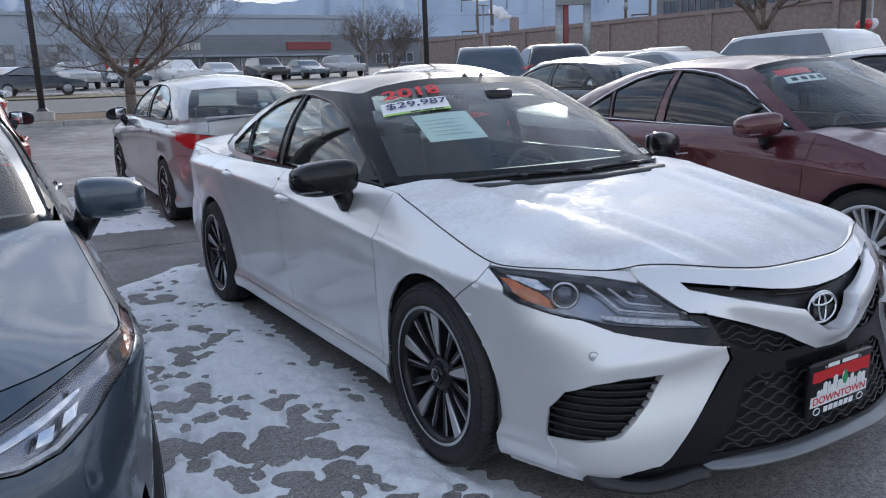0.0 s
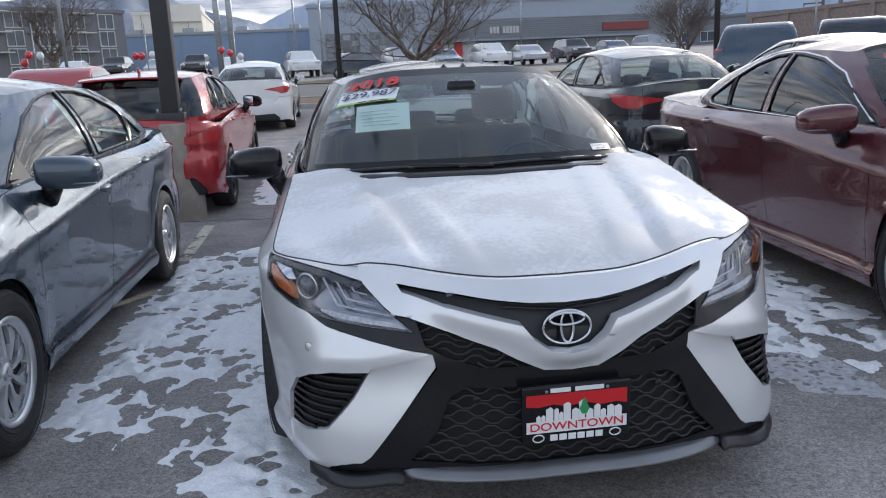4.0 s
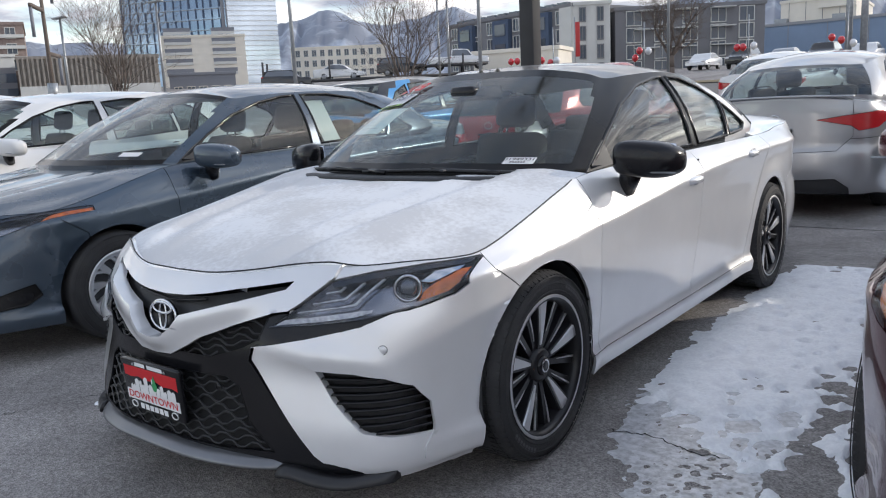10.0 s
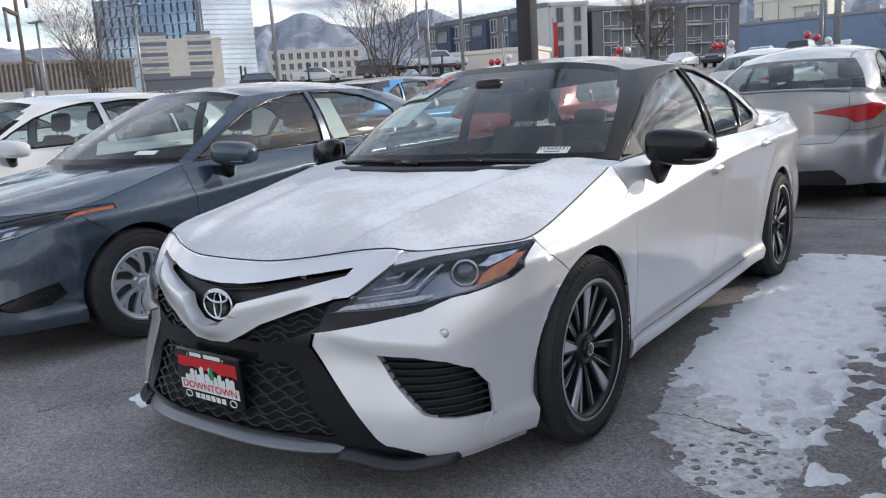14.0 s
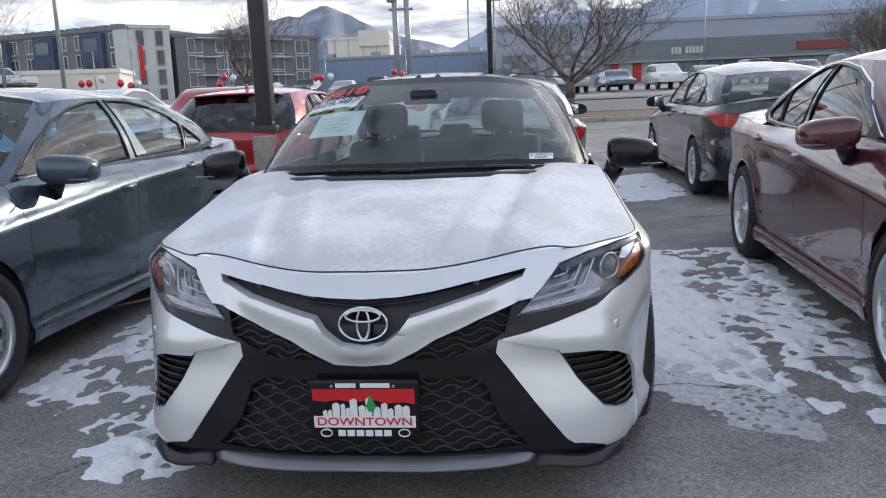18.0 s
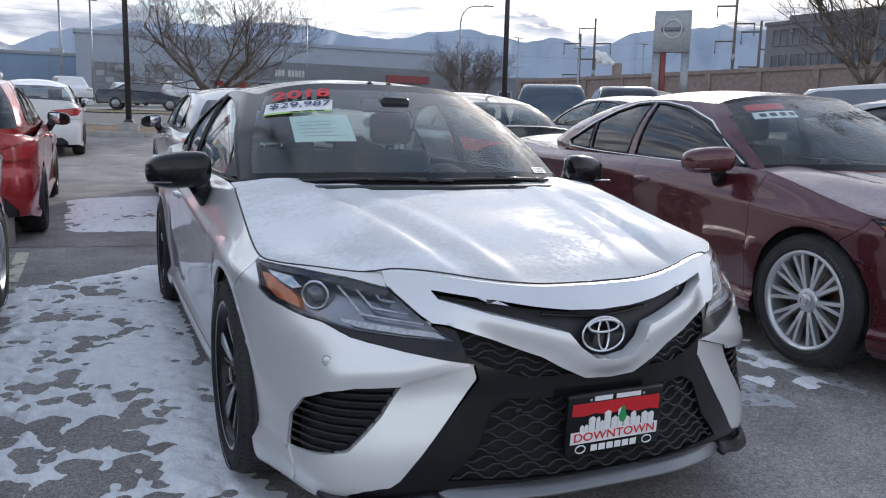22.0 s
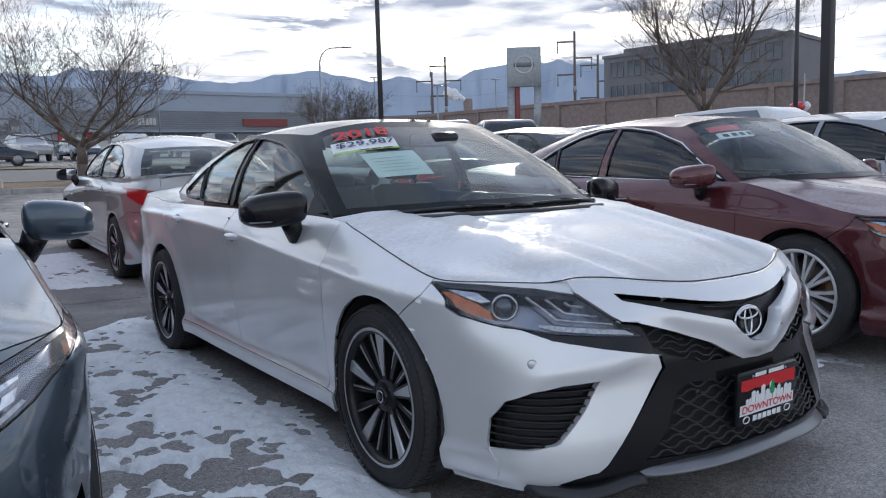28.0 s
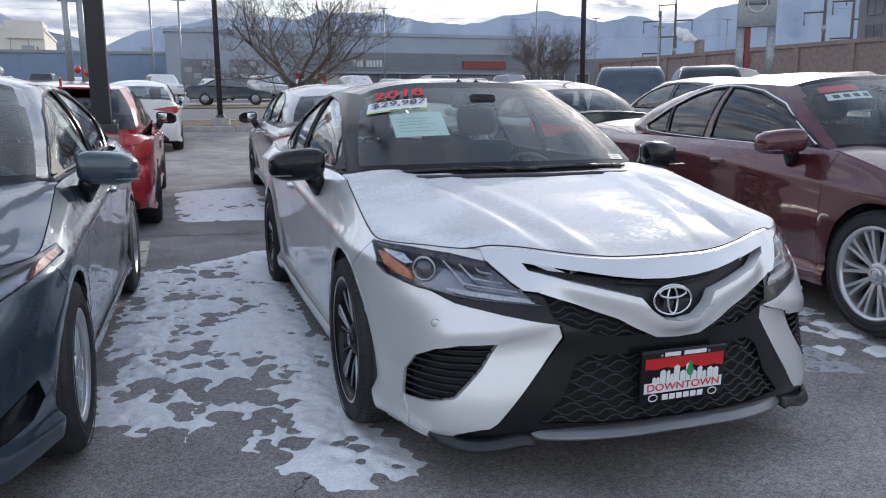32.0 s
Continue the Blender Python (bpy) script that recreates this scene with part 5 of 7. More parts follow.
def screen_patch(sh, x0, x1, w0, w1, lift=-.004, skew=0.0, n=8):
    rows = [[screen_at(sh, x0 + (x1 - x0) * i / n + skew * (j / n), w0 + (w1 - w0) * j / n, lift) for i in range(n + 1)] for j in range(n + 1)]
    return surface(rows)


def screen_text(sh, string, x, w, size, lift=-.0025, bold=0.0, shear=0.0, length=.93):
    bm = text_bm(string, size, bold, shear)
    bmesh.ops.subdivide_edges(bm, edges=[e for e in bm.edges if e.calc_length() > .03], cuts=2)
    for v in bm.verts:
        v.co = screen_at(sh, x + v.co.x, w + v.co.y / length, lift)
    return bm


def bars(rows_, width, height, fill=.8):
    """Plain bars in place of writing: rows of word lengths over a width, height between rows."""
    bm = bmesh.new()
    for r, words in enumerate(rows_):
        x = 0
        for wd, gap_ in words:
            y = -r * height
            vs = [bm.verts.new((x * width, y, 0)), bm.verts.new(((x + wd) * width, y, 0)), bm.verts.new(((x + wd) * width, y + height * fill, 0)), bm.verts.new((x * width, y + height * fill, 0))]
            bm.faces.new(vs)
            x += wd + gap_
    return bm


def strip(points, w, h, up=(0, 0, 1)):
    """A bar of rectangular section along points, w deep along y and h high."""
    bm = bmesh.new()
    prev = None
    for p in points:
        p = Vector(p)
        ring = [bm.verts.new(p + Vector(q)) for q in ((0, -w, -h * .35), (0, w, -h * .5), (0, w, h * .5), (0, -w * .6, h * .5))]
        if prev:
            for k in range(4):
                bm.faces.new((prev[k], prev[(k + 1) % 4], ring[(k + 1) % 4], ring[k]))
        else:
            bm.faces.new(ring)
        prev = ring
    bm.faces.new(prev[::-1])
    bmesh.ops.recalc_face_normals(bm, faces=bm.faces)
    return bm


def blade(points, w, h):
    """A thin spoiler lip: flat sloping face, rounded nose edge, tucked under."""
    bm = bmesh.new()
    prev = None
    sec = ((w, h * .5), (-w * .35, h * .32), (-w * .85, -h * .10), (-w, -h * .30), (-w * .92, -h * .44), (-w * .6, -h * .5), (w, -h * .42))
    for p in points:
        ring = [bm.verts.new(Vector(p) + Vector((0, dy, dz))) for dy, dz in sec]
        if prev:
            for k in range(len(sec)):
                bm.faces.new((prev[k], prev[(k + 1) % len(sec)], ring[(k + 1) % len(sec)], ring[k]))
        else:
            bm.faces.new(ring)
        prev = ring
    bm.faces.new(prev[::-1])
    bmesh.ops.recalc_face_normals(bm, faces=bm.faces)
    return bm


def span(poly, z):
    """Where an outline begins and ends at a height."""
    xs = []
    for k in range(len(poly)):
        (x0, z0), (x1, z1) = poly[k], poly[(k + 1) % len(poly)]
        if (z0 > z) != (z1 > z):
            xs.append(x0 + (x1 - x0) * (z - z0) / (z1 - z0))
    return (min(xs), max(xs)) if len(xs) > 1 else None


def oval(rx, rz, r, n=40):
    return pipe([(rx * math.cos(2 * math.pi * k / n), 0, rz * math.sin(2 * math.pi * k / n)) for k in range(n)], r, 6, True)


def emblem(car, at, s=1.0, tilt=0.0):
    """An oval badge of plain rings."""
    badge = part("badge_plate", lathe([(-.004, .0005), (-.004, .07), (.0, .072), (.004, .07)], 32, "z"), "gloss_black", car)
    badge.matrix_local = pose(*at, 90 + tilt) @ Matrix.Diagonal((s, .70 * s, s, 1))
    for rx, rz, dx, dz in ((.070, .048, 0, 0), (.050, .017, 0, .024), (.018, .044, 0, 0)):
        bm = oval(rx, rz, .0042)
        ob = part("badge_ring", bm, "chrome", car)
        ob.matrix_local = pose(at[0] + dx * s, at[1] - .006, at[2] + dz * s, tilt) @ Matrix.Diagonal((s, s, s, 1))


LAMP = [(.43, .626), (.51, .69), (.572, .753), (.66, .771), (.78, .783), (.84, .786), (.856, .788), (.862, .783), (.867, .75), (.871, .716), (.85, .692), (.79, .667), (.68, .646), (.55, .633)]
FOG = [(.565, .503), (.68, .492), (.745, .470), (.790, .435), (.815, .375), (.822, .285), (.766, .297), (.70, .322), (.62, .415)]
LOWER = [(-.01, .470), (.30, .472), (.345, .445), (.386, .342), (.465, .256), (-.01, .256)]
UPMESH = [(.107, .5306), (.155, .553), (.21, .584), (.29, .612), (.33, .628), (.425, .6577), (.405, .590), (.36, .565), (.25, .530)]
LAMP_INNER = [
    ("amber_reflector", "amber", [(.786, .680), (.838, .700), (.857, .722), (.860, .766), (.842, .764), (.812, .735), (.79, .71)], .010, .02),
    ("light_guide", "led", [(.447, .633), (.56, .642), (.665, .655), (.70, .665), (.70, .676), (.60, .664), (.475, .650)], .008, .012),
    ("light_guide", "led", [(.535, .693), (.625, .706), (.655, .755), (.648, .756), (.618, .712), (.535, .698)], .016, .010),
    ("light_guide", "led", [(.560, .722), (.600, .728), (.615, .752), (.608, .752), (.595, .733), (.562, .727)], .016, .010),
    ("light_guide", "led", [(.500, .668), (.655, .688), (.698, .762), (.690, .762), (.648, .694), (.500, .673)], .016, .010),
    ("lamp_brow", "smoke", [(.565, .749), (.66, .770), (.78, .782), (.858, .787), (.85, .775), (.78, .768), (.67, .754), (.58, .735)], .005, .02),
    ("lamp_shade", "smoke", [(.43, .626), (.55, .633), (.68, .646), (.79, .667), (.775, .672), (.68, .653), (.55, .640), (.44, .634)], .005, .02),
    ("side_reflector", "chrome", [(.80, .735), (.842, .764), (.846, .774), (.79, .766), (.775, .74)], .012, .02),
]
CF = [
    ("headlight", "lens", LAMP, dict(bowl=.05, depth=.03, inner=LAMP_INNER, gap=.001)),
    ("grille_slit", "matt_black", [(-.01, .690), (.10, .694), (.20, .706), (.30, .722), (.465, .746), (.452, .726), (.262, .680), (.135, .648), (.105, .610), (.06, .578), (-.01, .568)], dict(shift=.034, depth=0, centre=True, gap=-.012)),
    ("upper_fascia", "white", [(-.01, 1.2), (-.01, .513), (.08, .518), (.155, .553), (.21, .584), (.29, .612), (.33, .628), (.445, .664), (.482, .668), (.51, .69), (.572, .753), (.60, 1.2)], dict(centre=True, shift=-.010, depth=.05, gap=.001, form=wing_form)),
    ("lamp_trim", "gloss_black", [(.43, .626), (.55, .633), (.68, .646), (.74, .6575), (.68, .628), (.55, .598), (.40, .572)], dict(shift=.006, gap=0, depth=.006)),
    ("fog_vent", "matt_black", FOG, dict(shift=.045, depth=-.034, gap=-.003, form=vent_form)),
    ("lower_grille", "dark_inner", LOWER, dict(centre=True, shift=.03, depth=-.026, gap=-.003)),
    ("upper_mesh", "dark_inner", UPMESH, dict(shift=.03, depth=-.026, gap=-.003)),
    ("bumper_surround", "gloss_black", [(-.01, .513), (.08, .518), (.155, .553), (.21, .584), (.29, .612), (.33, .628), (.445, .664), (.482, .668), (.43, .626), (.40, .572), (.385, .568), (.376, .527), (.487, .374), (.58, .249), (.605, .228), (.66, .214), (.70, .196), (.71, .18), (.71, -1), (-.01, -1)], dict(centre=True, shift=.006, gap=0)),
    ("bumper_wedge", "white", [(.385, .568), (.376, .527), (.487, .374), (.58, .249), (.605, .228), (.66, .214), (.70, .196), (.71, .18), (.71, -1), (.80, -1), (.812, .2), (.822, .285), (.766, .297), (.70, .322), (.62, .415), (.565, .503), (.56, .515)], dict(shift=.004, depth=.02, gap=.0012, form=vent_form)),
]

hero, sh = make_car("sedan_car", pose(0, 0, 0), SEDAN, "white", "pearl white sedan with black roof and black mirrors, frosted bonnet", "parked cars", seam=.0022, fine=6, roof="black_roof", hood="white_frost",
                    wheels="five", front=CF, mirror_mat="gloss_black", frame="pillar_black", rim="black_rim")


def hero_details():
    car = hero
    # honeycomb bars of the grilles
    for poly, sides in ((LOWER, (1,)), (UPMESH, (1, -1))):
        zs = np.arange(.268, .47, .0215) if poly is LOWER else np.arange(.535, .65, .0195)
        for q, z in enumerate(zs):
            sp = span(poly, z)
            if not sp:
                continue
            for sx in sides:
                a, b = (-sp[1], sp[1]) if poly is LOWER else (sp[0] + .004, sp[1] - .004)
                n = max(2, int((b - a) / .022))
                pts = []
                for k in range(n + 1):
                    x = a + (b - a) * k / n
                    zz = z + (.0078 if (k // 2 + q) % 2 else -.0078)
                    pts.append(Vector((x * sx, front_at(sh, x, zz) + .012, zz)))
                part("grille_bar", pipe(pts, .0038, 5), "mesh_black", car)
    # slats of the corner vents
    for z in np.arange(.312, .495, .0235):
        sp = span(FOG, z)
        if sp and sp[1] - sp[0] > .03:
            for sx in (1, -1):
                pts = [(sx * (sp[0] + .005 + (sp[1] - sp[0] - .01) * k / 8), front_at(sh, sp[0] + (sp[1] - sp[0]) * k / 8, z) + .026, z - .008 * k / 8) for k in range(9)]
                part("vent_slat", strip(pts, .013, .007), "gloss_black", car)
    for z in (.705, .672):
        sp = (0, .32 if z > .7 else .18)
        pts = [(x, front_at(sh, x, z) + .024, z + .045 * (abs(x) / .44) ** 1.2 * (1 if z > .7 else 1.2)) for x in np.linspace(-sp[1], sp[1], 25)]
        part("grille_slat", strip(pts, .006, .006), "mesh_black", car)
    # front lips
    pts = [(x, front_at(sh, x, .27) - .012 + .05 * (abs(x) / .5) ** 6, .240 - .022 * (x / .49) ** 2) for x in np.linspace(-.49, .49, 31)]
    part("front_lip", blade(pts, .034, .032), "lip_grey", car, "satin grey front lip")
    for sx in (1, -1):
        pts = [(sx * x, front_at(sh, x, .22) - .010 + .028 * smooth01((x - .68) / .085), .206 - .032 * smooth01((x - .49) / .16)) for x in np.linspace(.488, .765, 14)]
        part("side_lip", blade(pts, .022, .036), "mesh_black", car)
        for (x, z, r) in ((.739, .558, .013), (.27, .437, .010)):
            y = front_at(sh, x, z) + (0 if x > .5 else .008)
            bm = lathe([(0, r), (.0016, r * .92), (.0018, .0005)], 16, "z")
            s = part("parking_sensor", bm, "white" if x > .5 else "gloss_black", car)
            s.matrix_local = Matrix.Translation((sx * x, y, z)) @ Vector((sx * (.75 if x > .5 else .12), -1, .05)).to_track_quat("Z", "Y").to_matrix().to_4x4()
            ring = part("sensor_rim", lathe([(0.0, r * 1.12), (.0014, r * 1.08), (.0008, r)], 16, "z"), "matt_black", s)
        # projector inside each headlamp
        y = front_at(sh, .745, .712)
        bm = bmesh.new()
        bmesh.ops.create_uvsphere(bm, u_segments=20, v_segments=12, radius=.034)
        pr = part("projector", bm, "projector", car)
        pr.location = (sx * .728, y + .052, .714)
        ring = part("projector_ring", oval(.039, .039, .005), "chrome", pr)
        ring.matrix_local = pose(sx * .008, -.012, 0, 0, 0, sx * 38)
        # dark shut line round the bonnet: a black tube for the gap's shade
        E = [p for p in sh.P[-1] if p[1] < .40]
        part("bonnet_seal", pipe([(sx * p[0], p[1] - .004 * (p[0] < .6), p[2] + .0145 - .0155 * smooth01((p[0] - .54) / .09)) for p in E], .0027, 5), "matt_black", car)
    emblem(car, (0, front_at(sh, 0, .63) + .012, .628), 1.0, -6)
    # number plate holder with a plain show plate
    y = front_at(sh, 0, .39) - .018
    plate = part("plate_frame", boxed(-.158, .158, -.008, .012, -.088, .088, .006), "gloss_black", car, "black show plate with red band and white skyline")
    plate.matrix_local = pose(.004, y, .398, 3)
    part("plate_bracket", boxed(-.10, .10, .012, .05, -.05, .05), "matt_black", plate)
    def flat(nm, pts, mt, lift=.0095):
        part(nm, prism(pts, .0008, "y", -lift), mt, plate, smooth=False)
    flat("red_band", [(-.146, .064), (.146, .064), (.146, .018), (.115, .024), (.07, .020), (.03, .030), (-.03, .024), (-.07, .032), (-.11, .026), (-.146, .030)], "red_ink", .0088)
    flat("white_band", [(-.146, -.053), (.146, -.053), (.146, -.018), (-.146, -.018)], "white_ink", .0088)
    rnd = random.Random(4)
    x = -.118
    while x < .12:
        w = rnd.uniform(.010, .022)
        h = -.018 + rnd.uniform(.022, .064) * (1 - abs(x) / .26)
        flat("skyline_block", [(x, -.0185), (x + w, -.0185), (x + w, h), (x + w * .6, h + .006), (x, h)], "white_ink", .0098)
        x += w + rnd.uniform(0, .004)
    flat("tree_mark", [(.014, -.004), (.028, -.004), (.036, .014), (.030, .024), (.028, .034), (.021, .048), (.014, .034), (.012, .024), (.006, .014)], "green_plate", .0105)
    bm = text_bm("DOWNTOWN", .034, .0004)
    for v in bm.verts:
        v.co = Vector((v.co.x * 1.22, -.0100, v.co.y - .0355))
    part("plate_word", bm, "red_ink", plate, smooth=False)
    for rows_, wd, h, ox, oz in ((([(.38, .08), (.54, 0)],), .155, .017, -.0775, .068), (([(.14, .03)] * 6,), .155, .024, -.078, -.079)):
        bm = bars(list(rows_), wd, h)
        for v in bm.verts:
            v.co = Vector((v.co.x + ox, -.0100, v.co.y + oz))
        part("plate_bar", bm, "white_ink", plate, smooth=False)
    for sx in (-1, 1):
        bm = oval(.016, .011, .002, 20)
        ob = part("plate_ring", bm, "white_ink", plate)
        ob.location = (sx * .112, -.0098, -.069)
        part("plate_screw", lathe([(0, .005), (.003, .004), (.003, .0005)], 10, "z"), "satin", plate).matrix_local = pose(sx * .088, -.009, .072, 90)
    # papers behind the windscreen
    red = part("year_sticker", screen_text(sh, "2018", -.425, .845, .125, .012, bold=.0035, shear=.25), "red_ink", car, "red year numerals", smooth=False)
    lab = part("price_label", screen_patch(sh, -.60, -.325, .650, .775, .005, .03), "white_ink", car, "white price label with hand-written price")
    part("label_strip", screen_patch(sh, -.605, -.33, .635, .655, .0075, .008), "green_ink", lab)
    part("price_writing", screen_text(sh, "$29,987", -.45, .722, .078, .011, .0006, .3), "blue_ink", lab, smooth=False)
    for k in range(3):
        part("label_bar", screen_patch(sh, -.50 + .05 * k, -.46 + .05 * k, .640, .650, .009), "black_ink", lab)
    form = part("paper_form", screen_patch(sh, -.525, -.285, .36, .625, -.007, .02), "pale_paper", car, "pale green buyers form taped inside the glass")
    for k in range(5):
        part("form_line", screen_patch(sh, -.49, -.33 - .03 * (k % 2), .41 + .035 * k, .414 + .035 * k, -.004), "satin", form)
    tag = part("stock_label", screen_patch(sh, .50, .605, .075, .128, .003), "white_ink", car, "small white stock label")
    part("stock_number", screen_text(sh, "31949331", .553, .108, .026, .006, .0003), "black_ink", tag, smooth=False)
    for k in range(6):
        part("stock_bar", screen_patch(sh, .525 + .009 * k, .531 + .009 * k, .082, .092, .005), "black_ink", tag)
    # wipers and cowl
    for (a, b, f) in ((.60, -.12, .52), (-.02, -.62, .02)):
        pts = [screen_at(sh, a + (b - a) * k / 14, .004 + .016 * math.sin(math.pi * k / 14), .006) for k in range(15)]
        wp = part("wiper_blade", pipe(pts, .007, 5), "matt_black", car)
        q = screen_at(sh, f, .0, .006)
        mid = screen_at(sh, (a + b) / 2, .024, .012)
        part("wiper_arm", tube(tube(bmesh.new(), q, q.lerp(mid, .3), .012, .011, 6), q.lerp(mid, .3), mid, .010, .006, 6), "gloss_black", wp)
    pts = [screen_at(sh, x, .0, -.012) for x in np.linspace(-.70, .70, 25)]
    part("cowl_panel", strip([p + Vector((0, -.03, -.004)) for p in pts], .07, .016), "matt_black", car)
    # camera pod behind the glass
    part("camera_pod", boxed(-.07, .07, .80, .92, 1.27, 1.33, .02), "gloss_black", car)
    for sx in (1, -1):
        part("washer_nozzle", boxed(sx * .32 - .012, sx * .32 + .012, .20, .225, .985, .995, .004), "matt_black", car)


hero_details()

# ---- neighbours ----
COMPACT = rescaled(SEDAN, 2.70, .945, 1.00, .888, 1.0, wr=.318, arch=.352, track=.765)
COMPACT.pop("zbx")
COMPACT.pop("sculpt")
COMPACT.update(
    green=[(0, .10, .985, 0, .98, 1.40), (.39, .17, .982, .30, 1.0, 1.395), (.63, .33, .972, .48, 1.07, 1.368), (.72, .47, .965, .545, 1.15, 1.345), (.765, .72, .965, .575, 1.32, 1.36), (.775, 1.6, .972, .585, 1.75, 1.372),
           (.77, 2.35, .99, .58, 2.25, 1.36), (.735, 2.98, 1.03, .555, 2.58, 1.325), (.62, 3.16, 1.06, .475, 2.73, 1.315), (.35, 3.27, 1.075, .28, 2.80, 1.33), (0, 3.31, 1.08, 0, 2.83, 1.335)],
    roof=[(.98, 1.40), (1.2, 1.432), (1.6, 1.455), (2.0, 1.452), (2.4, 1.42), (2.83, 1.335)], deck=(3.24, 2.85),
    windows=[("front_side_window", [(.55, .978), (.79, 1.125), (1.02, 1.235), (1.28, 1.31), (1.50, 1.345), (1.62, 1.35), (1.615, .995)]),
             ("rear_side_window", [(1.70, .997), (1.68, 1.352), (1.95, 1.348), (2.20, 1.31), (2.42, 1.235), (2.50, 1.18), (2.42, 1.012)]),
             ("quarter_window", [(2.46, 1.014), (2.54, 1.165), (2.68, 1.09), (2.76, 1.045), (2.70, 1.025)])])
HATCH = variant(COMPACT, yR=3.52, ys1=3.0, zc=[(-1.0, .74), (-.80, .80), (-.6, .86), (-.3, .91), (0, .96), (.35, .99), (.6, 1.0), (2.6, 1.02), (3.2, 1.02), (3.52, 1.0)],
                green=COMPACT["green"][:6] + [(.77, 2.35, .985, .60, 2.2, 1.405), (.75, 2.95, 1.0, .585, 2.62, 1.39), (.66, 3.24, 1.0, .52, 2.84, 1.375), (.36, 3.36, 1.0, .30, 2.94, 1.385), (0, 3.38, 1.0, 0, 2.96, 1.39)],
                roof=[(.98, 1.40), (1.2, 1.43), (1.6, 1.452), (2.1, 1.45), (2.6, 1.425), (2.96, 1.39)], deck=(3.36, 3.1), bl_cols=(7.6, 10.0),
                windows=COMPACT["windows"][:1] + [("rear_side_window", [(1.71, .987), (1.69, 1.337), (1.95, 1.36), (2.30, 1.345), (2.38, 1.02)]), ("quarter_window", [(2.42, 1.02), (2.36, 1.34), (2.62, 1.25), (2.78, 1.10), (2.72, 1.04)])])
TAIL = [
    ("tail_lamp", "red_lens", [(.33, .885), (.55, .915), (.78, .94), (.838, .945), (.840, .87), (.78, .80), (.66, .785), (.60, .83)], dict(shift=-.008, depth=.03)),
    ("boot_face", None, [(-.01, 1.3), (-.01, .60), (.50, .62), (.62, .74), (.60, 1.3)], dict(centre=True)),
    ("rear_diffuser", "matt_black", [(-.01, .36), (.50, .38), (.60, .30), (.66, -1), (-.01, -1)], dict(centre=True, shift=.012, depth=-.012)),
]
HATCH_TAIL = [
    ("tail_lamp", "red_lens", [(.30, .80), (.60, .83), (.78, .89), (.838, .90), (.84, .80), (.78, .74), (.62, .74), (.40, .765)], dict(shift=-.01, depth=.03)),
    ("tailgate_face", None, [(-.01, 1.3), (-.01, .56), (.50, .58), (.60, .70), (.62, 1.3)], dict(centre=True)),
    ("rear_diffuser", "matt_black", [(-.01, .40), (.60, .42), (.70, .30), (.70, -1), (-.01, -1)], dict(centre=True, shift=.012, depth=-.012)),
]
GREY_FRONT = [
    ("headlight", "lens", [(.34, .692), (.46, .722), (.60, .757), (.75, .786), (.86, .802), (.868, .775), (.80, .728), (.72, .683), (.64, .655), (.56, .650), (.48, .668), (.36, .682)],
     dict(bowl=.045, depth=.03, gap=.001, inner=[("amber_reflector", "amber", [(.825, .742), (.845, .755), (.868, .775), (.860, .801), (.838, .797), (.826, .775)], .010, .02),
                                                  ("lamp_brow", "smoke", [(.34, .692), (.46, .722), (.60, .757), (.75, .786), (.86, .802), (.85, .79), (.75, .771), (.60, .742), (.46, .712)], .006, .02),
                                                  ("light_guide", "chrome", [(.40, .688), (.50, .690), (.62, .712), (.70, .735), (.70, .745), (.60, .724), (.50, .703)], .012, .012),
                                                  ("light_guide", "led", [(.50, .672), (.57, .657), (.64, .662), (.71, .688), (.70, .696), (.63, .672), (.57, .668)], .010, .01),
                                                  ("reflector_cup", "chrome", [(.60, .680), (.635, .680), (.645, .706), (.61, .704)], .018, .02),
                                                  ("reflector_cup", "chrome", [(.655, .692), (.69, .698), (.70, .722), (.665, .716)], .018, .02)])),
    ("upper_grille", "gloss_black", [(-.01, .69), (.34, .70), (.36, .668), (-.01, .64)], dict(centre=True, shift=.015, depth=-.015)),
    ("lower_grille", "matt_black", [(-.01, .52), (.46, .50), (.60, .30), (.56, .22), (-.01, .22)], dict(centre=True, shift=.03, depth=-.03)),
    ("fog_vent", "gloss_black", [(.66, .335), (.74, .375), (.815, .425), (.825, .36), (.80, .315), (.74, .305)], dict(shift=.03, depth=-.03)),
]


def tail_of(polys, paint_):
    return [(n, m or paint_, p, o) for n, m, p, o in polys]


def ride(x, y, yaw=0.0):
    """A car's place on the lot: front axle at (x, y), nose towards the aisle when yaw is 0."""
    a = radians(yaw)
    fx, fy = -math.sin(a) * 2.75, math.cos(a) * 2.75
    z0, z1 = ground_z(x, y), ground_z(x + fx, y + fy)
    return pose(x, y, z0, 0, 0, yaw) @ pose(0, 0, 0, math.degrees(math.atan2(z1 - z0, 2.75)))


def away(x, y, a=0.0):
    return ride(x, y, 180 + a)


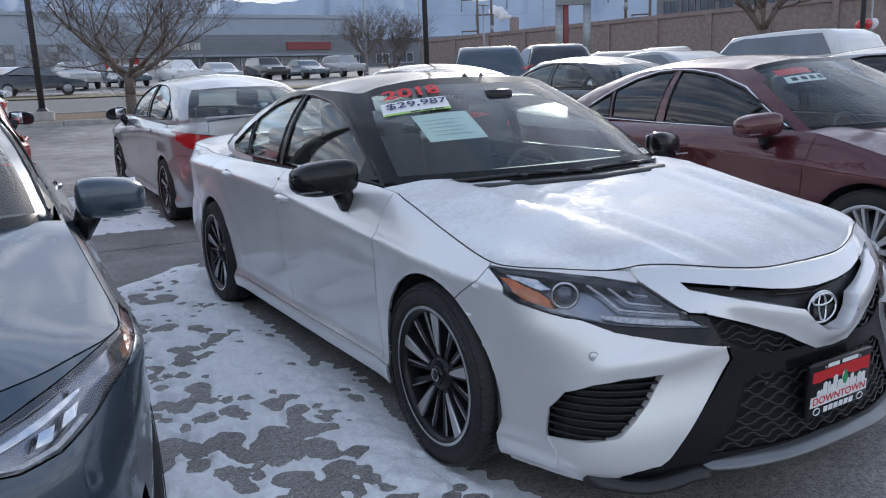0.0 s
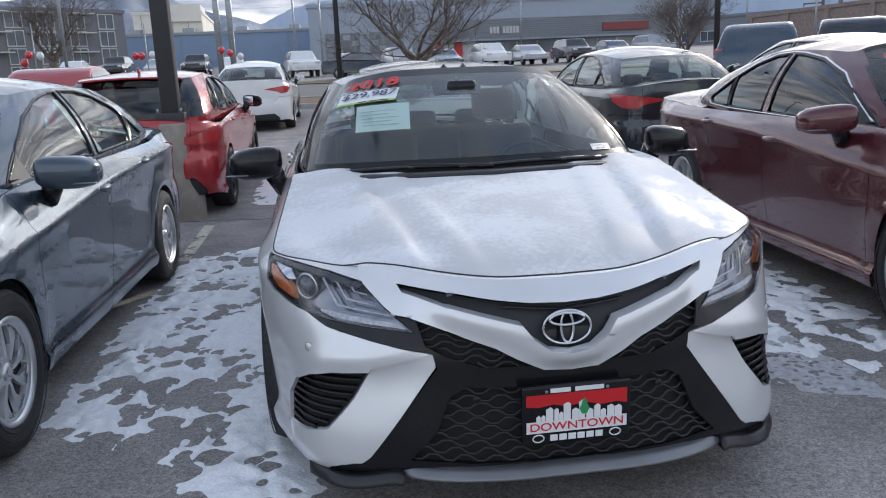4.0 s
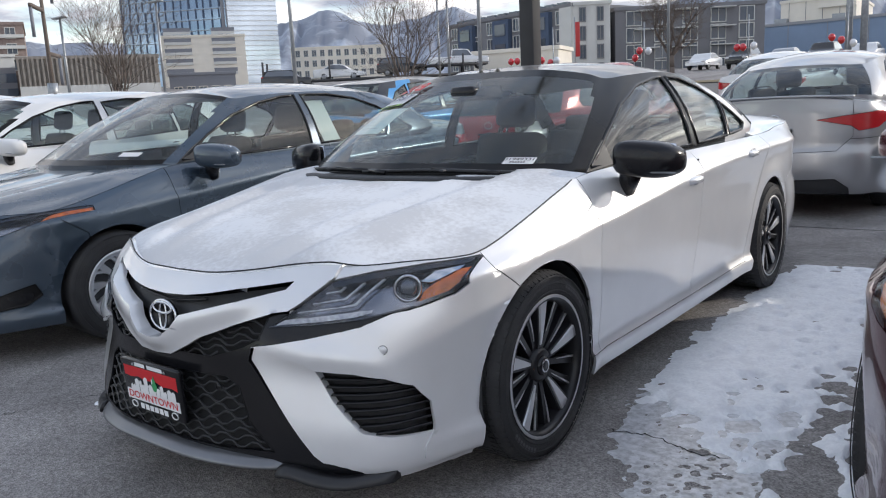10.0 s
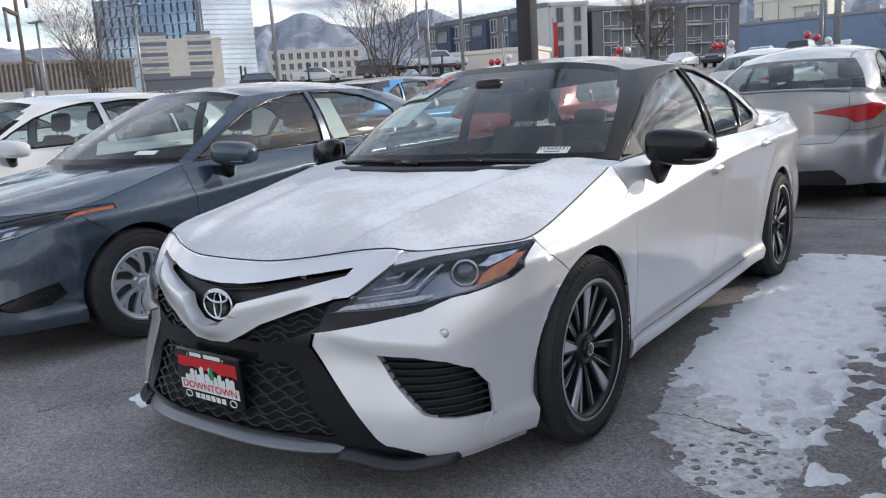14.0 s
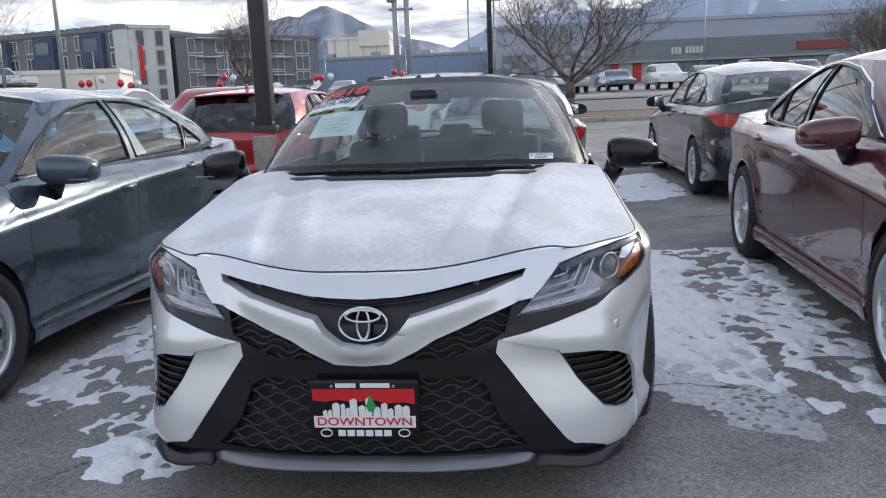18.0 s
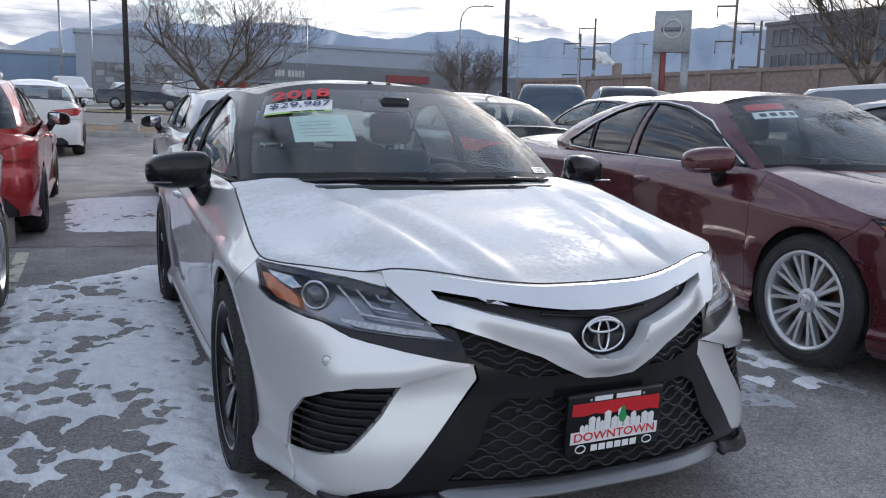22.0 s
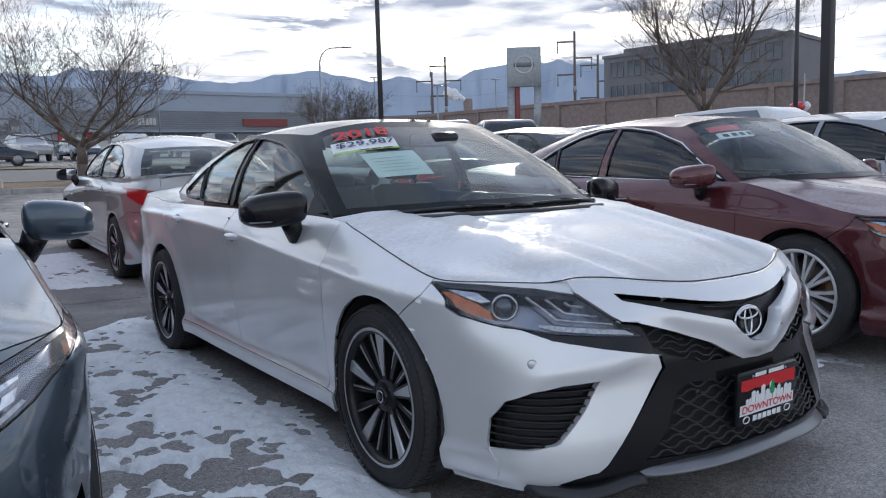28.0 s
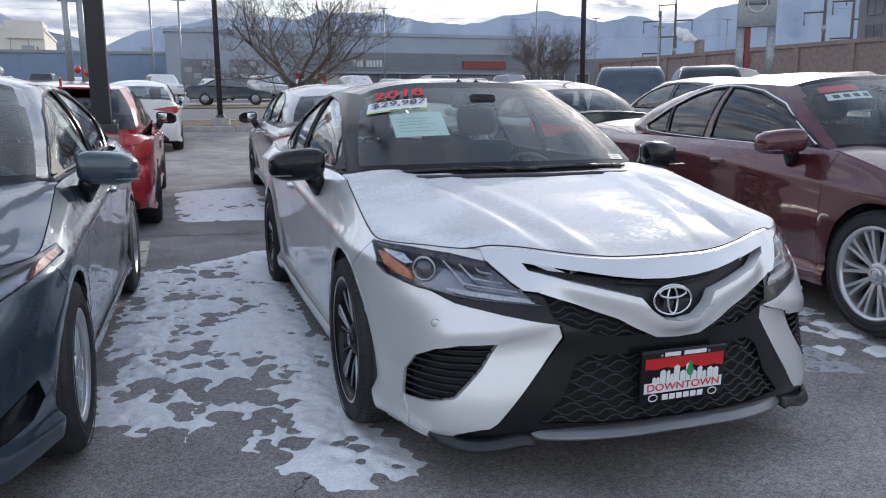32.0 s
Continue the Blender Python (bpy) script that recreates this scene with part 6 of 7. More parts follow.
grey, gsh = make_car("sedan_car", ride(-2.765, .08, -.95), COMPACT, "grey_paint", "slate grey metallic sedan with silver wheel covers", "parked cars", fine=4, front=GREY_FRONT, rear=tail_of(TAIL, "grey_paint"), mirror_mat="grey_paint")
maroon, msh = make_car("sedan_car", ride(2.83, .05, -3.5), variant(SEDAN, sculpt=None), "maroon", "dark red sedan with multi-spoke alloy wheels and chrome window line", "parked cars", fine=4, wheels="multi", hood="maroon_frost", roof="maroon_frost", frame="maroon", glass_="dark_glass", chrome_line=True, front=[CF[0]])
silver, ssh = make_car("sedan_car", away(.33, 8.75), COMPACT, "silver", "silver sedan parked with its tail to the aisle", "parked cars", fine=3, wheels="five", rim="black_rim", rear=tail_of(TAIL, "silver"), mirror_mat="black_paint")
navy, nsh = make_car("sedan_car", away(3.30, 8.85), COMPACT, "navy", "blue-black sedan parked with its tail to the aisle", "parked cars", fine=3, rear=tail_of(TAIL, "navy"))
redh, rsh = make_car("hatchback_car", away(-2.62, 8.45), HATCH, "red_paint", "bright red hatchback parked with its tail to the aisle", "parked cars", fine=3, wheels="multi", rim="black_rim", rear=tail_of(HATCH_TAIL, "red_paint"), privacy="dark_glass", mirror_mat="black_paint")
white_l, wsh = make_car("hatchback_car", ride(-5.55, .1, -1), HATCH, "plain_white", "white hatchback in the front row", "parked cars", fine=3, front=GREY_FRONT)
make_car("sedan_car", ride(-8.4, .0, 0), COMPACT, "plain_white", "white sedan in the front row", "parked cars", fine=2, front=GREY_FRONT[:1])
make_car("sedan_car", ride(5.75, .2, -3), COMPACT, "silver", "silver sedan at the end of the front row", "parked cars", fine=3, front=GREY_FRONT[:1], privacy="dark_glass", glass_="dark_glass")
make_car("hatchback_car", away(-5.5, 8.6), HATCH, "bright_blue", "bright blue hatchback with black roof and mirrors", "parked cars", fine=3, rear=tail_of(HATCH_TAIL, "bright_blue"), roof="black_roof", frame="black_paint", mirror_mat="black_paint")
make_car("sedan_car", away(6.3, 9.0), COMPACT, "black_paint", "black sedan in the second row", "parked cars", fine=2, rear=tail_of(TAIL, "black_paint"))
make_car("sedan_car", away(-2.35, 17.6), COMPACT, "plain_white", "white sedan parked with its tail to the aisle", "parked cars", fine=2, rear=tail_of(TAIL, "plain_white"))


def rear_trim(car, sh_, z=.74):
    """Badge, show plate and exhaust on a tail."""
    yb = sh_.P[:, -1, 1].max()
    p = part("rear_plate", boxed(-.15, .15, 0, .012, -.075, .075, .004), "gloss_black", car)
    p.matrix_local = pose(0, yb - .02, z)
    part("plate_band", boxed(-.14, .14, .012, .0135, .0, .055), "red_ink", p)
    part("plate_bar", boxed(-.10, .10, .012, .0135, -.05, -.03), "white_ink", p)
    part("rear_badge", oval(.05, .035, .005), "chrome", car).location = (0, yb - .01, z + .16)
    part("exhaust_tip", tube(bmesh.new(), (.45, yb - .22, .25), (.45, yb - .06, .24), .03, .03, 12), "chrome", car)


for c_, s_ in ((silver, ssh), (navy, nsh), (redh, rsh)):
    rear_trim(c_, s_)
# boot spoiler of the silver sedan
part("boot_spoiler", strip([(x, ssh.P[-1, -1, 1] - .05 - .10 * (x / .6) ** 2, ssh.P[-1, -1, 2] + .012 - .02 * (x / .6) ** 2) for x in np.linspace(-.6, .6, 17)], .05, .016), "silver", silver)
part("roof_spoiler", strip([(x, 2.98 - .05 * (x / .5) ** 2, 1.39 - .02 * (x / .5) ** 2) for x in np.linspace(-.5, .5, 13)], .09, .02), "red_paint", redh)
bm = prism([(-.03, 0), (.05, 0), (.045, .05), (.02, .06)], .02, "x", -.01)
part("roof_fin", bm, "red_paint", redh).location = (0, 2.55, 1.43)
# papers in the neighbours' windows
for car_, sh_ in ((grey, gsh), (maroon, msh)):
    lab = part("price_label", screen_patch(sh_, -.54, -.30, .66, .76, -.005, .03), "white_ink", car_)
    part("red_strip", screen_patch(sh_, -.52, -.30, .79, .88, -.005, .02), "red_ink", lab)
    for k in range(4):
        part("label_bar", screen_patch(sh_, -.50 + .055 * k, -.465 + .055 * k, .685, .735, -.003, .01), "black_ink", lab)
    part("stock_label", screen_patch(sh_, .47, .575, .10, .15, .003), "white_ink", car_)
for sx in (1,):
    x0 = .74
    bm = surface([[(sx * (x0 - .19 * j / 6) - .012, 1.78 + .17 * i / 2, .985 + .32 * j / 6) for i in range(3)] for j in range(7)])
    part("window_paper", bm, "paper", grey, "white paper form hung inside the rear window")


# ---- posts and lamps ----
def post_on_pier(x, y, label):
    g = ground_z(x, y)
    t = thing("light_post", pose(x, y, g), label, "post", "light posts")
    part("concrete_pier", lathe([(-.2, .235), (.93, .225), (.955, .21), (.955, .0005)], 32, "z"), "concrete", t)
    part("base_plate", boxed(-.14, .14, -.14, .14, .955, 1.06, .01), "post_paint", t)
    part("post", boxed(-.082, .082, -.082, .082, 1.06, 8.0, .008), "post_paint", t)
    for a in (-1, 1):
        for b in (-1, 1):
            part("anchor_bolt", tube(bmesh.new(), (a * .11, b * .11, 1.06), (a * .11, b * .11, 1.10), .012, .012), "galv", t)
    arm = part("lamp_arm", boxed(-.03, .03, -.9, .9, 7.9, 7.96), "post_paint", t)
    for s in (-1, 1):
        part("lamp_head", boxed(-.16, .16, s * .9 - .3, s * .9 + .3, 7.88, 7.98, .03), "post_paint", arm)


post_on_pier(-2.2, 5.15, "dark square light post on a round concrete pier")
post_on_pier(10.7, 4.9, "dark square light post on a round concrete pier")


def street_post(x, y, h, r=.07, mat_="post_paint", head="flat", base=True, label="dark slim light post on a low concrete base", lean=0.0):
    g = ground_z(x, y)
    t = thing("street_lamp", pose(x, y, g, 0, lean, 0), label, "street lamp", "street lamps")
    if base:
        part("concrete_base", lathe([(-.1, .30), (.30, .29), (.33, .26), (.33, .0005)], 20, "z"), "kerb", t)
    part("pole", tube(bmesh.new(), (0, 0, 0), (0, 0, h), r, r * .75, 10), mat_, t)
    part("pole_collar", lathe([(.33, r * 2), (.42, r * 1.3)], 12, "z"), mat_, t)
    if head == "flat":
        arm = part("lamp_arm", boxed(-.03, .03, -.05, .05, h, h + .06), mat_, t)
        part("lamp_head", boxed(-.5, .5, -.14, .14, h + .05, h + .13, .03), mat_, arm)
    elif head == "curved":
        pts = [(1.2 * (1 - math.cos(a)), 0, h + 1.3 * math.sin(a)) for a in [math.pi / 2 * k / 8 for k in range(9)]] + [(2.2, 0, h + 1.4)]
        bm = bmesh.new()
        for a, b in zip(pts, pts[1:]):
            tube(bm, a, b, r * .6, r * .6, 6)
        arm = part("lamp_arm", bm, mat_, t)
        part("lamp_head", boxed(1.9, 2.7, -.12, .12, h + 1.36, h + 1.46, .04), mat_, arm)
    return t


street_post(-.35, 22.0, 9.0, .085)
street_post(12.4, 22.8, 9.5, .10)
street_post(25.1, 14.2, 8.0, .09, head="curved")
street_post(24.0, 51.6, 6.6, .09, "galv", "curved", False, "grey curved street lamp by the road")
for (x, y, h, hd) in ((-33.4, 16.4, 4.3, "flat"), (-33.0, 21.1, 5.2, "flat"), (-20.1, 18.1, 8, "flat"), (-14.8, 22.6, 8.5, "flat"), (-12.4, 35.1, 9, "flat"), (-24, 33, 6, "flat"), (-30, 40, 6, "flat")):
    street_post(x, y, h, .075, "galv", hd, False, "pale galvanised lot lamp post")
for (x, y, h) in ((18.5, 76.0, 8.2), (-3.2, 60, 7.5), (-1.2, 60, 7.0), (49, 62, 6.5), (42, 75, 7.5), (33.5, 50, 5.0)):
    street_post(x, y, h, .09, "galv", "flat", False, "slim grey lot lamp far behind")


def twin_pole(x, y):
    g = ground_z(x, y)
    t = thing("sign_mast", pose(x, y, g), "twin white steel mast with a boxed sign on top", "sign mast")
    for d in (-.45, .45):
        part("mast", tube(bmesh.new(), (d, 0, 0), (d, 0, 8.6), .22, .22, 12), "galv", t)
    for z in (6.4, 7.2, 8.0):
        part("cross_bar", boxed(-.9, .9, -.1, .1, z, z + .15), "galv", t)
    part("camera_box", boxed(-1.0, -.4, -.3, .3, 7.0, 7.5, .08), "dark_panel", t)
    b = part("sign_box", boxed(-1.1, 1.3, -.2, .2, 8.3, 10.3, .05), "white_render", t)
    part("sign_panel", boxed(-1.0, 1.2, -.22, -.2, 8.4, 9.4), "red_sign", b)


twin_pole(-8.0, 56.5)


def utility_pole(x, y, h, girth=.24):
    t = thing("utility_pole", pose(x, y, ground_z(x, y), 0, 0, -40), "wooden utility pole with cross arms", "utility pole", "utility poles")
    part("pole", tube(bmesh.new(), (0, 0, 0), (0, 0, h), girth, girth * .67, 8), "bark", t)
    for z, s in ((h - 1.6, -1), (h - 4.0, 1), (h - 6.4, -1)):
        arm = part("cross_arm", boxed(min(0, s * 2.6), max(0, s * 2.6), -.08, .08, z, z + .2), "bark", t)
        part("insulator", tube(bmesh.new(), (s * 2.5, 0, z), (s * 2.5, 0, z - 1.6), .09, .09, 6), "dark_panel", arm)
    part("transformer", lathe([(h - 9, .0005), (h - 9, .3), (h - 8, .3), (h - 8, .0005)], 12, "z"), "galv", t)


utility_pole(81.4, 83.7, 15.5)
utility_pole(72.2, 104.3, 13.5)
utility_pole(84.5, 82.0, 12.0)
utility_pole(69.5, 104.3, 11.0)
utility_pole(-44, 21.0, 9.5, .13)
bm = bmesh.new()
for dz in (17.4, 15.0, 12.6):
    a, b = Vector((-120, 140, dz + 4)), Vector((72.2, 104.3, dz))
    for p, q in ((a, b), (b, Vector((81.4, 83.7, dz + 2))), (Vector((81.4, 83.7, dz + 2)), Vector((140, 10, dz + 4)))):
        pts = [p.lerp(q, k / 10) - Vector((0, 0, 4 * .25 * (1 - (2 * k / 10 - 1) ** 2))) for k in range(11)]
        for u, v in zip(pts, pts[1:]):
            tube(bm, u, v, .014, .014, 3)
tagged(new("power_lines", to_mesh("power_lines", bm, "dark_panel")), "thin dark overhead power lines", "power lines", kind="stuff")


# ---- trees ----
def bare_tree(x, y, height, spread, seed, trunk=1.6, thick=.17, upright=0.5, label="leafless winter tree with dense fine twigs", depth=6, stems=1, limbs=5):
    rnd = random.Random(seed)
    g = ground_z(x, y)
    t = thing("tree", pose(x, y, g), label, "tree", "bare trees")
    tb, cb = bmesh.new(), bmesh.new()
    top = height - trunk

    def grow(p, d, length, r, level):
        segs = 3 if level < 3 else 2
        q = p
        for k in range(segs):
            dd = (d + Vector((rnd.uniform(-1, 1), rnd.uniform(-1, 1), rnd.uniform(-.5, .9))) * (.20 if level < 3 else .34)).normalized()
            n = q + dd * length / segs
            r1 = r * (1 - .22 * (k + 1) / segs)
            tube(tb if level < 3 else cb, q, n, r, r1, 6 if level < 2 else (4 if level < 4 else 3))
            q, d, r = n, dd, r1
            if level >= 1 and level < depth and rnd.random() < (.9 if level < 5 else .55):
                side = Vector((rnd.uniform(-1, 1), rnd.uniform(-1, 1), rnd.uniform(-.35, .8))).normalized()
                grow(q, (d * .55 + side * .75).normalized(), length * rnd.uniform(.5, .72), max(.0042, r * .55), level + 1)
        if level < depth:
            for k in range(2 if level < 5 else 1):
                side = Vector((rnd.uniform(-1, 1), rnd.uniform(-1, 1), rnd.uniform(-.3, .6))).normalized()
                grow(q, (d * .8 + side * .6).normalized(), length * rnd.uniform(.6, .82), max(.0048, r * .68), level + 1)
    for s in range(stems):
        a = 2 * math.pi * s / max(1, stems)
        lean = Vector((math.cos(a), math.sin(a), 0)) * (.18 if stems > 1 else 0)
        base = Vector((0, 0, 0)) + lean * .6
        tip = Vector((lean.x * trunk * 1.6, lean.y * trunk * 1.6, trunk))
        tube(tb, base - Vector((0, 0, .2)), base.lerp(tip, .5), thick * 1.25, thick, 8)
        tube(tb, base.lerp(tip, .5), tip, thick, thick * .92, 8)
        n = limbs if stems == 1 else 3
        for k in range(n):
            w = 2 * math.pi * (k + rnd.uniform(-.25, .25)) / n + s
            out = spread / max(.5, top)
            d = Vector((math.cos(w) * out, math.sin(w) * out, upright + rnd.uniform(-.1, .35))).normalized()
            grow(tip - Vector((0, 0, .25 * rnd.random())), d, (spread * .5 + top * .5) * .40 * rnd.uniform(.8, 1.15), thick * .44, 1)
    part("trunk", tb, "bark", t)
    part("crown", cb, "bark", t)
    return t


bare_tree(2.2, 23.2, 5.8, 4.7, 11, 1.3, .15, .5, "wide leafless street tree in the mulch bed", limbs=7)
bare_tree(13.5, 27.5, 4.4, 2.4, 12, 1.0, .10, .8, "small leafless tree beside the street")
bare_tree(31.3, 22.9, 11.5, 7.2, 13, 2.0, .24, .95, "tall leafless tree behind the far cars", limbs=8)
bare_tree(-16.5, 46.0, 7.5, 5.0, 14, 1.5, .24, .7, "broad leafless tree in front of the flats")
bare_tree(-20.6, 25.0, 8.6, 4.6, 15, .5, .075, 1.5, "leafless many-stemmed tree by the lot", depth=4, stems=5)
bare_tree(-30.2, 17.0, 8.8, 4.0, 16, .5, .07, 1.7, "leafless many-stemmed tree by the lot", depth=4, stems=5)
bare_tree(27.0, 58.0, 6.5, 3.6, 17, 1.6, .18, .7, "leafless tree in front of the showroom")


# ---- far buildings ----
def building(name, p0, p1, depth, zt, material, label, rows=0, cols=0, z0=None, sill=.9, wh=1.4, ww=.55, glass_mat="window_glass", frame_mat="white_render", parapet=None, kind="building", margin=.03, skip=None, balcony=()):
    """A block on a footprint: p0 and p1 are the ends of the face towards the lot. Windows are set in frames, one by one."""
    a, b = Vector((*p0, 0)), Vector((*p1, 0))
    L = (b - a).length
    zt += .0135 * a.length
    base = min(ground_z(*p0), ground_z(*p1)) - .6
    ang = math.degrees(math.atan2(b.y - a.y, b.x - a.x))
    t = thing(name, pose(a.x, a.y, base, 0, 0, ang), label, kind)
    H = zt - base
    part("wall", boxed(0, L, 0, depth, 0, H), material, t, smooth=False)
    part("roof", boxed(-.15, L + .15, -.15, depth + .15, H, H + .35), parapet or material, t, smooth=False)
    if rows:
        zb = (z0 - base) if z0 is not None else 1.0
        fh = (H - zb) / rows
        bw = L * (1 - 2 * margin) / cols
        for r in range(rows):
            for c in range(cols):
                if skip and skip(r, c):
                    continue
                cx, cz = L * margin + bw * (c + .5), zb + fh * (r + .5)
                w, h = bw * ww, min(wh, fh * .8)
                fm = bmesh.new()
                for q in ((-w / 2 - .08, -w / 2, -h / 2, h / 2), (w / 2, w / 2 + .08, -h / 2, h / 2), (-w / 2 - .08, w / 2 + .08, h / 2, h / 2 + .08), (-w / 2 - .08, w / 2 + .08, -h / 2 - .1, -h / 2), (-.03, .03, -h / 2, h / 2)):
                    box(fm, q[0], q[1], -.14, 0.0, q[2], q[3])
                wf = part("window", fm, frame_mat, t, smooth=False)
                wf.location = (cx, 0, cz)
                part("pane", boxed(-w / 2, w / 2, -.05, -.01, -h / 2, h / 2), glass_mat, wf, smooth=False)
    return t, L, H, base


# showroom across the street
dl, L, H, base = building("car_showroom", (-2.6, 82), (37.0, 81.0), 30, 8.35, "dealer_wall", "long grey-blue car showroom with louvred canopy and glass front", kind="showroom")
for k in range(9):
    part("louvre_slat", boxed(12.5, 39.7, -1.3, -1.15, H - 1.9 - .22 * k, H - 1.82 - .22 * k), "louvre", dl, smooth=False)
part("fascia", boxed(12.3, 39.8, -1.1, 0, H - 4.0, H - 1.7), "dealer_wall", dl, smooth=False)
part("red_canopy", boxed(31, 36, -1.5, -1.0, H - 3.4, H - 2.6), "dull_red", dl, smooth=False)
for k in range(12):
    x = 13.2 + 2.2 * k
    f = part("shop_window", boxed(x, x + 2.05, -.12, .02, 1.0, H - 4.1), "shop_glass", dl, smooth=False)
    part("mullion", boxed(x + 2.03, x + 2.17, -.25, .02, .8, H - 4.0), "galv", f, smooth=False)
for x in (12.9, 15.2):
    part("red_pier", boxed(x, x + .75, -.5, .1, .6, H - 4.0), "red_sign", dl, smooth=False)
    part("glass_door", boxed(x + .8, x + 2.2, -.2, .1, .6, 3.6), "white_render", dl, smooth=False)
for x in (1.6, 6.2):
    gd = part("garage_door", boxed(x, x + 3.6, -.1, .05, .6, 3.9), "dark_panel", dl, smooth=False)
    for r in range(5):
        for c in range(4):
            part("door_pane", boxed(x + .12 + .87 * c, x + .87 + .87 * c, -.15, -.09, .8 + .6 * r, 1.3 + .6 * r), "shop_glass" if (r + c) % 3 else "galv", gd, smooth=False)
bm = bars([[(.045, .015)] * 3 + [(.0, .05)] + [(.045, .015)] * 5], 6.0, .75, .9)
for v in bm.verts:
    v.co = Vector((v.co.x + 18.8, -1.36, v.co.y + H - 3.3))
part("sign_letter_bar", bm, "white_render", dl, smooth=False)
part("roof_plant", boxed(3, 5, 8, 10, H + .3, H + 1.4), "galv", dl, smooth=False)

bl, L, H, base = building("warehouse", (-31.0, 106.0), (-2.0, 105.0), 30, 7.35, "blue_wall", "long pale blue windowless hall", parapet="louvre", kind="warehouse")
for k in range(4):
    part("roof_unit", boxed(4 + 7 * k, 5.5 + 7 * k, 3, 5, H + .3, H + 1.1), "galv", bl, smooth=False)
for k in range(6):
    part("wall_joint", boxed(4.6 * k + 2, 4.6 * k + 2.08, -.05, .02, 0, H), "louvre", bl, smooth=False)

# flats: wings with white end walls and dark blue bays
ap, L, H, base = building("apartment_block", (-59.2, 80.0), (-37.9, 73.7), 14, 9.2, "grey_render", "four-storey grey flats with dark blue bays", 4, 9, 3.0, wh=1.3, ww=.42, kind="apartment block")
for k in range(3):
    bay = part("blue_bay", boxed(3.2 + 6.6 * k, 6.0 + 6.6 * k, -.6, .1, H - 4.6, H - .2), "blue_render", ap, smooth=False)
    for q in (0, 1):
        part("bay_window", boxed(3.7 + 6.6 * k, 5.5 + 6.6 * k, -.68, -.55, H - 4.2 + 2.2 * q, H - 2.9 + 2.2 * q), "window_glass", bay, smooth=False)
part("white_pier", boxed(L - 1.7, L + .02, -.25, .1, 0, H), "white_render", ap, smooth=False)
for k in range(10):
    part("solar_panel", boxed(2 * k + 1, 2 * k + 2.4, 1, 3, H + .35, H + .75), "window_glass", ap, smooth=False)
building("apartment_block", (-37.9, 73.7), (-34.6, 75.8), 16, 9.5, "white_render", "white end wall of the flats with small windows", 4, 2, 3.0, wh=1.3, ww=.3, frame_mat="grey_render", kind="apartment block")
ap2, L, H, base = building("apartment_block", (-34.6, 77.0), (-22.0, 86.6), 14, 8.8, "grey_render", "further wing of the flats with balconies", 4, 5, 3.0, wh=1.5, ww=.5, kind="apartment block")
for k in range(3):
    for r in range(3):
        part("balcony", boxed(2 + 4 * k, 4.4 + 4 * k, -1.2, 0, 2.9 + 1.9 * r, 3.0 + 1.9 * r), "white_render", ap2, smooth=False)
cr, L, H, base = building("cinema_hall", (-26.4, 110), (-17.5, 110.5), 18, 10.4, "cream", "cream windowless hall with a stepped roof", kind="hall")
part("stair_tower", boxed(4.6, 8.9, -.5, 6, H - 1, H + 1.2), "cream", cr, smooth=False)
for k in range(4):
    part("wall_joint", boxed(2 * k + 1, 2 * k + 1.06, -.04, .02, 0, H), "grey_render", cr, smooth=False)

# glass towers, car park, ribbed block and hotel to the west
gt, L, H, base = building("glass_tower", (-161, 97), (-139.5, 108.5), 30, 24.5, "tower_glass", "blue glass office block with dark mullions", kind="office tower")
rnd = random.Random(7)
for r in range(7):
    for c in range(14):
        x, w = L * c / 14 + rnd.uniform(0, .5), rnd.uniform(.7, 1.3)
        part("dark_panel", boxed(x, x + w * .35, -.12, 0, H * .32 + r * 2.2, H * .32 + r * 2.2 + 2.0), "blue_render", gt, smooth=False)
for r in range(9):
    part("floor_band", boxed(0, L, -.16, 0, H * .3 + r * 2.2, H * .3 + r * 2.2 + .12), "galv", gt, smooth=False)
gt2, L2, H2, base2 = building("glass_tower", (-139.8, 109), (-134.5, 118.5), 20, 34, "tower_glass_pale", "tall pale mirror-glass tower", kind="office tower")
for r in range(30):
    part("floor_band", boxed(-.05, L2, -.14, 0, 3 + r * 1.05, 3.12 + r * 1.05), "white_render", gt2, smooth=False)
part("dark_edge", boxed(-1.2, .1, -.4, 3, 0, H2 + 1), "dark_panel", gt2, smooth=False)
pk, L, H, base = building("car_park", (-114.6, 75.3), (-106.5, 86.2), 16, 12.2, "cream", "cream multi-storey car park with open decks", kind="car park")
for r in range(5):
    for (a, b) in ((.6, 4.9), (8.2, 12.0)):
        d = part("deck_opening", boxed(a, b, -.12, .05, 2.6 + 1.65 * r, 3.55 + 1.65 * r), "dark_panel", pk, smooth=False)
        part("deck_rail", boxed(a, b, -.22, -.1, 2.5 + 1.65 * r, 2.95 + 1.65 * r), "white_render", d, smooth=False)
building("low_shop", (-95.9, 63.7), (-90.6, 71.0), 10, 5.3, "dark_panel", "low dark shop with a cream stair block", 1, 5, 2.6, wh=1.0, ww=.6, frame_mat="cream", kind="shop")
rb, L, H, base = building("ribbed_block", (-88.6, 39.8), (-81.4, 52.7), 16, 6.9, "fence", "long windowless block with grey concrete ribs", kind="building")
for k in range(30):
    part("rib", boxed(L * k / 30, L * k / 30 + .2, -.35, .05, 1.6, H + .1), "fence", rb, smooth=False)
part("white_base", boxed(0, L, -.4, .05, 0, 1.7), "white_render", rb, smooth=False)
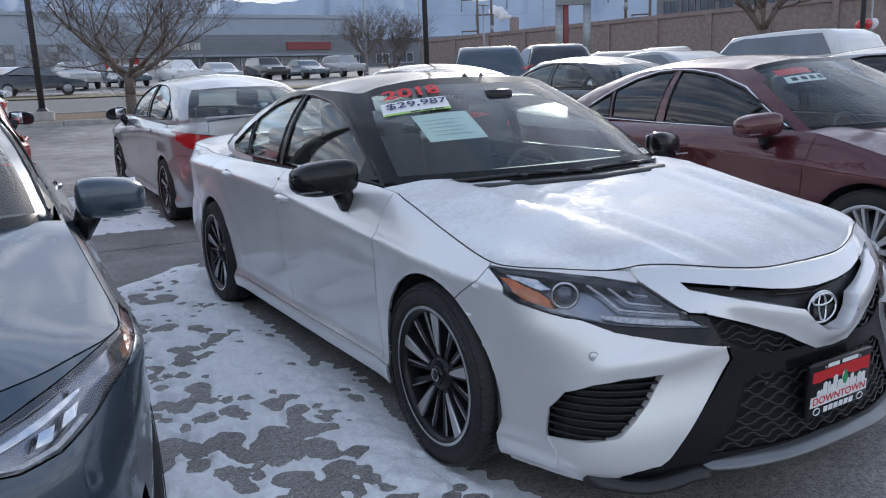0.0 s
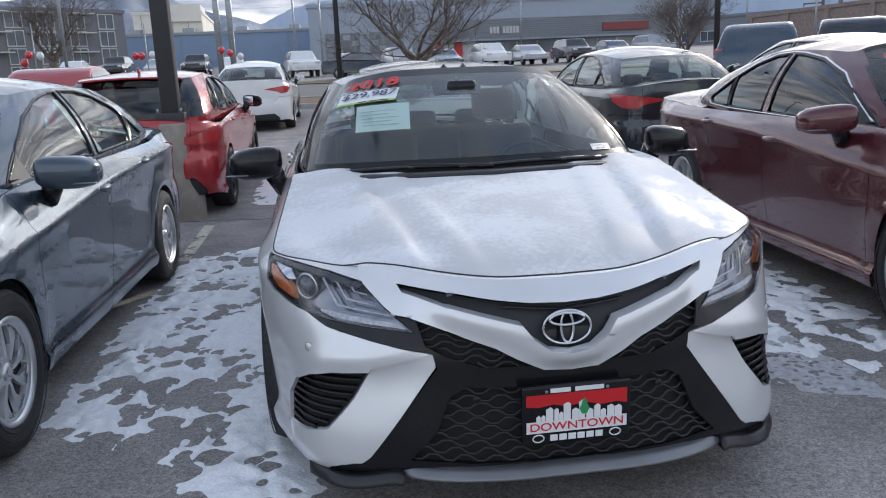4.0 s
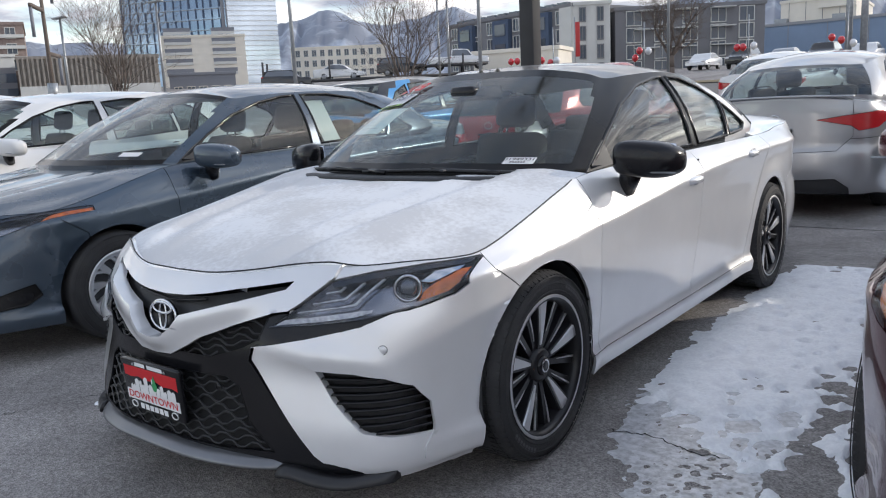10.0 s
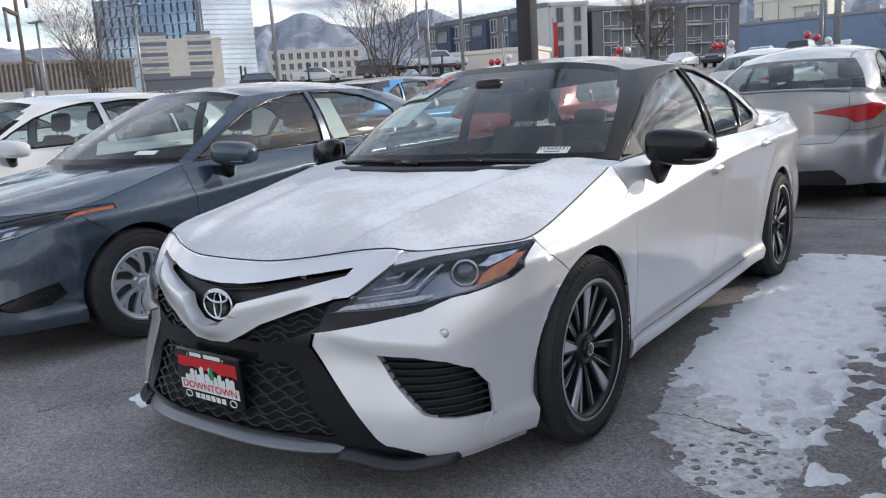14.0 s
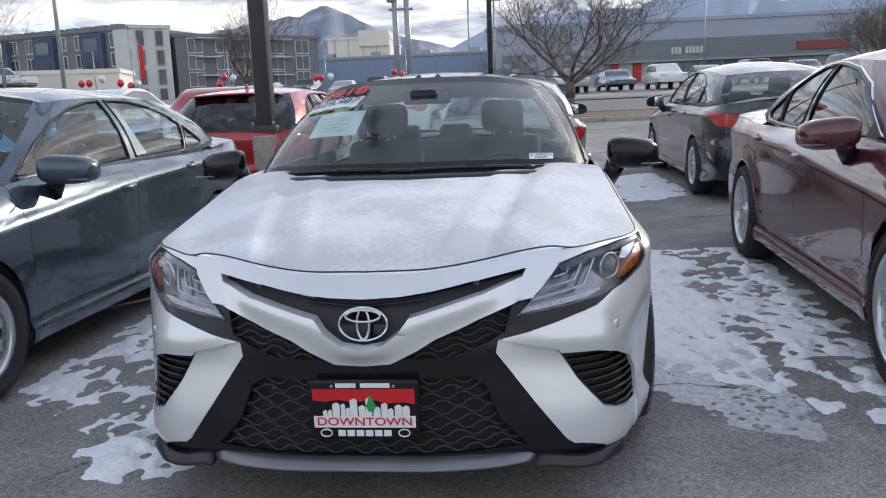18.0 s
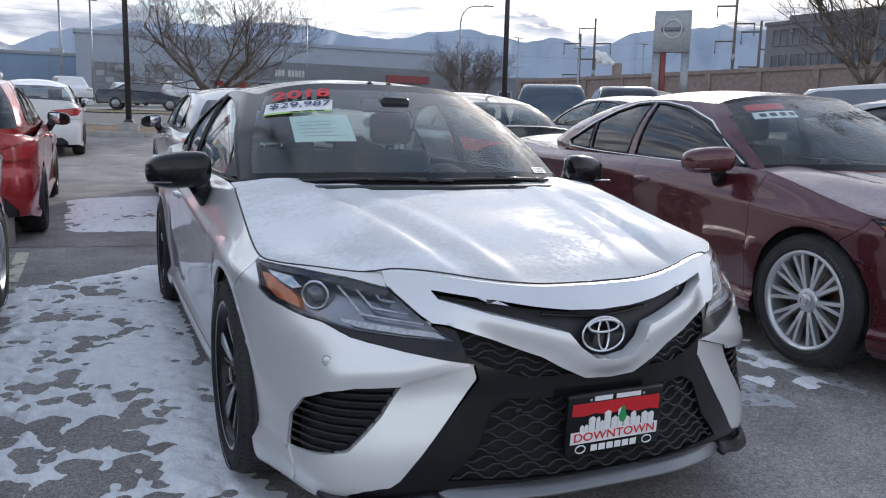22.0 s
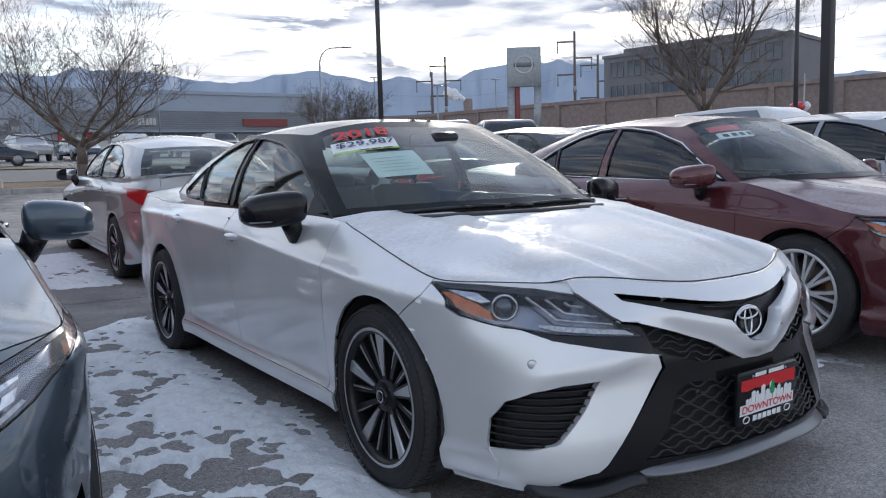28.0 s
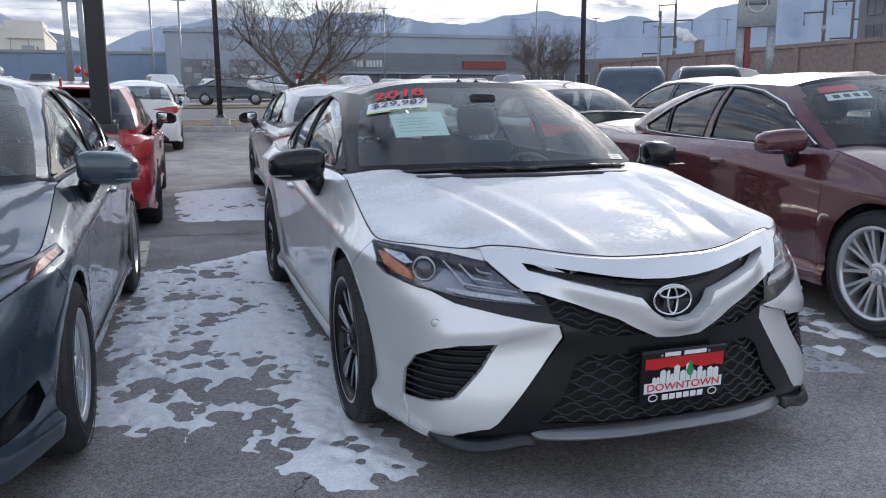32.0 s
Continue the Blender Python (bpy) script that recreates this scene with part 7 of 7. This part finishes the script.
building("hotel", (-153.6, 139), (-136, 156), 14, 14.0, "cream", "cream five-storey hotel with many small windows", 4, 11, 6.5, wh=1.5, ww=.5, kind="hotel")
bb, L, H, base = building("brick_block", (-108, 33.0), (-101.2, 47.0), 14, 12.0, "brown_brick", "brown brick block with white balcony bands", 3, 7, 7.6, wh=1.2, ww=.5, kind="building")
for r in range(3):
    part("white_band", boxed(.2, L, -.5, 0, H - 1.6 - 1.35 * r, H - 1.2 - 1.35 * r), "white_render", bb, smooth=False)
ts, L, H, base = building("low_office", (-103, 30.0), (-97.8, 43.8), 5, 7.8, "white_render", "low office with a white sign band", kind="office")
part("window_band", boxed(0, L, -.1, .05, 2.2, 3.3), "window_glass", ts, smooth=False)
part("window_band", boxed(0, L, -.1, .05, .6, 1.5), "window_glass", ts, smooth=False)
part("grey_band", boxed(0, L, -.06, .05, 1.5, 4.0), "grey_render", ts, smooth=False)
bm = bars([[(.18, .06)] * 4], 3.6, 1.0)
for v in bm.verts:
    v.co = Vector((v.co.x + L * .36 - 1.6, -.12, v.co.y + H - 1.5))
part("sign_bar", bm, "green_plate", ts, smooth=False)
# yard wall with stacked goods near the flats
building("yard_shed", (-41.2, 60), (-33.2, 62), 5, 4.6, "cream", "low cream yard wall and shed", kind="shed")
sg = thing("street_banner", pose(-29.4, 58, ground_z(-29.4, 58)), "tall narrow red and white banner", "banner")
part("banner_pole", tube(bmesh.new(), (0, 0, 0), (0, 0, 5), .05, .05), "galv", sg)
part("banner_cloth", boxed(.05, .45, -.02, .02, 1.8, 4.6, .01), "red_sign", sg)

# to the east: dark block, long low sheds and the pylon sign
eb, L, H, base = building("office_block", (66.0, 63.0), (70.0, 42.0), 9, 11.8, "grey_render", "grey three-storey office block seen against the sun", 3, 9, 5.0, wh=1.6, ww=.7, frame_mat="grey_render", kind="office block")
part("upper_storey", boxed(2, 19, 1, 8, H, H + 1.0), "grey_render", eb, smooth=False)
es, L, H, base = building("low_shed", (44, 78), (58, 18), 12, 5.4, "brown_brick", "long low brown shed behind the lot", kind="shed")
for k in range(12):
    part("shed_pier", boxed(5 * k, 5 * k + .5, -.2, 0, 0, H), "brown_brick", es, smooth=False)
building("low_shed", (40, 108), (62, 88), 12, 6.6, "dark_panel", "low dark sheds with stepped roofs", 1, 8, 3.6, wh=1.2, ww=.5, kind="shed")
py = thing("pylon_sign", pose(35.8, 44.0, ground_z(35.8, 44), 0, 0, -39), "tall grey pylon sign with an open lower half", "pylon sign")
part("pylon_leg", boxed(0, .55, -.25, .25, 0, 5), "galv", py)
part("pylon_leg", boxed(2.0, 2.55, -.25, .25, 0, 5), "galv", py)
part("red_stripe", boxed(.55, .95, -.2, .2, 0, 5), "dull_red", py)
top_ = part("pylon_head", boxed(0, 2.55, -.3, .3, 4.6, 7.5, .03), "galv", py)
ring = part("sign_ring", oval(.62, .62, .06, 28), "white_render", top_)
ring.location = (1.28, -.32, 6.2)
part("sign_bar", boxed(.5, 2.05, -.36, -.3, 6.05, 6.35), "dark_panel", top_)
ch = thing("chimney", pose(84.6, 115.0, ground_z(84.6, 115.0)), "short brown brick chimney stack", "chimney")
part("chimney_shaft", boxed(-.6, .6, -.6, .6, 0, 7.2), "brown_brick", ch)
bm = bmesh.new()
rnd = random.Random(3)
for k in range(26):
    s = .3 + .8 * k / 26
    bmesh.ops.create_icosphere(bm, subdivisions=2, radius=s * rnd.uniform(.5, 1), matrix=pose(84.4 - 3.4 * k / 26 + rnd.uniform(-.4, .4), 115 + 2 * k / 26, 13.0 + 1.9 * (k / 26) + rnd.uniform(-.4, .4)))
tagged(new("steam_plume", to_mesh("steam_plume", bm, "smoke_plume")), "small drifting plume of white steam", "steam", kind="stuff")


# ---- mountains ----
def mountains(name, table, dist, deep, material, label, seed, rough=1.0):
    tab = catmull(table, 6)
    az0, az1 = table[0][0], table[-1][0]
    n = int((az1 - az0) * 3)
    rows = []
    for j in range(9):
        v = j / 8
        row = []
        for i in range(n + 1):
            az = az0 + (az1 - az0) * i / n
            el = float(np.interp(az, tab[:, 0], tab[:, 1])) + .85
            top = dist * math.tan(radians(el)) * (1 + .035 * rough * noise.fractal(Vector((az * .55, seed, 0)), 1.0, 2.0, 5))
            d = dist - deep * (1 - v) + deep * .10 * noise.fractal(Vector((az * .35, v * 2.0, seed)), 1.0, 2.0, 5)
            z = top * v ** 1.25 * (1 + (.16 * noise.fractal(Vector((az * .8, v * 3.5, seed + 4)), 1.0, 2.0, 5) if 0 < v < 1 else 0))
            row.append((math.sin(radians(az)) * d, math.cos(radians(az)) * d, z - 4))
        rows.append(row)
    bm = surface(rows)
    tagged(new(name, to_mesh(name, bm, material)), label, "mountain", kind="structure")


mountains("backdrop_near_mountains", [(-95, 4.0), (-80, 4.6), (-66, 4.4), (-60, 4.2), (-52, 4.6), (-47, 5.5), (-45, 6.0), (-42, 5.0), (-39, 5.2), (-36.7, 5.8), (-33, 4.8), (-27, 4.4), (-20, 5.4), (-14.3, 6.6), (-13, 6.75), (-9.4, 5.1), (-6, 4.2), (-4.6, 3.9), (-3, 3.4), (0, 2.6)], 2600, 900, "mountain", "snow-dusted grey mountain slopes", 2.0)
mountains("backdrop_far_mountains", [(-8, 3.0), (-4.6, 3.8), (-2.2, 4.65), (2.8, 5.7), (8, 5.9), (13.2, 6.2), (17, 5.7), (20, 5.4), (25, 6.25), (28.4, 5.55), (31.7, 5.7), (34.5, 5.1), (37.5, 6.1), (42.5, 6.4), (48, 5.9), (54, 5.2), (60, 4.5), (70, 4.4), (95, 4)], 4200, 1200, "mountain_far", "far mountain range under cloud, coloured pale blue for haze", 6.0)


# ---- far cars ----
FAR = {
    "sedan": ([(-2.3, .35), (-2.28, .62), (-2.0, .74), (-1.15, .90), (-.55, 1.32), (-.1, 1.43), (.7, 1.42), (1.45, 1.08), (2.2, 1.02), (2.3, .60), (2.25, .32)], [(-.95, .95), (-.5, 1.29), (-.08, 1.38), (.65, 1.37), (1.25, 1.06)], 4.6),
    "suv": ([(-2.25, .40), (-2.25, .80), (-2.0, .98), (-1.15, 1.06), (-.65, 1.55), (-.3, 1.66), (1.7, 1.66), (2.1, 1.20), (2.22, .9), (2.2, .38)], [(-.95, 1.10), (-.58, 1.52), (-.25, 1.59), (1.6, 1.59), (1.9, 1.18)], 4.5),
    "pickup": ([(-2.7, .55), (-2.7, .95), (-2.5, 1.08), (-1.4, 1.14), (-.9, 1.68), (-.6, 1.76), (.6, 1.76), (.75, 1.15), (2.7, 1.15), (2.7, .55)], [(-1.2, 1.18), (-.82, 1.62), (-.55, 1.70), (.5, 1.70), (.6, 1.2)], 5.4),
}


def far_car(kind, x, y, yaw, paint_, label, lift=0.0, group="cars in the far rows"):
    prof, win, _ = FAR[kind]
    car = thing({"sedan": "sedan_car", "suv": "suv_car", "pickup": "pickup_truck"}[kind], pose(x, y, ground_z(x, y) + lift, 0, 0, yaw), label, "car" if kind != "pickup" else "pickup", group)
    d = catmull(prof, 3)
    rows = []
    for s in (-1, -.96, -.8, .8, .96, 1):
        row = []
        for p in d:
            inw = .16 * max(0, p[1] - .95) / .5
            k = 1 if abs(s) < .9 else (.985 if abs(s) < .98 else .95)
            row.append((s * (.90 - inw), p[0] * k, .9 + (p[1] - .9) * k))
        rows.append(row)
    bm = surface(rows)
    for s in (0, -1):
        bm.faces.new([bm.verts.new(q) for q in rows[s]])
    bmesh.ops.remove_doubles(bm, verts=bm.verts, dist=1e-4)
    bmesh.ops.recalc_face_normals(bm, faces=bm.faces)
    part("body", bm, paint_, car)
    for s in (-1, 1):
        vs = []
        bm = bmesh.new()
        for p in win:
            inw = .16 * max(0, p[1] - .95) / .5
            vs.append(bm.verts.new((s * (.905 - inw), p[0], p[1])))
        bm.faces.new(vs if s > 0 else vs[::-1])
        part("side_window", bm, "shop_glass", car, smooth=False)
    for a, b, nm in ((0, 1, "windscreen"), (3, 4, "rear_window")):
        p, q = win[a], win[b]
        o = -.035 if a == 0 else .06
        bm = bmesh.new()
        wa, wb_ = .74 - .16 * max(0, p[1] - .95) / .5, .74 - .16 * max(0, q[1] - .95) / .5
        bm.faces.new([bm.verts.new(c) for c in ((-wa, p[0] + o, p[1] + .02), (wa, p[0] + o, p[1] + .02), (wb_, q[0] + o, q[1] + .02), (-wb_, q[0] + o, q[1] + .02))])
        part(nm, bm, "shop_glass", car, smooth=False)
    R = .33 if kind != "pickup" else .39
    y0, y1 = prof[0][0] + .92, prof[-1][0] - .95
    for s in (-1, 1):
        for yy in (y0, y1):
            w = part("wheel", lathe([(-.1, .0005), (-.1, R - .02), (-.08, R), (.08, R), (.1, R - .02), (.1, R * .7), (.09, .0005)], 20), "rubber", car)
            w.location = (s * .80, yy, R)
            part("rim", lathe([(s * .102, R * .62), (s * .11, R * .58), (s * .108, .0005)], 16), "satin", w)
        part("headlight", boxed(s * .70 - .16, s * .70 + .16, prof[1][0] - .02, prof[1][0] + .10, prof[1][1] - .02, prof[1][1] + .12, .02), "clear_lens", car)
        part("tail_lamp", boxed(s * .70 - .16, s * .70 + .16, prof[-3][0] - .12, prof[-3][0] + .03, prof[-3][1] - .22, prof[-3][1] - .04, .02), "red_lens", car)
    return car


far_car("sedan", 1.2, 43.0, 84, "navy", "dark blue sedan standing along the street")
for k, (x, y, yaw, kd, pt) in enumerate([(-2.5, 50, 10, "suv", "plain_white"), (.8, 52, 8, "sedan", "plain_white"), (4.0, 51, 8, "suv", "silver"), (7.2, 53, 8, "sedan", "grey_paint"), (10.4, 52, 6, "suv", "plain_white"), (13.6, 54, 5, "sedan", "silver"), (17, 54, 5, "suv", "black_paint"), (20.4, 55, 5, "sedan", "grey_paint"), (24, 56, 5, "suv", "silver"),
                                         (-8, 60, 0, "sedan", "plain_white"), (-11, 62, 0, "suv", "black_paint"), (-14, 63, 0, "sedan", "silver"), (-18, 66, 0, "suv", "black_paint"), (-22, 68, 0, "sedan", "plain_white")]):
    far_car(kd, x, y, yaw, pt, {"plain_white": "white", "silver": "silver", "grey_paint": "dark grey", "black_paint": "black"}[pt] + (" sports utility car" if kd == "suv" else " sedan") + " in the far lot")
for (x, y, yaw, kd, pt, lb) in [(9.3, 14.6, 150, "suv", "grey_paint", "dark grey sports utility car in the third row"), (12.2, 15.6, 150, "suv", "navy", "dark blue sports utility car in the third row"), (15.2, 16.0, 150, "sedan", "black_paint", "black sedan in the third row"), (18.2, 17, 150, "sedan", "silver", "silver sedan in the third row"),
                                (10.0, 9.2, 180, "sedan", "silver", "silver sedan in the second row"), (13.2, 9.0, 180, "suv", "plain_white", "white sports utility car in the second row"), (8.9, .6, 0, "suv", "silver", "silver sports utility car in the front row"), (20, 24, 120, "suv", "black_paint", "black sports utility car near the street"), (24, 22, 120, "sedan", "plain_white", "white sedan near the street"),
                                (-11.4, .2, 0, "sedan", "silver", "silver sedan in the front row"), (-6.2, 14.5, 0, "sedan", "red_paint", "red sedan in the third row"), (-9.2, 14.8, 0, "sedan", "plain_white", "white sedan in the third row")]:
    far_car(kd, x, y, yaw, pt, lb)


# ---- car hauler with its load ----
hl = thing("car_hauler", pose(-46.5, 50.5, ground_z(-46.5, 50.5), 0, 0, 40), "open car hauler with dark steel decks", "car hauler")
part("lower_deck", boxed(-9, 9, -1.2, 1.2, .75, .95), "bed_steel", hl)
part("upper_deck", boxed(4, 11, -1.2, 1.2, 1.6, 1.75), "bed_steel", hl)
for x in (-8, -6.8, 2, 3.2, 8):
    for s in (-1, 1):
        part("wheel", lathe([(-.14, .0005), (-.14, .45), (.14, .45), (.14, .0005)], 20), "rubber", hl).matrix_local = pose(x, s * 1.05, .45, 0, 0, 90)
for x in (-8.8, -3, 3, 8.8):
    for s in (-1, 1):
        part("deck_post", boxed(x - .08, x + .08, s * 1.15 - .06, s * 1.15 + .06, .9, 2.6), "bed_steel", hl)
far_car("suv", -51.5, 45.8, 130, "black_paint", "black sports utility car on the hauler", .2, "load of the car hauler")
far_car("sedan", -48.4, 49.3, 125, "plain_white", "white coupe on the hauler's lower deck", .75, "load of the car hauler")
far_car("suv", -44.2, 53.0, 125, "black_paint", "dark sports utility car on the hauler", .9, "load of the car hauler")
far_car("pickup", -40.3, 56.4, 125, "plain_white", "white pickup truck high on the hauler", 1.25, "load of the car hauler")


# ---- balloons on poles ----
def balloons(x, y, n, seed):
    rnd = random.Random(seed)
    t = thing("balloon_bunch", pose(x, y, ground_z(x, y)), "red and pearl balloons tied to a lot pole", "balloons", "balloons round the lot")
    part("pole", tube(bmesh.new(), (0, 0, 0), (0, 0, 3.2), .03, .03), "galv", t)
    for k in range(n):
        bm = bmesh.new()
        bmesh.ops.create_uvsphere(bm, u_segments=14, v_segments=10, radius=.17)
        for v in bm.verts:
            v.co.z *= 1.15
            if v.co.z < 0:
                f = 1 - .35 * (v.co.z / .2) ** 2
                v.co.x *= f
                v.co.y *= f
        b = part("balloon", bm, "balloon" if k % 3 < 2 else "balloon_white", t)
        b.location = ((k - n / 2) * .42 + rnd.uniform(-.1, .1), rnd.uniform(-.15, .15), 1.7 + rnd.uniform(-.25, .25))


for k, (x, y) in enumerate(((-9.5, 38), (-5.5, 40), (-14, 36), (-17.5, 33), (-20.5, 35), (27, 15))):
    balloons(x, y, 3, k)
